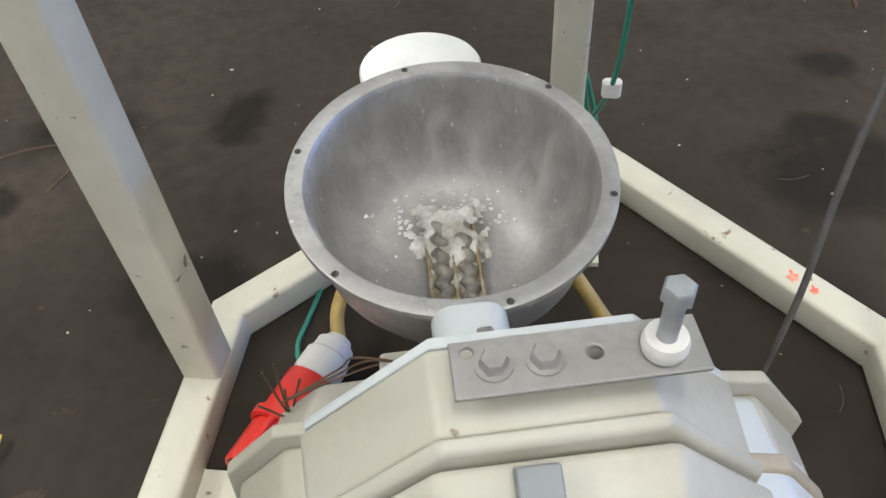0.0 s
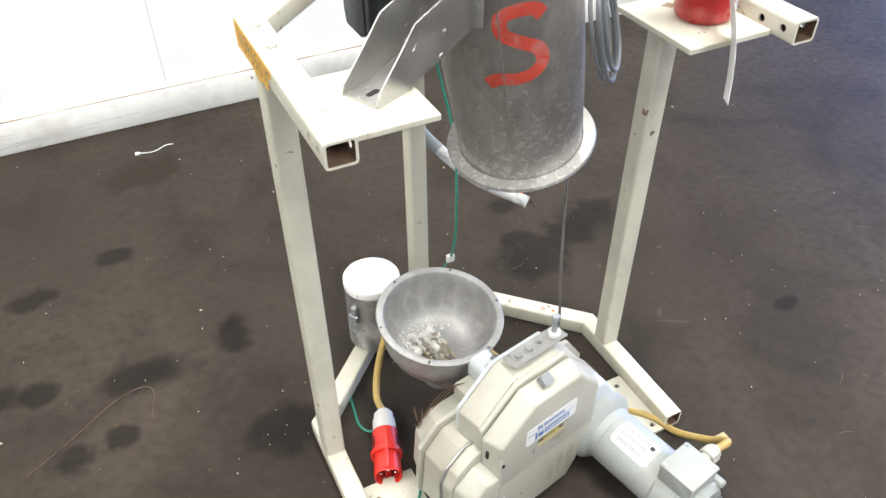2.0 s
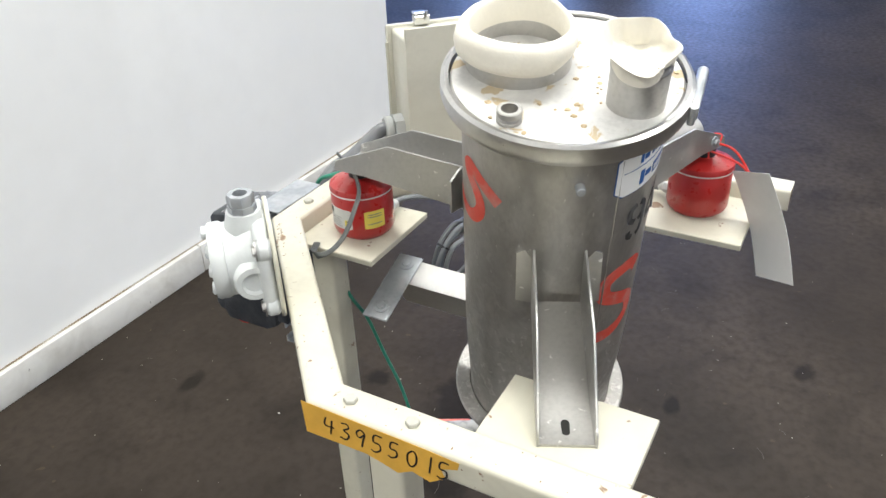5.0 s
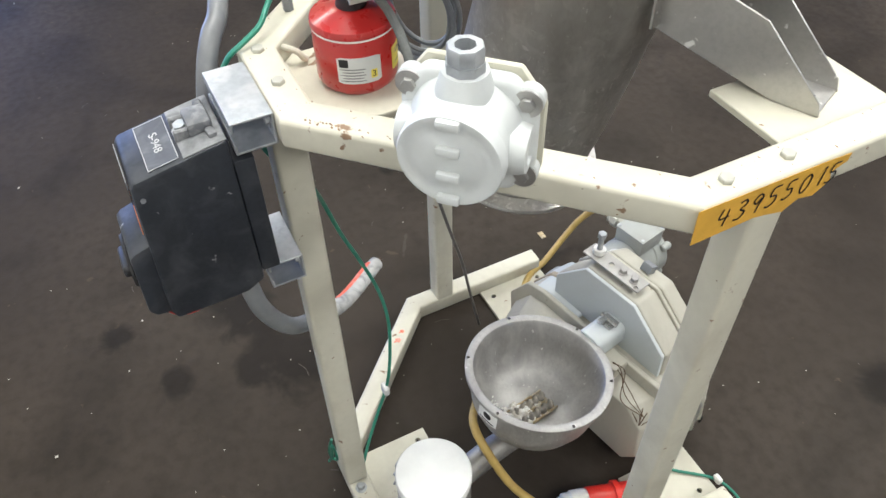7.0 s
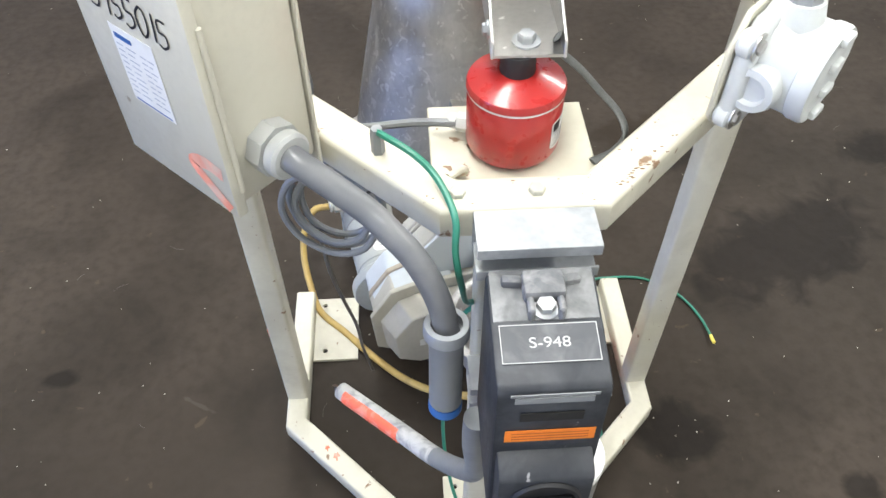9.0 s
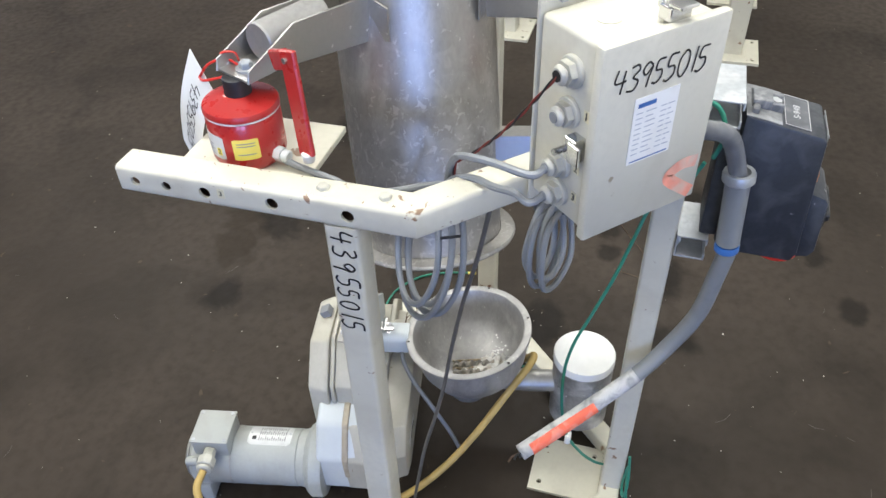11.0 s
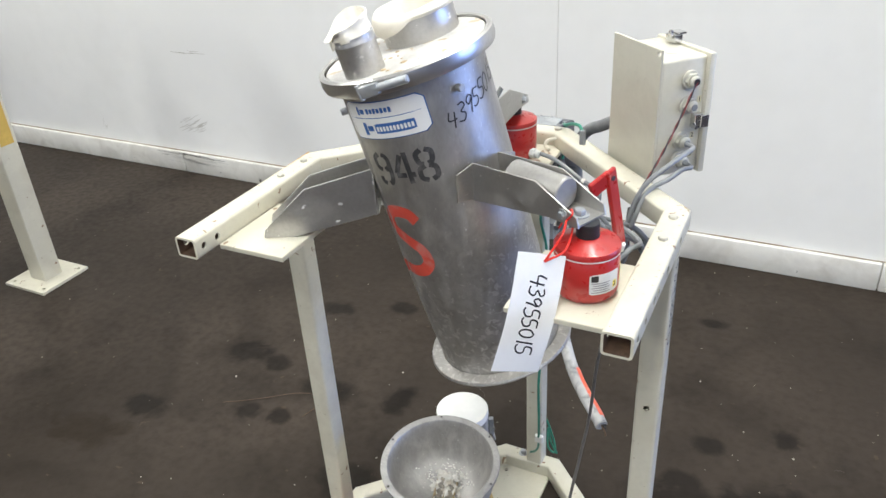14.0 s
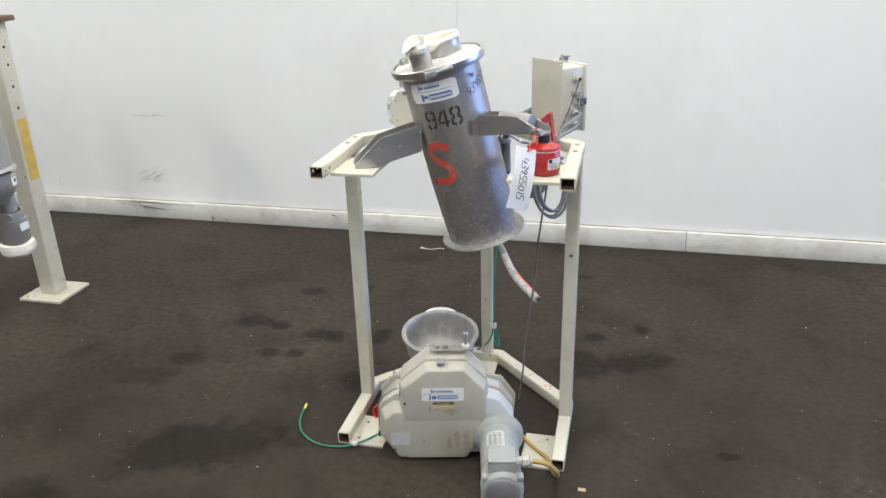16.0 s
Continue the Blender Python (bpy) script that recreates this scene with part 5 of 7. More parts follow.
# motor
MU, MZ, MR = 0.185, 0.094, 0.064
mm = Matrix(((1, 0, 0, MU), (0, 0, -1, 0), (0, 1, 0, MZ), (0, 0, 0, 1)))    # z axis of the lathe to the front
motor = part("motor", lathe([(0, 0.026), (0.058, 0.026), (MR, 0.032), (MR, 0.225), (MR + 0.003, 0.228), (MR + 0.003, 0.262), (0.058, 0.272), (0.03, 0.276), (0, 0.276)], 64, mm), MOTOR, feeder, "cream painted electric motor")
part("motor_flange", lathe([(0.05, -0.03), (0.082, -0.03), (0.085, -0.024), (0.085, -0.004), (0.076, 0.006), (0.066, 0.012), (0.062, 0.03), (0.05, 0.03), (0.05, -0.03)], 56, mm), MOTOR, feeder)
part("motor_band", lathe([(MR, 0.176), (MR + 0.0012, 0.177), (MR + 0.0012, 0.1785), (MR, 0.179)], 64, mm), DARK_STEEL, motor)
part("end_cap", lathe([(0, 0.2762), (0.050, 0.2762), (0.052, 0.280), (0.046, 0.284), (0, 0.285)], 48, mm), DARK_STEEL, motor)
part("motor_foot", join(moved(box(-0.066, 0.066, 0.232, 0.262, -0.09, -0.03, 0.006, 2), Matrix(((1, 0, 0, MU), (0, -1, 0, 0), (0, 0, 1, MZ), (0, 0, 0, 1)))),), MOTOR, motor)
for az2, d2 in ((radians(140), 0.258), (radians(40), 0.258)):
    part("lug", cyl(0.010, -0.014, 0.014, 12, mm @ pose((MR + 0.008) * math.cos(az2), (MR + 0.008) * math.sin(az2), d2), 0.003), MOTOR, motor)
pl = part("name_plate", on_cylinder(patch(0.062, 0.098, 0.0008, 10, 0.008), MR, radians(104), 0), TAN_LABEL, motor, "silver riveted rating plate")
pl.matrix_basis = mm @ pose(0, 0, 0.095)
for k in range(13):
    for c0, c1 in ((-0.021, -0.009 - 0.003 * (k % 3)), (-0.006, 0.008 - 0.004 * (k % 2)), (0.011, 0.022)):
        bm = patch(c1 - c0, 0.0021, 0.0003, 3, 0.0003)
        bmesh.ops.translate(bm, vec=((c0 + c1) / 2, 0.024 - k * 0.0049, 0), verts=bm.verts)
        part("printed_bar", on_cylinder(bm, MR + 0.0009, radians(104), 0), PRINT_GREY, pl)
bm = patch(0.010, 0.010, 0.0003, 3, 0.0005)
bmesh.ops.translate(bm, vec=(-0.014, 0.035, 0), verts=bm.verts)
part("printed_logo", on_cylinder(bm, MR + 0.0009, radians(104), 0), INK, pl)
for k in (-0.044, 0.044):
    bm = on_cylinder(cyl(0.0025, 0, 0.001, 8, pose(0, k, 0)), MR + 0.0008, radians(104), 0)
    part("rivet", bm, ZINC, pl)
tb = part("terminal_box", moved(box(-0.042, 0.042, 0.175, 0.255, 0.052, 0.094, 0.004, 2), Matrix(((1, 0, 0, MU), (0, -1, 0, 0), (0, 0, 1, MZ), (0, 0, 0, 1)))), MOTOR, motor)
part("terminal_lid", moved(box(-0.044, 0.044, 0.173, 0.257, 0.0945, 0.102, 0.003, 2), Matrix(((1, 0, 0, MU), (0, -1, 0, 0), (0, 0, 1, MZ), (0, 0, 0, 1)))), MOTOR, tb)
for du in (-0.036, 0.036):
    for dv in (0.181, 0.249):
        part("screw", cyl(0.004, 0.102, 0.1035, 10, Matrix(((1, 0, 0, MU + du), (0, -1, 0, -dv), (0, 0, 1, MZ), (0, 0, 0, 1)))), ZINC, tb)
gm = frame_to((MU + 0.043, -0.215, MZ + 0.072), (1, 0, 0))
part("cable_gland", join(cyl(0.014, 0, 0.02, 8, gm), cyl(0.020, 0.02, 0.042, 8, gm, 0.002), cyl(0.016, 0.042, 0.052, 20, gm, 0.003)), DULL_BOLT, tb)
# wires twisted round the coupling
for k, (dx, dy, dz) in enumerate(((-0.010, 0.006, 0.075), (0.006, -0.004, 0.062), (-0.002, 0.016, 0.070), (0.016, 0.012, 0.050), (-0.018, -0.008, 0.048))):
    wb = Vector((-0.178, 0.205, 0.172))
    part("binding_wire", sweep([wb + Vector((0.002 * k - 0.004, -0.03, -0.03)), wb, wb + Vector((dx * 0.4, dy * 0.4, dz * 0.5)), wb + Vector((dx, dy, dz))], 0.0011, 6), COPPER, feeder, "rusty binding wire end")
part("bracket_lug", moved(box(-0.022, 0.022, 0.16, 0.20, 0.24, 0.27, 0.004, 2), pose(-0.07, 0, 0)), MACHINE, feeder)

for k in range(3):
    part("binding_wire", sweep([(-0.045, 0.178 + 0.006 * k, 0.262 - 0.006 * k), (-0.085 - 0.01 * k, 0.190, 0.268 + 0.006 * k), (-0.130, 0.196 + 0.010 * k, 0.245 - 0.008 * k), (-0.180, 0.202, 0.212)], 0.0009, 6), COPPER, feeder, "rusty binding wire")

# ---------------------------------------------------------------- power plug and cables
cap, end = Vector((-0.243, 0.052, 0.036)), Vector((-0.300, -0.112, 0.033))
pd = (end - cap).normalized()
plug = thing("power_plug", "red and white five-pin power plug lying on the floor", "plug", m=frame_to(cap, pd))
part("sleeve", lathe([(0, -0.02), (0.015, -0.02), (0.018, -0.012), (0.023, -0.010), (0.0235, 0.004), (0.027, 0.008), (0.028, 0.034), (0.0265, 0.045), (0, 0.045)], 20), WHITE_PLASTIC, plug, "white ribbed cable sleeve")
part("body", lathe([(0, 0.042), (0.030, 0.042), (0.031, 0.100), (0.029, 0.104), (0.029, 0.108), (0.031, 0.112), (0.0325, 0.160), (0.031, 0.162), (0.0285, 0.160), (0.0285, 0.120), (0, 0.120)], 36), RED_PLASTIC, plug)
part("collar", lathe([(0.031, 0.096), (0.0365, 0.097), (0.0365, 0.108), (0.031, 0.109), (0.031, 0.096)], 36), RED_PLASTIC, plug)
for k in (0.5, 2.6, 4.7):
    part("grip_slot", on_cylinder(moved(patch(0.006, 0.030, 0.0006, 3, 0.002), pose(0, 0.074, 0)), 0.0309, k, 0), HOLE, plug)
part("key_rib", box(-0.004, 0.004, 0.030, 0.036, 0.105, 0.158, 0.002, 1), RED_PLASTIC, plug)
part("latch_lip", box(-0.010, 0.010, -0.038, -0.028, 0.100, 0.112, 0.002, 1), RED_PLASTIC, plug)
for k in range(5):
    a = radians(90 + 72 * k)
    part("pin", cyl(0.003, 0.12, 0.155, 10, pose(0.017 * math.cos(a), 0.017 * math.sin(a), 0), 0.001), POLISHED, plug)
tip = feeder_m @ Vector((MU + 0.095, -0.215, MZ + 0.072))
tube_path("yellow_cable", [tip, tip + Vector((0.040, 0.006, -0.008)), (0.382, -0.394, 0.115), (0.388, -0.350, 0.060), (0.370, -0.280, 0.014), (0.343, -0.212, 0.010), (0.283, -0.150, 0.010), (0.215, -0.075, 0.013), (0.150, -0.005, 0.030), (0.09, 0.052, 0.065), (0.03, 0.105, 0.125), (-0.033, 0.154, 0.194), (-0.093, 0.193, 0.240), (-0.140, 0.195, 0.225), (-0.190, 0.168, 0.150), (-0.222, 0.134, 0.098), (-0.240, 0.098, 0.060), cap - pd * 0.018], 0.0084, YELLOW_CABLE, None, "worn yellow rubber cable from motor to plug on the floor", "cable", segs=12)
tube_path("earth_wire", [(-0.602, -0.088, 0.010), (-0.596, -0.14, 0.005), (-0.575, -0.195, 0.004), (-0.54, -0.24, 0.004), (-0.475, -0.28, 0.004), (-0.40, -0.285, 0.006), (-0.335, -0.268, 0.014), (-0.275, -0.20, 0.014), (-0.235, -0.145, 0.03)], 0.0032, GREEN_CABLE, None, "green earth wire trailing over the floor", "wire", segs=8)
tube_path("wire_lug", [(-0.603, -0.066, 0.014), (-0.602, -0.080, 0.011), (-0.602, -0.09, 0.010)], 0.0042, YELLOW_LABEL, None, "small brass wire lug at the end of a green wire", "lug", segs=8, n=3)
part("wire_clip", box(-0.345, -0.325, -0.275, -0.262, 0.0087, 0.024, 0.003, 1), WHITE_PLASTIC, None)
tagged(bpy.data.objects["wire_clip"], "white plastic wire clip on the foot plate", "clip")
tube_path("earth_wire", [(-0.285, 0.17, 0.005), (-0.292, 0.12, 0.004), (-0.296, 0.085, 0.004), (-0.285, 0.055, 0.006), (-0.262, 0.045, 0.010)], 0.0032, GREEN_CABLE, None, "green wire beside the power plug", "wire", segs=8)
tube_path("earth_wire", [(0.138, 0.352, 1.064), (0.124, 0.372, 1.070), (0.104, 0.388, 1.066), (0.086, 0.404, 1.056), (0.073, 0.430, 1.047), (0.067, 0.452, 1.037), (0.068, 0.466, 1.013), (0.065, 0.470, 0.985), (0.060, 0.462, 0.95)], 0.0036, GREEN_CABLE, None, "green earth wire from the rail's bolt to the switch", "wire", segs=8)
tube_path("earth_wire", [(0.06, 0.452, 0.94), (0.052, 0.430, 0.885), (0.034, 0.392, 0.834), (0.055, 0.371, 0.77), (0.067, 0.350, 0.69), (0.077, 0.322, 0.603), (0.074, 0.298, 0.52), (0.070, 0.286, 0.43), (0.070, 0.290, 0.32), (0.065, 0.305, 0.235), (0.052, 0.338, 0.165), (0.03, 0.372, 0.11), (0.0, 0.405, 0.066)], 0.0032, GREEN_CABLE, None, "green earth wire hanging down to the base", "wire", segs=8)
tube_path("earth_wire", [(0.040, 0.442, 0.17), (0.056, 0.448, 0.11), (0.066, 0.446, 0.065), (0.060, 0.441, 0.056), (0.046, 0.438, 0.08), (0.044, 0.443, 0.14), (0.053, 0.446, 0.085), (0.068, 0.452, 0.045)], 0.003, GREEN_CABLE, None, "tangle of green earth wire at the rear post", "wire", segs=8)
part("wire_marker", box(0.054, 0.076, 0.303, 0.315, 0.212, 0.236, 0.003, 1), WHITE_PLASTIC, None)
tagged(bpy.data.objects["wire_marker"], "white plastic marker clipped round the green wire", "marker")
HANG = [Vector((0.21, 0.008, 0.093)).lerp(Vector((0.284, 0.187, 0.99)), k / 8) + Vector((0.003 * math.sin(k * 2.1), 0.003 * math.cos(k * 1.7), 0)) for k in range(9)]
tube_path("hanging_wire", HANG, 0.0034, material("stiff_grey_wire", (0.16, 0.15, 0.14), 0.5, 0.4, vary=0.2, scale=50, bump=0.1), None, "stiff grey wire hanging from the rail", "wire", segs=8)


def coil(name, c, r, turns, ax, seed, label, tail_a=(), tail_b=(), tall=1.12):
    rnd = random.Random(seed)
    ax = Vector(ax).normalized()
    u = ax.cross(Vector((0, 0, 1))).normalized()
    v = u.cross(ax)
    pts = list(tail_a)
    for i in range(turns * 8 + 1):
        a = i * math.pi / 4 + 1.6
        rr = r * (1 + 0.12 * math.sin((i // 8) * 2.1 + i * 0.09 + seed) + 0.03 * math.sin(i * 0.7))
        pts.append(Vector(c) + u * rr * math.cos(a) + v * rr * tall * math.sin(a) + ax * (0.009 * (i / 8 - turns / 2) + rnd.uniform(-0.003, 0.003)))
    pts += list(tail_b)
    ob = tube_path(name, pts, 0.0046, GREY_CABLE, None, label, "cable", segs=8, n=5)
    band = Vector(c) + (u * math.cos(2.5) + v * tall * math.sin(2.5)) * r
    part("binding_band", lathe([(0.0125, -0.002), (0.0138, -0.002), (0.0138, 0.002), (0.0125, 0.002), (0.0125, -0.002)], 16, frame_to(band, v * math.cos(2.5) - u * math.sin(2.5))), BLACK, ob, "black tie round the strands", placed=True)
    return ob


coil("cable_coil", (0.296, 0.097, 0.890), 0.063, 4, (0.66, -0.70, 0.25), 2, "coil of grey cable hanging behind a cream post", [(0.315, -0.085, 1.022), (0.32, -0.06, 1.018), (0.33, -0.01, 1.014), (0.335, 0.04, 1.005)], [], 1.5)
coil("cable_coil", (0.204, 0.254, 0.862), 0.055, 4, (0.25, 0.95, 0.1), 5, "coil of grey cable hanging under the enclosure", [(0.05, 0.302, 1.029), (0.10, 0.29, 1.022), (0.17, 0.262, 0.995), (0.21, 0.235, 0.99)])
STRAP = [(-0.034, 0.330, 1.150), (-0.040, 0.300, 1.128), (-0.050, 0.285, 1.102), (-0.074, 0.282, 1.077), (-0.098, 0.285, 1.050), (-0.117, 0.297, 1.032), (-0.122, 0.318, 1.021), (-0.105, 0.340, 1.0145), (-0.082, 0.352, 1.0125)]
bm = sweep(STRAP, 0.0056, 10)
centre = smooth_path(STRAP, 8)
for i, v in enumerate(bm.verts):
    k = i // 10
    d = (centre[min(k + 1, len(centre) - 1)] - centre[max(k - 1, 0)]).normalized()
    n_ = d.cross(Vector((0.5, 0.86, 0))).normalized()
    v.co -= n_ * (v.co - centre[k]).dot(n_) * 0.6
tagged(part("bonding_strap", bm, material("braided_strap", (0.13, 0.135, 0.13), 0.55, 0.5, vary=0.15, scale=60, fine=500, bump=0.5)), "flat grey braided bonding strap beside a red load cell", "strap")
part("cable_tie", lathe([(0.0055, -0.004), (0.0068, -0.004), (0.0068, 0.004), (0.0055, 0.004), (0.0055, -0.004)], 12, frame_to((0.170, 0.262, 0.995), (0.055, -0.028, -0.012))), WHITE_PLASTIC, None)
tagged(bpy.data.objects["cable_tie"], "white tie round a grey cable", "cable tie")

# ---------------------------------------------------------------- control enclosure on the right rear rail
bx = Vector((0.731, -0.682, 0)).normalized()       # along the door, towards the gland side
bn = Vector((0.682, 0.731, 0)).normalized()        # out of the door
bo = Vector((0.328, 0.371, 1.028))
bm_ = Matrix(((bx.x, bn.x, 0, bo.x), (bx.y, bn.y, 0, bo.y), (0, 0, 1, bo.z), (0, 0, 0, 1)))
encl = thing("control_enclosure", "cream steel enclosure with hinged door, cable glands and pen figures", "enclosure", m=bm_)
HW, HH, DD = 0.079, 0.231, 0.107
part("body", box(-HW + 0.004, HW - 0.004, -DD, -0.010, 0.004, HH - 0.004, 0.006, 3), CREAM_CLEAN, encl)
door = part("door", box(-HW - 0.004, HW + 0.004, -0.011, 0.002, 0, HH, 0.003, 2), CREAM_CLEAN, encl, "hinged steel door with figures and coral paint")
part("back_plate", prism([(-HW + 0.002, -0.018), (HW - 0.002, -0.018), (HW - 0.002, HH + 0.018), (-HW + 0.002, HH + 0.018)], DD + 0.0005, DD + 0.005, 0.001, 1, Matrix(((1, 0, 0, 0), (0, 0, -1, 0), (0, 1, 0, 0), (0, 0, 0, 1))), holes=[(HW - 0.010, HH + 0.009, 0.004)]), CREAM_CLEAN, encl, "mounting plate")
for s in (-0.05, 0.05):
    bolt((s, -DD, HH + 0.008), (0, 1, 0), 0.007, 0.007, parent=encl)
for s in (-0.012, 0.045):
    part("standoff", cyl(0.006, 0, 0.055, 12, frame_to((s, -DD - 0.004, -0.008), (0, -1, 0))), ZINC, encl)
DOORM = Matrix(((-1, 0, 0, 0), (0, 0, 1, 0.0022), (0, 1, 0, 0), (0, 0, 0, 1)))
part("pen_number", moved(pen_number("43955015", 0.027, 0.0160, 0.0024, climb=-0.03, seed=11), DOORM @ Matrix.Translation((-0.006, HH - 0.040, 0.0))), INK, door, "handwritten black figures 43955015")
pp = part("paper_label", moved(box(-0.035, 0.025, 0.085, 0.165, 0.0002, 0.0008), DOORM), LABEL, door, "white paper label with printed rows")
part("printed_bar", moved(box(-0.030, -0.006, 0.153, 0.158, 0.001, 0.0012), DOORM), BLUE_INK, pp)
for k in range(9):
    for c0, c1 in ((-0.031, -0.022), (-0.018, -0.004 - 0.004 * (k % 3 == 1)), (0.002, 0.010), (0.012, 0.021 - 0.004 * (k % 2))):
        part("printed_bar", moved(box(c0, c1, 0.146 - k * 0.0062, 0.1472 - k * 0.0062, 0.001, 0.0011), DOORM), PRINT_PALE, pp)
part("printed_bar", moved(box(-0.031, 0.021, 0.0868, 0.0885, 0.001, 0.0011), DOORM), BLUE_INK, pp)
part("paint_mark", moved(strokes([[(0.076, 0.053), (0.052, 0.055), (0.034, 0.046), (0.040, 0.036), (0.058, 0.022), (0.075, 0.009)]], 0.016, 0.0004), DOORM), material("thin_coral_spray", (0.80, 0.30, 0.21), 0.6, vary=0.15, scale=50, bump=0.03, dirt=(0.60, 0.52, 0.43), dirt_amount=0.75, dirt_scale=30), door, "sprayed coral mark")
part("hinge", cyl(0.0028, 0.03, HH - 0.03, 12, pose(-HW - 0.0045, -0.009, 0)), CREAM_CLEAN, encl)
# glands on the side towards the front right
for k, (zz, dd) in enumerate(((0.187, -0.047), (0.140, -0.047), (0.072, -0.055), (0.034, -0.055))):
    g = frame_to((HW - 0.004, dd, zz), (1, 0, 0))
    gl = part("cable_gland", join(cyl(0.0175, 0, 0.006, 20, g, 0.001), cyl(0.0140, 0.006, 0.014, 6, g), cyl(0.011, 0.014, 0.022, 20, g, 0.003)), DULL_BOLT, encl)
    # grey ends; the open top gland gets a dark disc for its bore's shade
    part("gland_end", cyl(0.0062, 0.0221, 0.0235, 12, g), HOLE if k == 0 else GREY_CABLE, gl)
    if k:
        st = part("number_sticker", moved(box(-0.0045, 0.0045, -0.0065, 0.0065, 0, 0.0005), frame_to((HW - 0.0038, dd + 0.026, zz + 0.006), (1, 0, 0))), STICKER, encl)
        part("number", moved(letters(str(k), 0.013), Matrix(((0, 0, 1, HW - 0.0032), (1, 0, 0, dd + 0.026), (0, 1, 0, zz + 0.006), (0, 0, 0, 1)))), INK, st)
for q, rot in (((HW - 0.001, -0.030, 0.108), 180), ((-0.02, -0.020, HH + 0.002), 90)):
    lt = pose(*q, 0, rot, 0)
    part("door_latch", moved(join(box(-0.012, 0.003, -0.006, 0.012, -0.014, 0.014, 0.001, 1), box(-0.016, -0.012, 0.004, 0.022, -0.012, 0.012, 0.001, 1), cyl(0.004, -0.016, 0.0, 10, pose(-0.006, -0.010, 0.006, 0, 90, 0))), lt), POLISHED, encl)
part("knockout", cyl(0.013, HH - 0.0042, HH - 0.003, 20, pose(0.03, -0.055, 0)), CREAM_CLEAN, encl)
# wires at the gland side
W1 = bm_ @ Vector((HW + 0.018, -0.047, 0.187))
for k in range(2):
    wpts = []
    for i in range(25):
        p = W1.lerp(Vector((0.309, 0.146, 1.052)), i / 24)
        a = i * 1.1 + math.pi * k
        wpts.append(p + Vector((0.0014 * math.cos(a), 0.0014 * math.sin(a), -0.012 * math.sin(math.pi * i / 24))))
    tube_path("twisted_wire", wpts + [Vector((0.301, 0.140, 1.0)), Vector((0.296, 0.136, 0.94))], 0.0013, BLACK if k else material("dark_red_wire", (0.18, 0.02, 0.015), 0.5, bump=0), None, "thin red and black twisted wire from the top gland", "wire", segs=6, n=3)
for zz, dd, way_ in ((0.072, -0.055, ((0.366, 0.205, 1.101), (0.343, 0.166, 1.088), (0.322, 0.150, 1.069), (0.307, 0.139, 1.044), (0.298, 0.132, 1.013), (0.291, 0.128, 0.978))),
                     (0.034, -0.055, ((0.364, 0.232, 1.062), (0.345, 0.203, 1.052), (0.322, 0.176, 1.043), (0.313, 0.150, 1.034), (0.308, 0.132, 1.014), (0.301, 0.122, 0.985)))):
    q = bm_ @ Vector((HW + 0.018, dd, zz))
    tube_path("grey_cable", [q, q + Vector((0.014, -0.014, -0.002))] + list(way_), 0.0046, GREY_CABLE, None, "grey cable from an enclosure gland to the coil", "cable", segs=8)

# ---------------------------------------------------------------- conduit and isolator switch at the back
cg = bm_ @ Vector((-HW + 0.004, -0.052, 0.055))
conduit = thing("conduit", "grey flexible conduit from the enclosure down to the isolator", "conduit")
part("hose", sweep([cg - bx * 0.02, cg - bx * 0.045 + Vector((0, 0, -0.002)), (0.151, 0.440, 1.048), (0.128, 0.458, 1.034), (0.104, 0.475, 1.010), (0.086, 0.489, 0.972), (0.077, 0.501, 0.93)], 0.0130, 20), CONDUIT, conduit)
part("elbow_fitting", join(cyl(0.027, 0, 0.018, 8, frame_to(cg, -bx)), cyl(0.0235, 0.018, 0.034, 24, frame_to(cg, -bx), 0.003)), material("pale_grey_fitting", (0.42, 0.43, 0.42), 0.5, vary=0.08, bump=0.05), conduit)
cm = frame_to((0.078, 0.500, 0.945), (0.002, 0.010, -0.135))
part("collar", lathe([(0.016, 0), (0.022, 0), (0.0235, 0.004), (0.0235, 0.014), (0.019, 0.018), (0.016, 0.018), (0.016, 0)], 24, cm), ZINC, conduit)
part("lower_pipe", cyl(0.0178, 0.012, 0.130, 24, cm, 0.002), GREY_CABLE, conduit)
part("pipe_end", lathe([(0, 0.131), (0.017, 0.131), (0.0185, 0.134), (0.0185, 0.142), (0.016, 0.145), (0, 0.145)], 24, cm), BLUE_INK, conduit, "blue pipe end")

iso = thing("isolator_switch", "slate grey isolator switch with rotary handle and orange label", "isolator switch", (-0.007, 0.499, -0.006))
SIDE = [(-0.005, 1.0200), (0.022, 1.0155), (0.104, 0.9995), (0.1088, 0.992), (0.1195, 0.790), (0.113, 0.774), (0.02, 0.776), (-0.005, 0.790)]
iso_m = Matrix(((0, 0, 1, 0), (1, 0, 0, 0), (0, 1, 0, 0), (0, 0, 0, 1)))
ib = part("case", prism([(y, z) for y, z in SIDE], -0.050, 0.050, 0.004, 2, iso_m), SWITCH, iso)
part("handle_block", prism([(0.110, 0.904), (0.133, 0.896), (0.139, 0.890), (0.143, 0.797), (0.136, 0.786), (0.110, 0.782)], -0.044, 0.046, 0.003, 2, iso_m), SWITCH, ib)
part("rear_case", box(-0.046, 0.046, -0.030, -0.0055, 0.80, 0.985, 0.003, 2), SWITCH, iso)
TILT_M = Matrix(((-1, 0, 0, 0), (0, -0.9815, 0.1913, 0.0665), (0, 0.1913, 0.9815, 1.0069), (0, 0, 0, 1)))
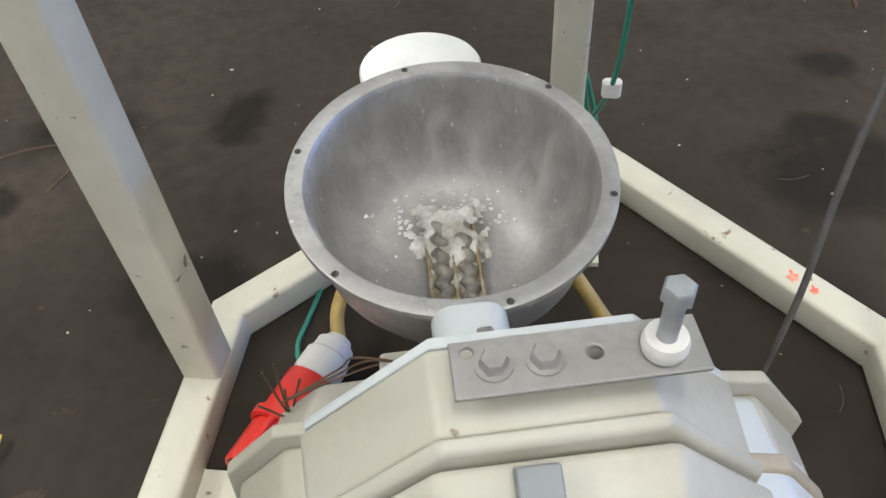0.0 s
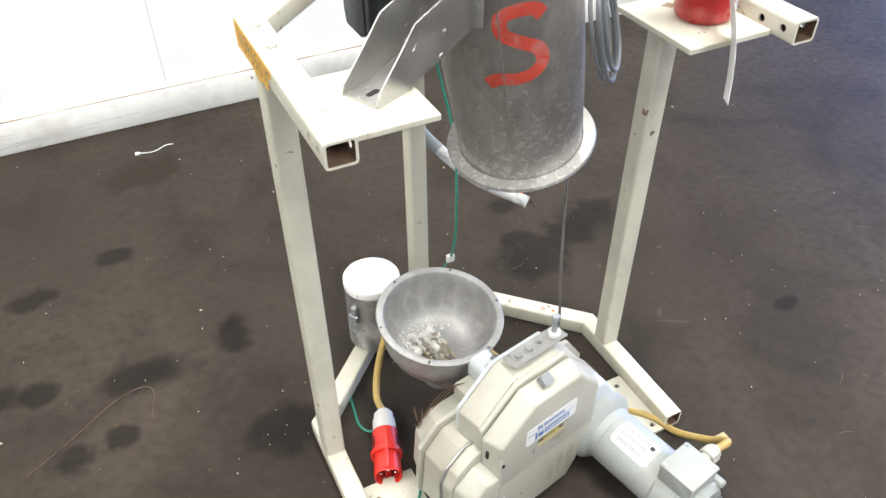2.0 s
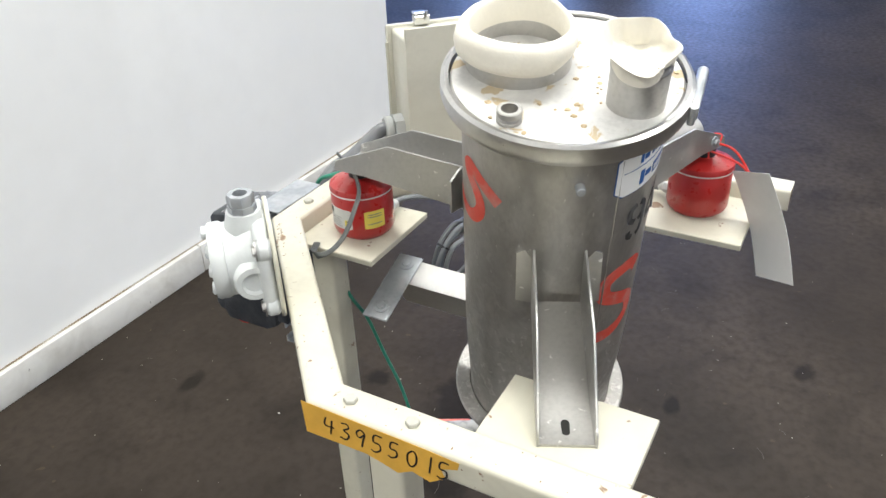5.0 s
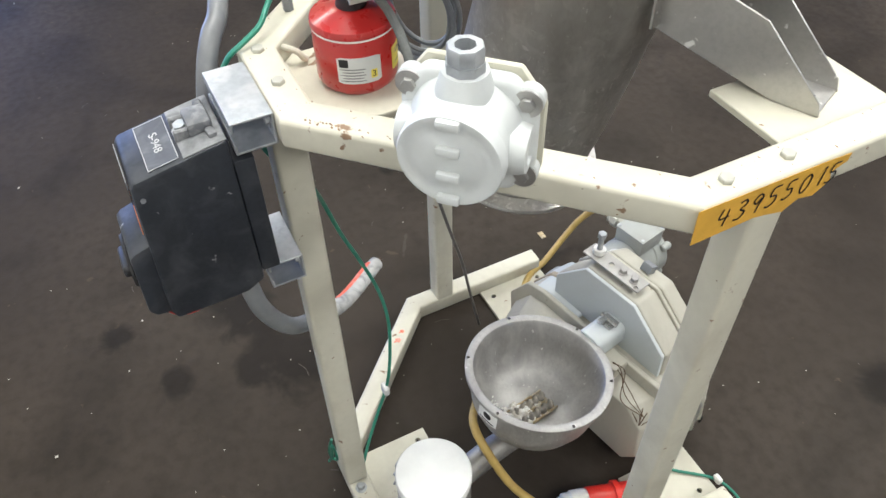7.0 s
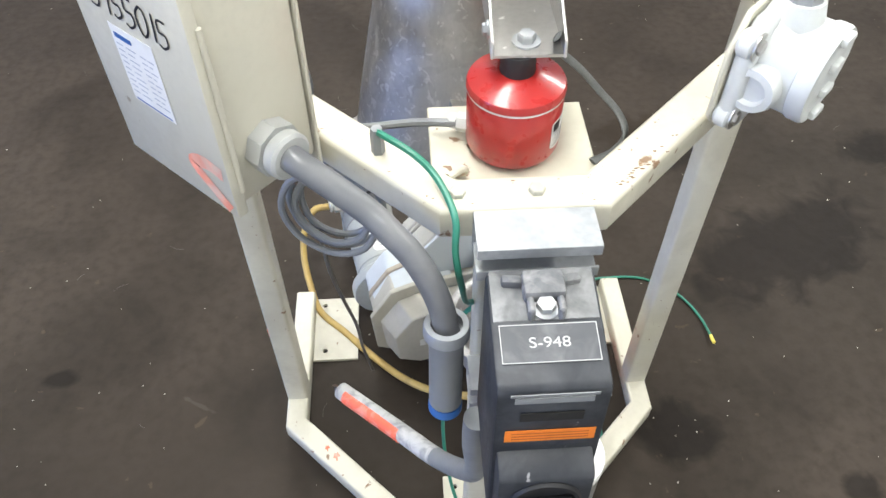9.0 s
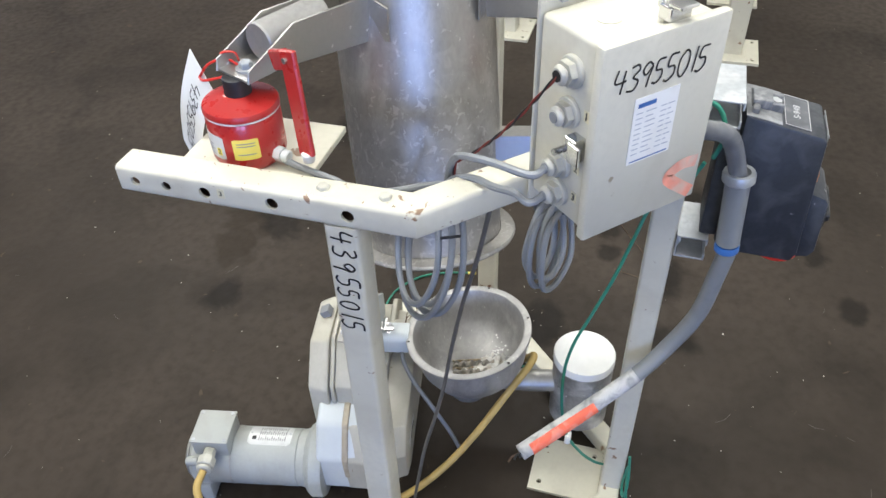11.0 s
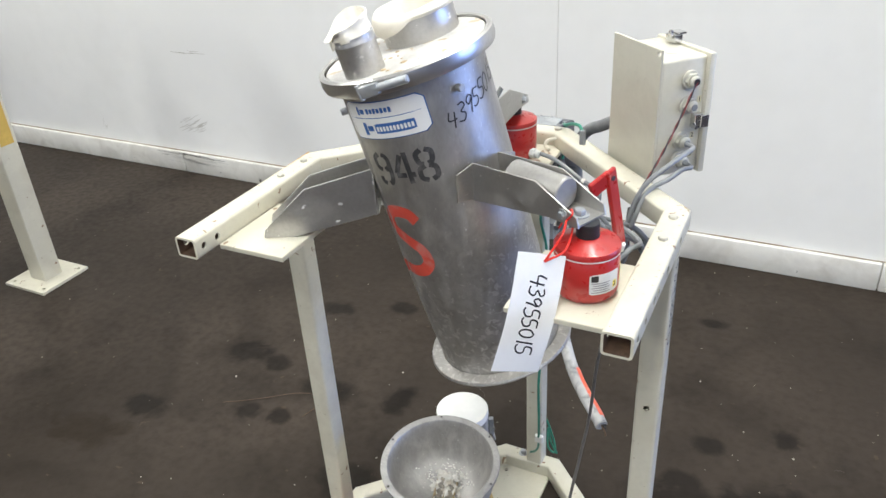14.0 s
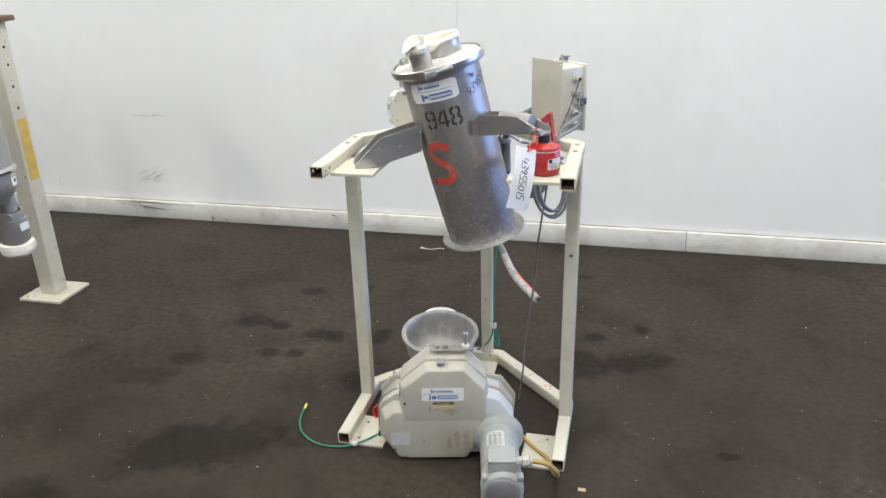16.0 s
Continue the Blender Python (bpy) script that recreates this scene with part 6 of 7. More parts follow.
npl = part("name_plate", moved(prism(rounded(0.086, 0.036, 0.001), 0.0003, 0.0012), TILT_M), material("grey_engraved_plate", (0.075, 0.08, 0.09), 0.5, vary=0.12, scale=20, bump=0.08, dirt=(0.22, 0.22, 0.23), dirt_amount=0.5, dirt_scale=40), ib, "engraved black plate reading S-948")
part("engraving", moved(letters("S-948", 0.014, 0.036), TILT_M @ Matrix.Translation((0, 0, 0.0009))), ENGRAVED, npl)
for x0, x1, y0, y1 in ((-0.043, 0.043, 0.0172, 0.018), (-0.043, 0.043, -0.018, -0.0172), (-0.043, -0.0422, -0.018, 0.018), (0.0422, 0.043, -0.018, 0.018)):
    part("plate_edge", moved(box(x0, x1, y0, y1, 0.0012, 0.0016), TILT_M), ENGRAVED, npl)
FR = Matrix(((-1, 0, 0, 0), (0, -0.05, 0.999, 0.1115), (0, 0.999, 0.05, 0.955), (0, 0, 0, 1)))
ol_ = part("warning_label", moved(box(-0.040, 0.042, -0.034, -0.016, 0.0003, 0.001), FR), ORANGE_LABEL, ib, "orange warning label")
for k in range(3):
    part("printed_bar", moved(box(-0.034, 0.036, -0.0305 + k * 0.0045, -0.0292 + k * 0.0045, 0.001, 0.0012), FR), material("dark_orange_print", (0.42, 0.10, 0.02), 0.5, bump=0) if k == 0 else bpy.data.materials["dark_orange_print"], ol_)
for y0, y1, w2 in ((0.028, 0.036, 0.034), (0.038, 0.041, 0.038), (0.0, 0.012, 0.028)):
    part("raised_text_bar", moved(box(-w2, w2, y0, y1, 0.0002, 0.0012), FR), GREY_CABLE if y0 > 0.02 else HOLE, ib)
hm = Matrix(((-1, 0, 0, 0), (0, -0.048, 0.9988, 0.139), (0, 0.9988, 0.048, 0.852), (0, 0, 0, 1)))
knob = part("rotary_handle", join(lathe([(0, 0), (0.034, 0), (0.035, 0.003), (0.033, 0.006), (0.029, 0.006), (0.027, 0.002), (0, 0.002)], 40, hm), moved(box(-0.027, 0.027, -0.008, 0.008, 0.001, 0.014, 0.005, 3), hm @ Matrix.Rotation(radians(8), 4, "Z"))), BLACK, iso, "black rotary handle")
part("side_screw", cyl(0.003, 0.050, 0.052, 10, Matrix(((0, 0, -1, 0), (1, 0, 0, 0.10), (0, 1, 0, 0.975), (0, 0, 0, 1)))), ZINC, iso)
part("red_base", lathe([(0, 0.760), (0.036, 0.760), (0.038, 0.764), (0.038, 0.778), (0, 0.778)], 32, pose(0, 0.094, 0)), RED_PLASTIC, iso, "red socket cap under the case")
lug = part("top_lug", join(box(-0.019, 0.019, 0.002, 0.030, 1.014, 1.031, 0.004, 2), box(-0.0165, -0.0105, 0.028, 0.046, 0.999, 1.026, 0.002, 1), box(0.0105, 0.0165, 0.028, 0.046, 0.999, 1.026, 0.002, 1), moved(box(0.017, 0.036, 0.006, 0.016, 1.015, 1.026, 0.003, 2), pose(0, 0, 0, 0, 0, -6)), moved(box(-0.034, -0.017, 0.006, 0.016, 1.015, 1.024, 0.003, 2), pose(0, 0, 0, 0, 0, 8))), material("dusty_dark_casting", (0.13, 0.135, 0.145), 0.6, vary=0.2, scale=40, fine=140, bump=0.3, dirt=(0.34, 0.34, 0.34), dirt_amount=0.7, dirt_scale=60), iso, "dusty cast lug with a hex bolt")
part("dusty_shoulder", prism([(-0.0048, 1.0206), (0.022, 1.0164), (0.045, 1.0118), (0.045, 1.0108), (0.022, 1.0153), (-0.0048, 1.0196)], -0.047, 0.047, 0.0, 1, iso_m), material("chalky_dust_film", (0.24, 0.245, 0.25), 0.75, vary=0.25, scale=30, fine=150, bump=0.2, dirt=(0.06, 0.063, 0.068), dirt_amount=0.9, dirt_scale=28), ib, "dusty scuffed shoulder")
part("bolt", join(cyl(0.0085, 0.0, 0.008, 6, frame_to((0, 0.034, 1.0165), (0, 0.1913, 0.9815))), cyl(0.0125, -0.002, 0.0, 18, frame_to((0, 0.034, 1.0165), (0, 0.1913, 0.9815)))), ZINC, lug)


def strut(name, x0, x1, y0, y1, z0, z1, label):
    t, lip = 0.0028, 0.013
    prof = [(y1, z1 - lip), (y1, z1), (y0, z1), (y0, z0), (y1, z0), (y1, z0 + lip), (y1 - t, z0 + lip), (y1 - t, z0 + t), (y0 + t, z0 + t), (y0 + t, z1 - t), (y1 - t, z1 - t), (y1 - t, z1 - lip)]
    bm = prism(prof, x0, x1, 0.0006, 1, Matrix(((0, 0, 1, 0), (1, 0, 0, 0), (0, 1, 0, 0), (0, 0, 0, 1))))
    ob = tagged(part(name, bm, ZINC), label, "bracket")
    for bx2 in (x0 + 0.02, x1 - 0.02):
        bolt((bx2, y0 + t, (z0 + z1) / 2), (0, 1, 0), 0.0065, 0.005, 0.010, parent=ob)
    return ob


strut("strut_channel", -0.064, 0.050, 0.4395, 0.489, 0.995, 1.0375, "galvanised strut channel bolted to the rear rail")
strut("strut_channel", -0.046, 0.050, 0.4375, 0.485, 0.748, 0.791, "galvanised strut channel bolted to the rear post")
stem = thing("drop_conduit", "grey conduit stub hanging under the isolator, its end smeared with paint", "conduit")
dc = [(0.046, 0.520, 0.79), (0.046, 0.512, 0.72), (0.040, 0.500, 0.62), (0.052, 0.464, 0.540), (0.088, 0.418, 0.488), (0.147, 0.340, 0.432), (0.243, 0.239, 0.391)]
path = smooth_path(dc, 8)
part("hose", sweep(path[:33], 0.0145, 18, smooth=False), GREY_CABLE, stem)
part("painted_end", sweep(path[32:], 0.0149, 18, smooth=False), WHITE_RUST, stem, "hose end smeared with chalky paint")
part("coral_band", sweep([p + Vector((0.0014, 0.0026, 0.0008)) for p in path[39:48]], 0.0140, 18, smooth=False), CORAL, stem, "smear of coral marking paint")
for k in range(3):
    part("wire_strand", sweep([path[-1], path[-1] + Vector((0.01, -0.012 + 0.006 * k, -0.002 + 0.004 * k)), path[-1] + Vector((0.016 - 0.004 * k, -0.018 + 0.010 * k, -0.012 + 0.005 * k))], 0.002, 6, 4), BLACK if k else COPPER, stem)

# ---------------------------------------------------------------- explosion-proof junction box on the left rear rail
jn = Vector((-0.7071, 0.7071, 0))
jx = Vector((-0.7071, -0.7071, 0))
jo = Vector((-0.226, 0.27, 1.104)) + jn * 0.0235
jm = Matrix(((jx.x, 0, jn.x, jo.x), (jx.y, 0, jn.y, jo.y), (0, 1, 0, jo.z), (0, 0, 0, 1)))
jbox = thing("junction_box", "light grey cast junction box with round screw lid", "junction box", m=jm @ Matrix.Diagonal((0.89, 0.89, 0.89, 1)))
octo = [(0.078, 0.03), (0.078, -0.055), (0.05, -0.085), (-0.05, -0.085), (-0.078, -0.055), (-0.078, 0.03), (-0.05, 0.068), (0.05, 0.068)]
part("back_plate", prism(octo, 0.0, 0.007, 0.002, 1, None, holes=[(x, y, 0.004) for x in (-0.06, 0.06) for y in (-0.05, 0.03)]), CREAM, jbox)
part("shoulder", prism([(x * 0.95, y * 0.95) for x, y in octo], 0.0072, 0.030, 0.010, 3), GREY_PAINT, jbox)
part("body", lathe([(0.062, 0.008), (0.066, 0.016), (0.060, 0.042), (0.054, 0.052), (0.054, 0.070), (0, 0.070)], 48), GREY_PAINT, jbox)
lid = part("screw_lid", lathe([(0, 0.0705), (0.0545, 0.0705), (0.0565, 0.074), (0.0565, 0.087), (0.0545, 0.091), (0.049, 0.0915), (0.047, 0.0905), (0.036, 0.0905), (0.034, 0.0915), (0, 0.0915)], 64), GREY_PAINT, jbox)
for dy in (0.048, 0.016, -0.016, -0.046):
    part("lid_rib", box(-0.0125, 0.0125, dy - 0.0055, dy + 0.0055, 0.090, 0.0985, 0.003, 2), GREY_PAINT, lid)
part("top_hub", join(lathe([(0.030, -0.052), (0.030, -0.01), (0.027, 0.0), (0.024, 0.012), (0, 0.012)], 32, frame_to((0, 0.062, 0.036), (0, 1, 0), (1, 0, 0)))), GREY_PAINT, jbox)
part("hub_nut", join(lathe([(0.0125, 0.012), (0.0205, 0.012), (0.0205, 0.022), (0.0125, 0.022), (0.0125, 0.012)], 8, frame_to((0, 0.062, 0.036), (0, 1, 0), (1, 0, 0))), lathe([(0.011, 0.022), (0.0185, 0.022), (0.0195, 0.025), (0.0195, 0.036), (0.018, 0.039), (0.011, 0.039), (0.010, 0.022), (0.011, 0.022)], 8, frame_to((0, 0.062, 0.036), (0, 1, 0), (1, 0, 0)))), ZINC, jbox)
for s in (-1, 1):
    h = frame_to((s * 0.05, -0.008, 0.036), (s, 0, 0))
    part("side_hub", lathe([(0.030, -0.02), (0.029, 0.012), (0.026, 0.020), (0.018, 0.021), (0.016, 0.014), (0.0, 0.013)], 32, h), GREY_PAINT, jbox)
for x in (-0.062, 0.062):
    for y in (0.040, -0.052):
        part("mounting_lug", join(cyl(0.0162, 0.0072, 0.027, 20, pose(x, y, 0), 0.004)), GREY_PAINT, jbox)
        bolt((x, y, 0.0273), (0, 0, 1), 0.0085, 0.006, 0.0155, mat=STEEL, parent=jbox)

# ---------------------------------------------------------------- tag and red lever at the right load cell
TL, TR, BR, BL = Vector((0.223, -0.247, 1.117)), Vector((0.274, -0.190, 1.087)), Vector((0.273, -0.270, 0.930)), Vector((0.200, -0.310, 0.953))
tag_n = (TR - TL).cross(BL - TL).normalized()
tx = ((TR - TL) + (BR - BL)).normalized()
tx = (tx - tag_n * tx.dot(tag_n)).normalized()
ty = tag_n.cross(tx)
tc = (TL + TR + BR + BL) / 4
if ty.z < 0:
    ty, tag_n = -ty, -tag_n
tm = Matrix(((tx.x, ty.x, tag_n.x, tc.x), (tx.y, ty.y, tag_n.y, tc.y), (tx.z, ty.z, tag_n.z, tc.z), (0, 0, 0, 1)))
tag = thing("card_tag", "white card tag with pen figures hung on a red tie", "tag", m=tm)
tb_ = bmesh.new()
rows_ = []
for i in range(13):
    y = -0.090 + 0.180 * i / 12
    bend_ = 0.010 * math.sin((i / 12) * math.pi) + (0.006 * (1 - i / 12) ** 2)
    rows_.append([tb_.verts.new((x, y, bend_ + z)) for x in (-0.041, 0.041) for z in (-0.0003, 0.0003)])
for a_, b_ in zip(rows_, rows_[1:]):
    tb_.faces.new((a_[1], a_[3], b_[3], b_[1]))
    tb_.faces.new((a_[0], b_[0], b_[2], a_[2]))
    tb_.faces.new((a_[0], a_[1], b_[1], b_[0]))
    tb_.faces.new((a_[2], b_[2], b_[3], a_[3]))
tb_.faces.new((rows_[0][0], rows_[0][2], rows_[0][3], rows_[0][1]))
tb_.faces.new((rows_[-1][0], rows_[-1][1], rows_[-1][3], rows_[-1][2]))
card = part("card", tb_, PAPER, tag)
num = moved(pen_number("43955015", 0.028, 0.0158, 0.0027, slant=0.1, seed=13), Matrix.Rotation(radians(-90), 4, "Z"))
for v in num.verts:
    i = (v.co.y + 0.090) / 0.180
    v.co.z = 0.010 * math.sin(i * math.pi) + 0.006 * (1 - i) ** 2 + 0.0007
part("pen_number", num, INK, card)
th = tm @ Vector((0.004, 0.080, 0.004))
aend = mr @ Vector((0.02, 0.008, 0.034))
part("red_tie", join(sweep([th, th + Vector((0.015, 0.03, 0.03)), aend, aend + Vector((0.004, 0.02, -0.012)), th + Vector((0.022, 0.026, 0.010)), th], 0.0018, 8), sweep([aend, aend + Vector((0.008, 0.0, 0.012)), aend + Vector((0.0, 0.015, 0.01)), aend + Vector((-0.015, 0.01, -0.02))], 0.0016, 6)), RED_PLASTIC, tag, "red plastic tie", placed=True)

E1, E2 = Vector((0.303, -0.061, 1.163)), Vector((0.322, -0.046, 1.040))
lever = thing("red_stop_bracket", "red painted angle bracket hooked over a steel support arm", "bracket")


def flat_bar(p, q, w, t, wide):
    d = (q - p).normalized()
    wv = (Vector(wide) - d * Vector(wide).dot(d)).normalized()
    n_ = d.cross(wv)
    m = Matrix(((d.x, wv.x, n_.x, p.x), (d.y, wv.y, n_.y, p.y), (d.z, wv.z, n_.z, p.z), (0, 0, 0, 1)))
    return moved(box(-0.004, (q - p).length, -w / 2, w / 2, -t / 2, t / 2, 0.002, 1), m)


part("lever", join(flat_bar(Vector((0.285, -0.091, 1.150)), E1, 0.026, 0.008, (0, 0, 1)), flat_bar(E1 + Vector((0, 0, 0.008)), E2, 0.024, 0.008, (0.3, 1, 0))), RED, lever)
part("rivet", cyl(0.004, -0.006, 0.008, 12, frame_to(E1, (1, -0.6, 0))), POLISHED, lever)
part("foot_pad", cyl(0.008, -0.010, 0.006, 16, frame_to(E2, (0.2, 0, 1)), 0.002), WHITE_PLASTIC, lever)

# ---------------------------------------------------------------- background: second feeder stand
fs = thing("feeder_stand", "cream four-post feeder stand with square foot plates standing on the floor", "machine stand", group="feeder stands in the background")
for sx, sy in ((-2.305, -0.356), (-2.92, -0.356), (-2.308, 0.648), (-2.92, 0.648)):
    part("post", square_tube((sx, sy, 0.012), (sx, sy, 1.36), 0.09, up=(0, 1, 0)), CREAM, fs)
    part("foot_plate", prism([(sx - 0.117, sy - 0.117), (sx + 0.117, sy - 0.117), (sx + 0.117, sy + 0.117), (sx - 0.117, sy + 0.117)], 0.001, 0.013, 0, 1, None, holes=[(sx + a * 0.09, sy + b * 0.09, 0.008) for a in (-1, 1) for b in (-1, 1)]), CREAM, fs)
    part("rubber_pad", box(sx - 0.075, sx + 0.075, sy - 0.075, sy + 0.075, 1.361, 1.385, 0.003, 1), BROWN_PAD, fs)
for a, b in (((-2.305, -0.356), (-2.308, 0.648)), ((-2.92, -0.356), (-2.92, 0.648)), ((-2.92, -0.356), (-2.305, -0.356)), ((-2.92, 0.648), (-2.308, 0.648))):
    part("top_rail", square_tube((*a, 1.43), (*b, 1.43), 0.09), CREAM, fs)
part("paint_mark", box(-2.2628, -2.2622, 0.618, 0.678, 0.62, 0.92), YELLOW_PAINT, fs, "streak of faded yellow paint")
# undrilled bolt holes, flat discs with the holes' shade as their colour
for zz in (0.97, 1.07, 1.17, 1.25):
    part("bolt_hole_shade", cyl(0.007, 0, 0.0008, 12, frame_to((-2.2629, 0.648, zz), (1, 0, 0))), HOLE, fs)


def rear_feeder(x, y, z, rz, label):
    f = thing("hanging_feeder", label, "feeder", group="feeders hanging in the background stands", m=pose(x, y, z, 0, 0, rz) @ Matrix.Diagonal((0.82, 0.82, 0.82, 1)))
    part("hopper", lathe([(0.13, 0.30), (0.135, 0.30), (0.135, 1.0), (0.13, 1.0), (0.13, 0.30)], 48), STEEL, f)
    part("clamp_ring", lathe([(0.134, 0.285), (0.150, 0.287), (0.152, 0.30), (0.134, 0.315), (0.134, 0.285)], 48), POLISHED, f)
    part("bowl", lathe([(0.138, 0.285), (0.135, 0.22), (0.115, 0.165), (0.075, 0.13), (0, 0.12)], 48), DARK_STEEL, f)
    wl_ = part("label", on_cylinder(patch(0.05, 0.06, 0.0006, 6, 0.001), 0.1372, 0.35, 0.245), LABEL, f, "white warning label")
    part("pictogram", on_cylinder(join(moved(patch(0.022, 0.018, 0.0003, 4, 0.006), pose(0, -0.004, 0)), moved(patch(0.036, 0.005, 0.0003, 4, 0.0005), pose(0, 0.019, 0))), 0.1379, 0.35, 0.245), INK, wl_)
    part("outlet", sweep([(0.01, 0.02, 0.16), (0.01, 0.08, 0.13), (0.01, 0.085, 0.06)], 0.045, 20), DARK_STEEL, f)
    c = part("sample_can", lathe([(0.055, 0.06), (0.068, 0.06), (0.068, 0.02), (0.072, 0.018), (0.072, -0.10), (0.062, -0.125), (0, -0.125)], 40, pose(0.01, 0.085, 0)), DARK_STEEL, f)
    part("label", moved(box(-0.03, 0.03, -0.02, 0.02, 0, 0.001), frame_to((0.083, 0.085, -0.02), (1, 0, 0))), LABEL, c)
    bag = lathe([(0.066, -0.105), (0.082, -0.115), (0.086, -0.14), (0.076, -0.165), (0.05, -0.18), (0, -0.175)], 40, pose(0.01, 0.085, 0))
    for v in bag.verts:
        v.co += noise.noise_vector(v.co * 14) * 0.012
    part("bag", bag, SOCK, c, "white cloth bag")
    part("wire_clamp", sweep([(-0.04, 0.02, 0.02), (-0.05, 0.01, 0.05), (-0.01, 0.01, 0.07), (0.07, 0.02, 0.06), (0.08, 0.03, 0.03)], 0.004, 8), ZINC, f)
    # gearbox in a darker, browner cream than the stand
    g = part("gearbox", drafted([(-0.15, -0.05), (0.06, -0.05), (0.10, 0.02), (0.10, 0.14), (0.04, 0.21), (-0.09, 0.21), (-0.15, 0.14)], -0.07, 0.07, 0.01, 0.012, Matrix(((0, 0, 1, 0.02), (0.78, 0, 0, -0.175), (0, 0.8, 0, 0.13), (0, 0, 0, 1)))), material("brownish_cream_paint", (0.33, 0.305, 0.24), 0.4, vary=0.1, scale=6, bump=0.08, dirt=(0.2, 0.17, 0.12), dirt_amount=0.4, dirt_scale=8), f)
    part("label", moved(box(-0.05, 0.05, -0.016, 0.016, 0, 0.001), frame_to((0.0905, -0.19, 0.195), (1, 0, 0))), YELLOW_LABEL, g)
    part("support_arm", join(box(-0.34, -0.125, -0.03, 0.03, 0.70, 0.76, 0.003, 1), box(-0.37, -0.28, -0.05, 0.05, 0.70, 0.7765, 0.003, 1)), CREAM, f)
    return f


rear_feeder(-1.985, 0.085, 0.60, 0, "grey steel feeder with cloth bag hanging in a cream stand")
st2 = thing("feeder_stand", "cream feeder stand further off with square foot plates", "machine stand", group="feeder stands in the background")
for sx, sy in ((-3.718, -0.364), (-4.594, -0.85), (-4.011, 0.155), (-4.887, -0.331)):
    turned = pose(sx, sy, 0, 0, 0, 29.5)
    part("post", moved(square_tube((0, 0, 0.012), (0, 0, 1.9), 0.09, up=(0, 1, 0)), turned), CREAM, st2)
    part("foot_plate", prism([(-0.117, -0.117), (0.117, -0.117), (0.117, 0.117), (-0.117, 0.117)], 0.001, 0.013, 0, 1, turned, holes=[(a * 0.09, b * 0.09, 0.008) for a in (-1, 1) for b in (-1, 1)]), CREAM, st2)

# ---------------------------------------------------------------- litter on the floor
zt_ = thing("zip_tie", "cut white cable tie lying on the floor", "cable tie", (-0.57, 1.559, 0))
part("strap", sweep([(0, 0, 0.004), (0.05, -0.01, 0.003), (0.10, 0.012, 0.004), (0.125, 0.010, 0.003)], 0.0022, 6), WHITE_PLASTIC, zt_)
part("head", box(-0.012, 0.006, -0.006, 0.006, 0.0005, 0.008, 0.001, 1), WHITE_PLASTIC, zt_)
rnd = random.Random(21)
bm = bmesh.new()
spots_ = [(0.639, -0.25), (-0.63, -0.439), (0.38, 0.984), (0.538, 0.794), (-0.43, 0.27), (-0.37, 0.27)]
for k in range(380):
    if k < len(spots_):
        x, y = spots_[k]
    else:
        x, y = rnd.gauss(0, 1.3), rnd.gauss(0.1, 1.1)
    if y > 1.72 or (abs(abs(x) - 0.38) < 0.03 and y < 0.12):
        continue
    s = rnd.uniform(0.0008, 0.0020) * (1.8 if rnd.random() < 0.06 or k < len(spots_) else 1)
    blob = bmesh.new()
    bmesh.ops.create_cube(blob, size=s)
    for v in blob.verts:
        v.co = Vector((v.co.x * rnd.uniform(0.6, 2.6), v.co.y * rnd.uniform(0.6, 1.8), v.co.z * 0.4))
    moved(blob, pose(x, y, s * 0.2 + 0.0003, 0, 0, rnd.uniform(0, 180)))
    bm = join(bm, blob)
tagged(part("floor_crumbs", bm, material("dull_crumbs", (0.45, 0.425, 0.37), 0.9, vary=0.3, scale=40, bump=0)), "pale crumbs and chips scattered over the floor", "crumbs", "", "stuff")
tube_path("rusty_wire", [(-1.03, 0.29, 0.002), (-0.965, 0.326, 0.003), (-0.90, 0.366, 0.005), (-0.822, 0.414, 0.010), (-0.75, 0.436, 0.008), (-0.723, 0.410, 0.004), (-0.742, 0.332, 0.002)], 0.0009, COPPER, None, "thin rusty wire curled on the floor", "wire", segs=6)
chip = tagged(part("paper_scrap", box(0.455, 0.48, -0.34, -0.325, 0.0005, 0.002), CAKE), "small brown scrap on the floor beside the motor", "scrap")


# ---------------------------------------------------------------- scuffs on wall and kerb
SCUFF = material("grey_scuff", (0.60, 0.59, 0.56), 0.7, vary=0.3, scale=60, bump=0.1)
DARK_SCUFF = material("dark_scuff", (0.26, 0.25, 0.235), 0.7, vary=0.4, scale=50, bump=0.1)
rnd = random.Random(8)


def scuff(x, z, y, n, w, h, mat, label, tilt):
    paths = []
    for _ in range(n):
        x0, z0, k = rnd.gauss(0, w / 3), rnd.gauss(0, h / 3), rnd.uniform(0.25, 0.6) * w
        paths.append([(x0 - k / 2, z0 - k * tilt / 2), (x0, z0 + rnd.uniform(-0.003, 0.003)), (x0 + k / 2, z0 + k * tilt / 2)])
    structure(part("scuff_mark", moved(strokes(paths, 0.0022, 0.0005), Matrix(((1, 0, 0, x), (0, 0, -1, y), (0, 1, 0, z), (0, 0, 0, 1)))), mat), label)


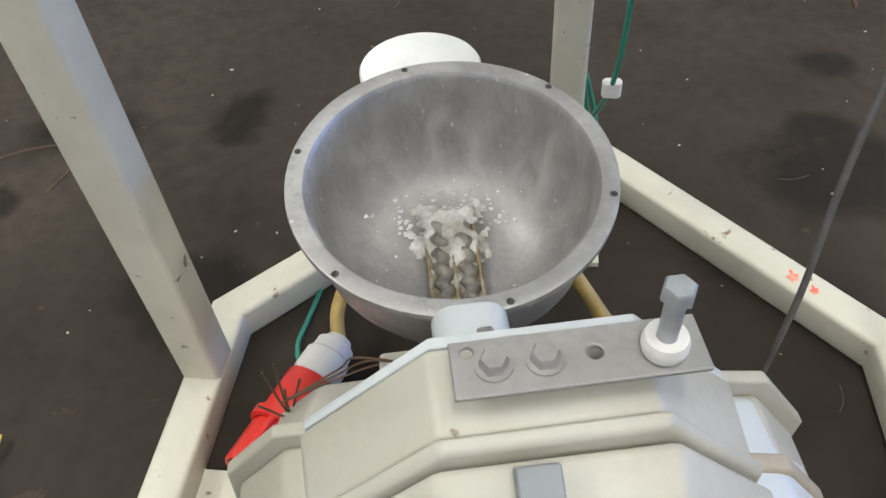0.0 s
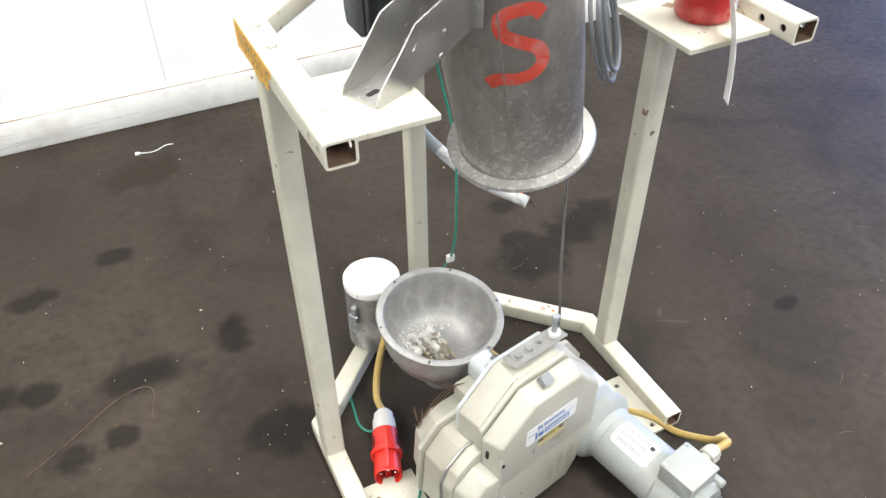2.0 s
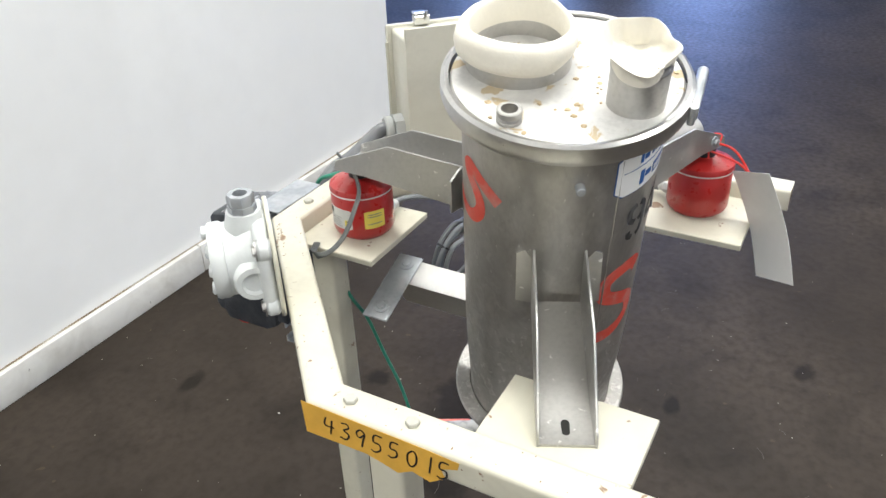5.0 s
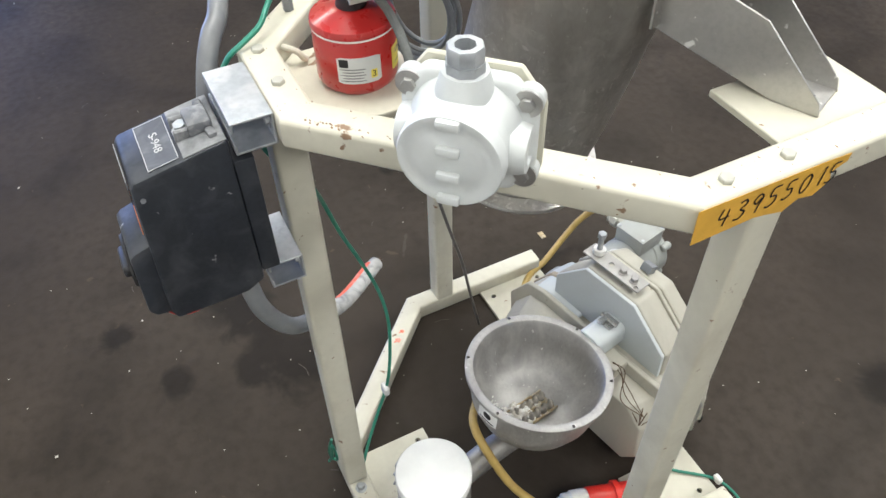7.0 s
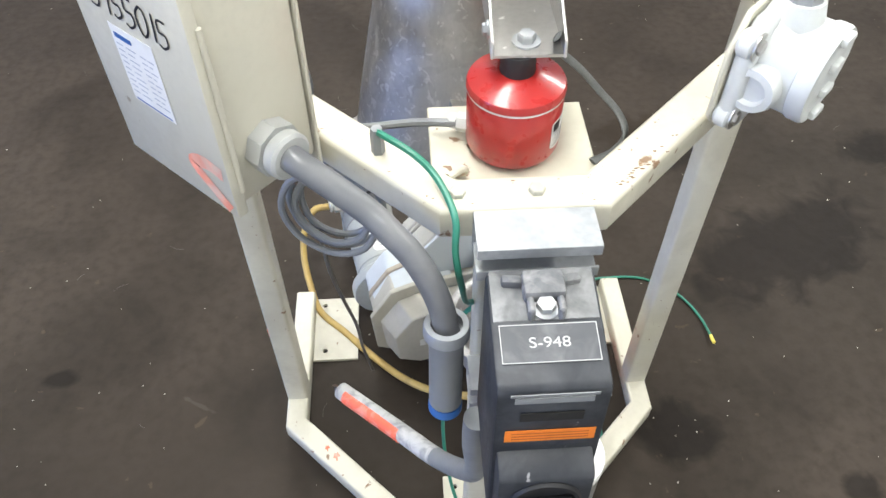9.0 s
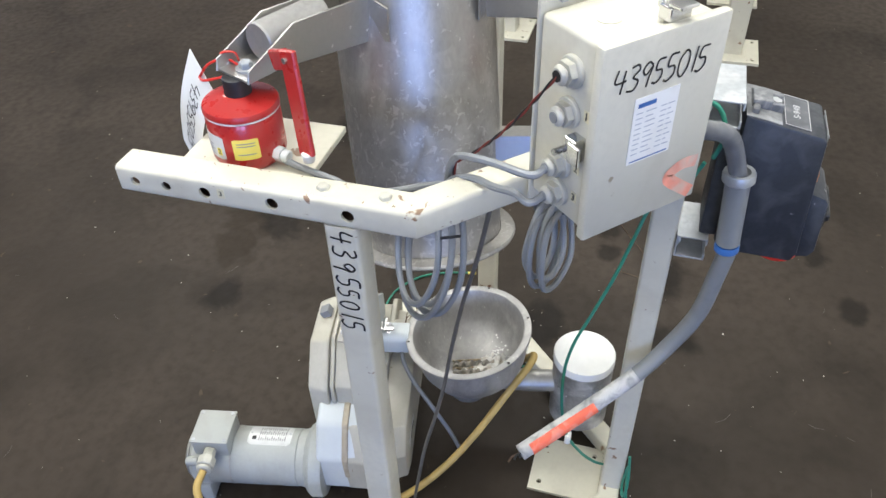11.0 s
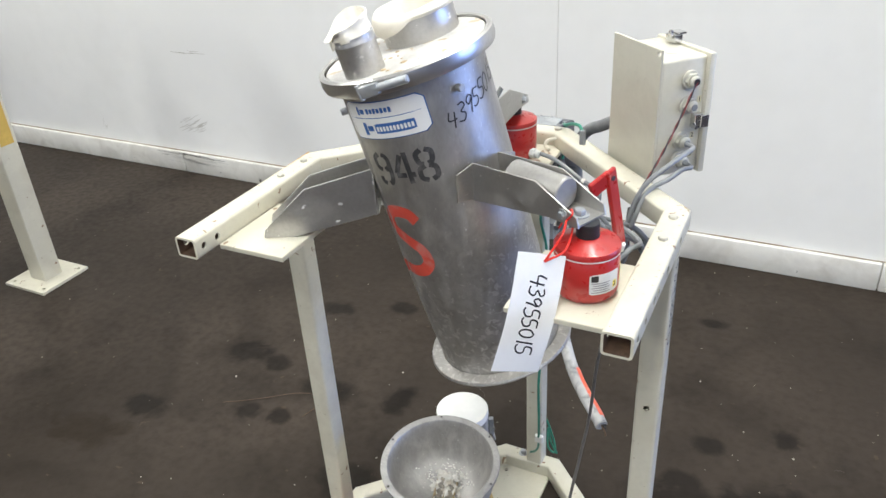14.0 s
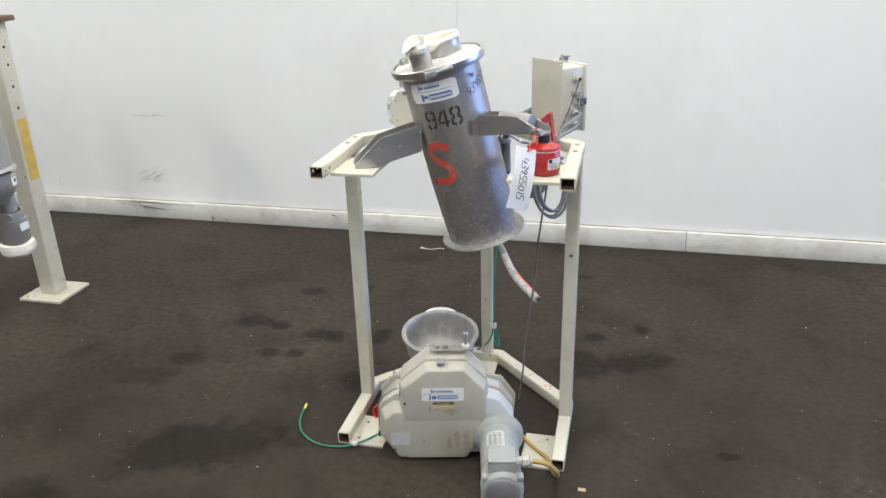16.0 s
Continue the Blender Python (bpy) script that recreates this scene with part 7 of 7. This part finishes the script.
scuff(-2.42, 0.27, 1.79, 26, 0.14, 0.07, SCUFF, "grey rub marks on the white wall", 0.45)
scuff(-2.39, 0.675, 1.79, 5, 0.17, 0.012, SCUFF, "faint grey line rubbed on the white wall", -0.01)
scuff(-2.45, 0.075, 1.765, 26, 0.24, 0.03, SCUFF, "grey rubbed patch on the white kerb", -0.03)
scuff(-2.45, 0.105, 1.765, 12, 0.26, 0.010, DARK_SCUFF, "black rub marks along the kerb's top", -0.03)
scuff(-2.66, 0.088, 1.765, 3, 0.06, 0.004, DARK_SCUFF, "short black mark on the white kerb", 0.0)
scuff(-3.12, 0.21, 1.79, 4, 0.02, 0.05, SCUFF, "small grey mark on the white wall", 2.5)
scuff(1.02, 0.05, 1.765, 18, 0.16, 0.06, SCUFF, "grey rub marks on the white kerb", 0.2)
scuff(-0.9, 0.04, 1.765, 14, 0.5, 0.04, SCUFF, "grey rub marks on the white kerb", 0.02)

# ---------------------------------------------------------------- paint chips on the stand, scratches on the floor
rnd = random.Random(31)
CHIP = material("bare_rusty_chip", (0.24, 0.145, 0.08), 0.8, vary=0.35, scale=80, bump=0.2)


def chips(parent, spots, mat):
    out = bmesh.new()
    for c, n_, size, stretch in spots:
        m = frame_to(Vector(c) + Vector(n_) * 0.0003, n_)
        k = rnd.randint(5, 8)
        a0 = rnd.uniform(0, 6)
        vs = [out.verts.new(m @ Vector((size * stretch * rnd.uniform(0.5, 1.1) * math.cos(a0 + 6.283 * i / k), size * rnd.uniform(0.5, 1.1) * math.sin(a0 + 6.283 * i / k), 0))) for i in range(k)]
        out.faces.new(vs)
    tagged(part("chipped_paint", out, mat, parent, "chips in the paint"), kind="stuff")


spots = []
for (ax, ay), (bx_, by_), n in (((-0.38, -0.28), (-0.38, 0.115), 34), ((-0.38, 0.115), (-0.072, 0.4165), 40), ((-0.072, 0.4165), (0.072, 0.4165), 12), ((0.072, 0.4165), (0.38, 0.115), 30), ((0.38, 0.115), (0.38, -0.28), 34)):
    d = Vector((bx_ - ax, by_ - ay, 0))
    out_n = Vector((-d.y, d.x, 0)).normalized()
    for _ in range(n):
        t, e = rnd.random(), rnd.choice((-1, 1))
        p = Vector((ax, ay, 0)) + d * t
        if rnd.random() < 0.65:
            spots.append((p + out_n * e * (W / 2 - 0.0065 - abs(rnd.gauss(0, 0.003))) + Vector((0, 0, TOP)), (0, 0, 1), rnd.uniform(0.0004, 0.0013), rnd.uniform(1, 2.5)))
        else:
            spots.append((p + out_n * e * W / 2 + Vector((0, 0, TOP - rnd.choice((0.007, 0.007, RH - 0.008, rnd.uniform(0.008, RH - 0.008))))), out_n * e, rnd.uniform(0.0004, 0.0013), rnd.uniform(1, 2.5)))
for _ in range(26):
    tt_ = rnd.gauss(0, 0.02)
    spots.append((Vector((-0.108 - 0.7 * tt_ - 0.010 + rnd.gauss(0, 0.004), 0.381 - 0.7 * tt_ + 0.010 + rnd.gauss(0, 0.004), TOP)), (0, 0, 1), rnd.uniform(0.0005, 0.0016), 2.0))
for px, py in ((-0.38, 0.0255), (0.38, 0.0255), (0.02, 0.4145)):
    for _ in range(34):
        n_ = Vector(rnd.choice(((1, 0, 0), (-1, 0, 0), (0, 1, 0), (0, -1, 0))))
        sd = Vector((n_.y, n_.x, 0))
        spots.append((Vector((px, py, rnd.uniform(0.06, 0.98))) + n_ * (W / 2) + sd * rnd.choice((-1, 1)) * rnd.uniform(0.005, 0.0155), n_, rnd.uniform(0.0004, 0.0012), rnd.uniform(1, 2)))
spots = [q for q in spots if abs(q[0].x) > 0.36 or q[0].y > 0.1]
chips(stand, spots, CHIP)
paths = []
for _ in range(46):
    x, y, a, ln = rnd.uniform(-1.8, 1.8), rnd.uniform(-1.5, 1.6), rnd.uniform(0, 3.14), rnd.uniform(0.015, 0.05)
    paths.append([(x, y), (x + ln * 0.5 * math.cos(a), y + ln * 0.5 * math.sin(a)), (x + ln * math.cos(a + 0.2), y + ln * math.sin(a + 0.2))])
tagged(part("floor_scratches", strokes(paths, 0.0011, 0.0007), material("pale_scratch", (0.095, 0.083, 0.072), 0.8, vary=0.3, scale=40, bump=0)), "thin pale scratches on the dark concrete floor", "scratch", "", "stuff")
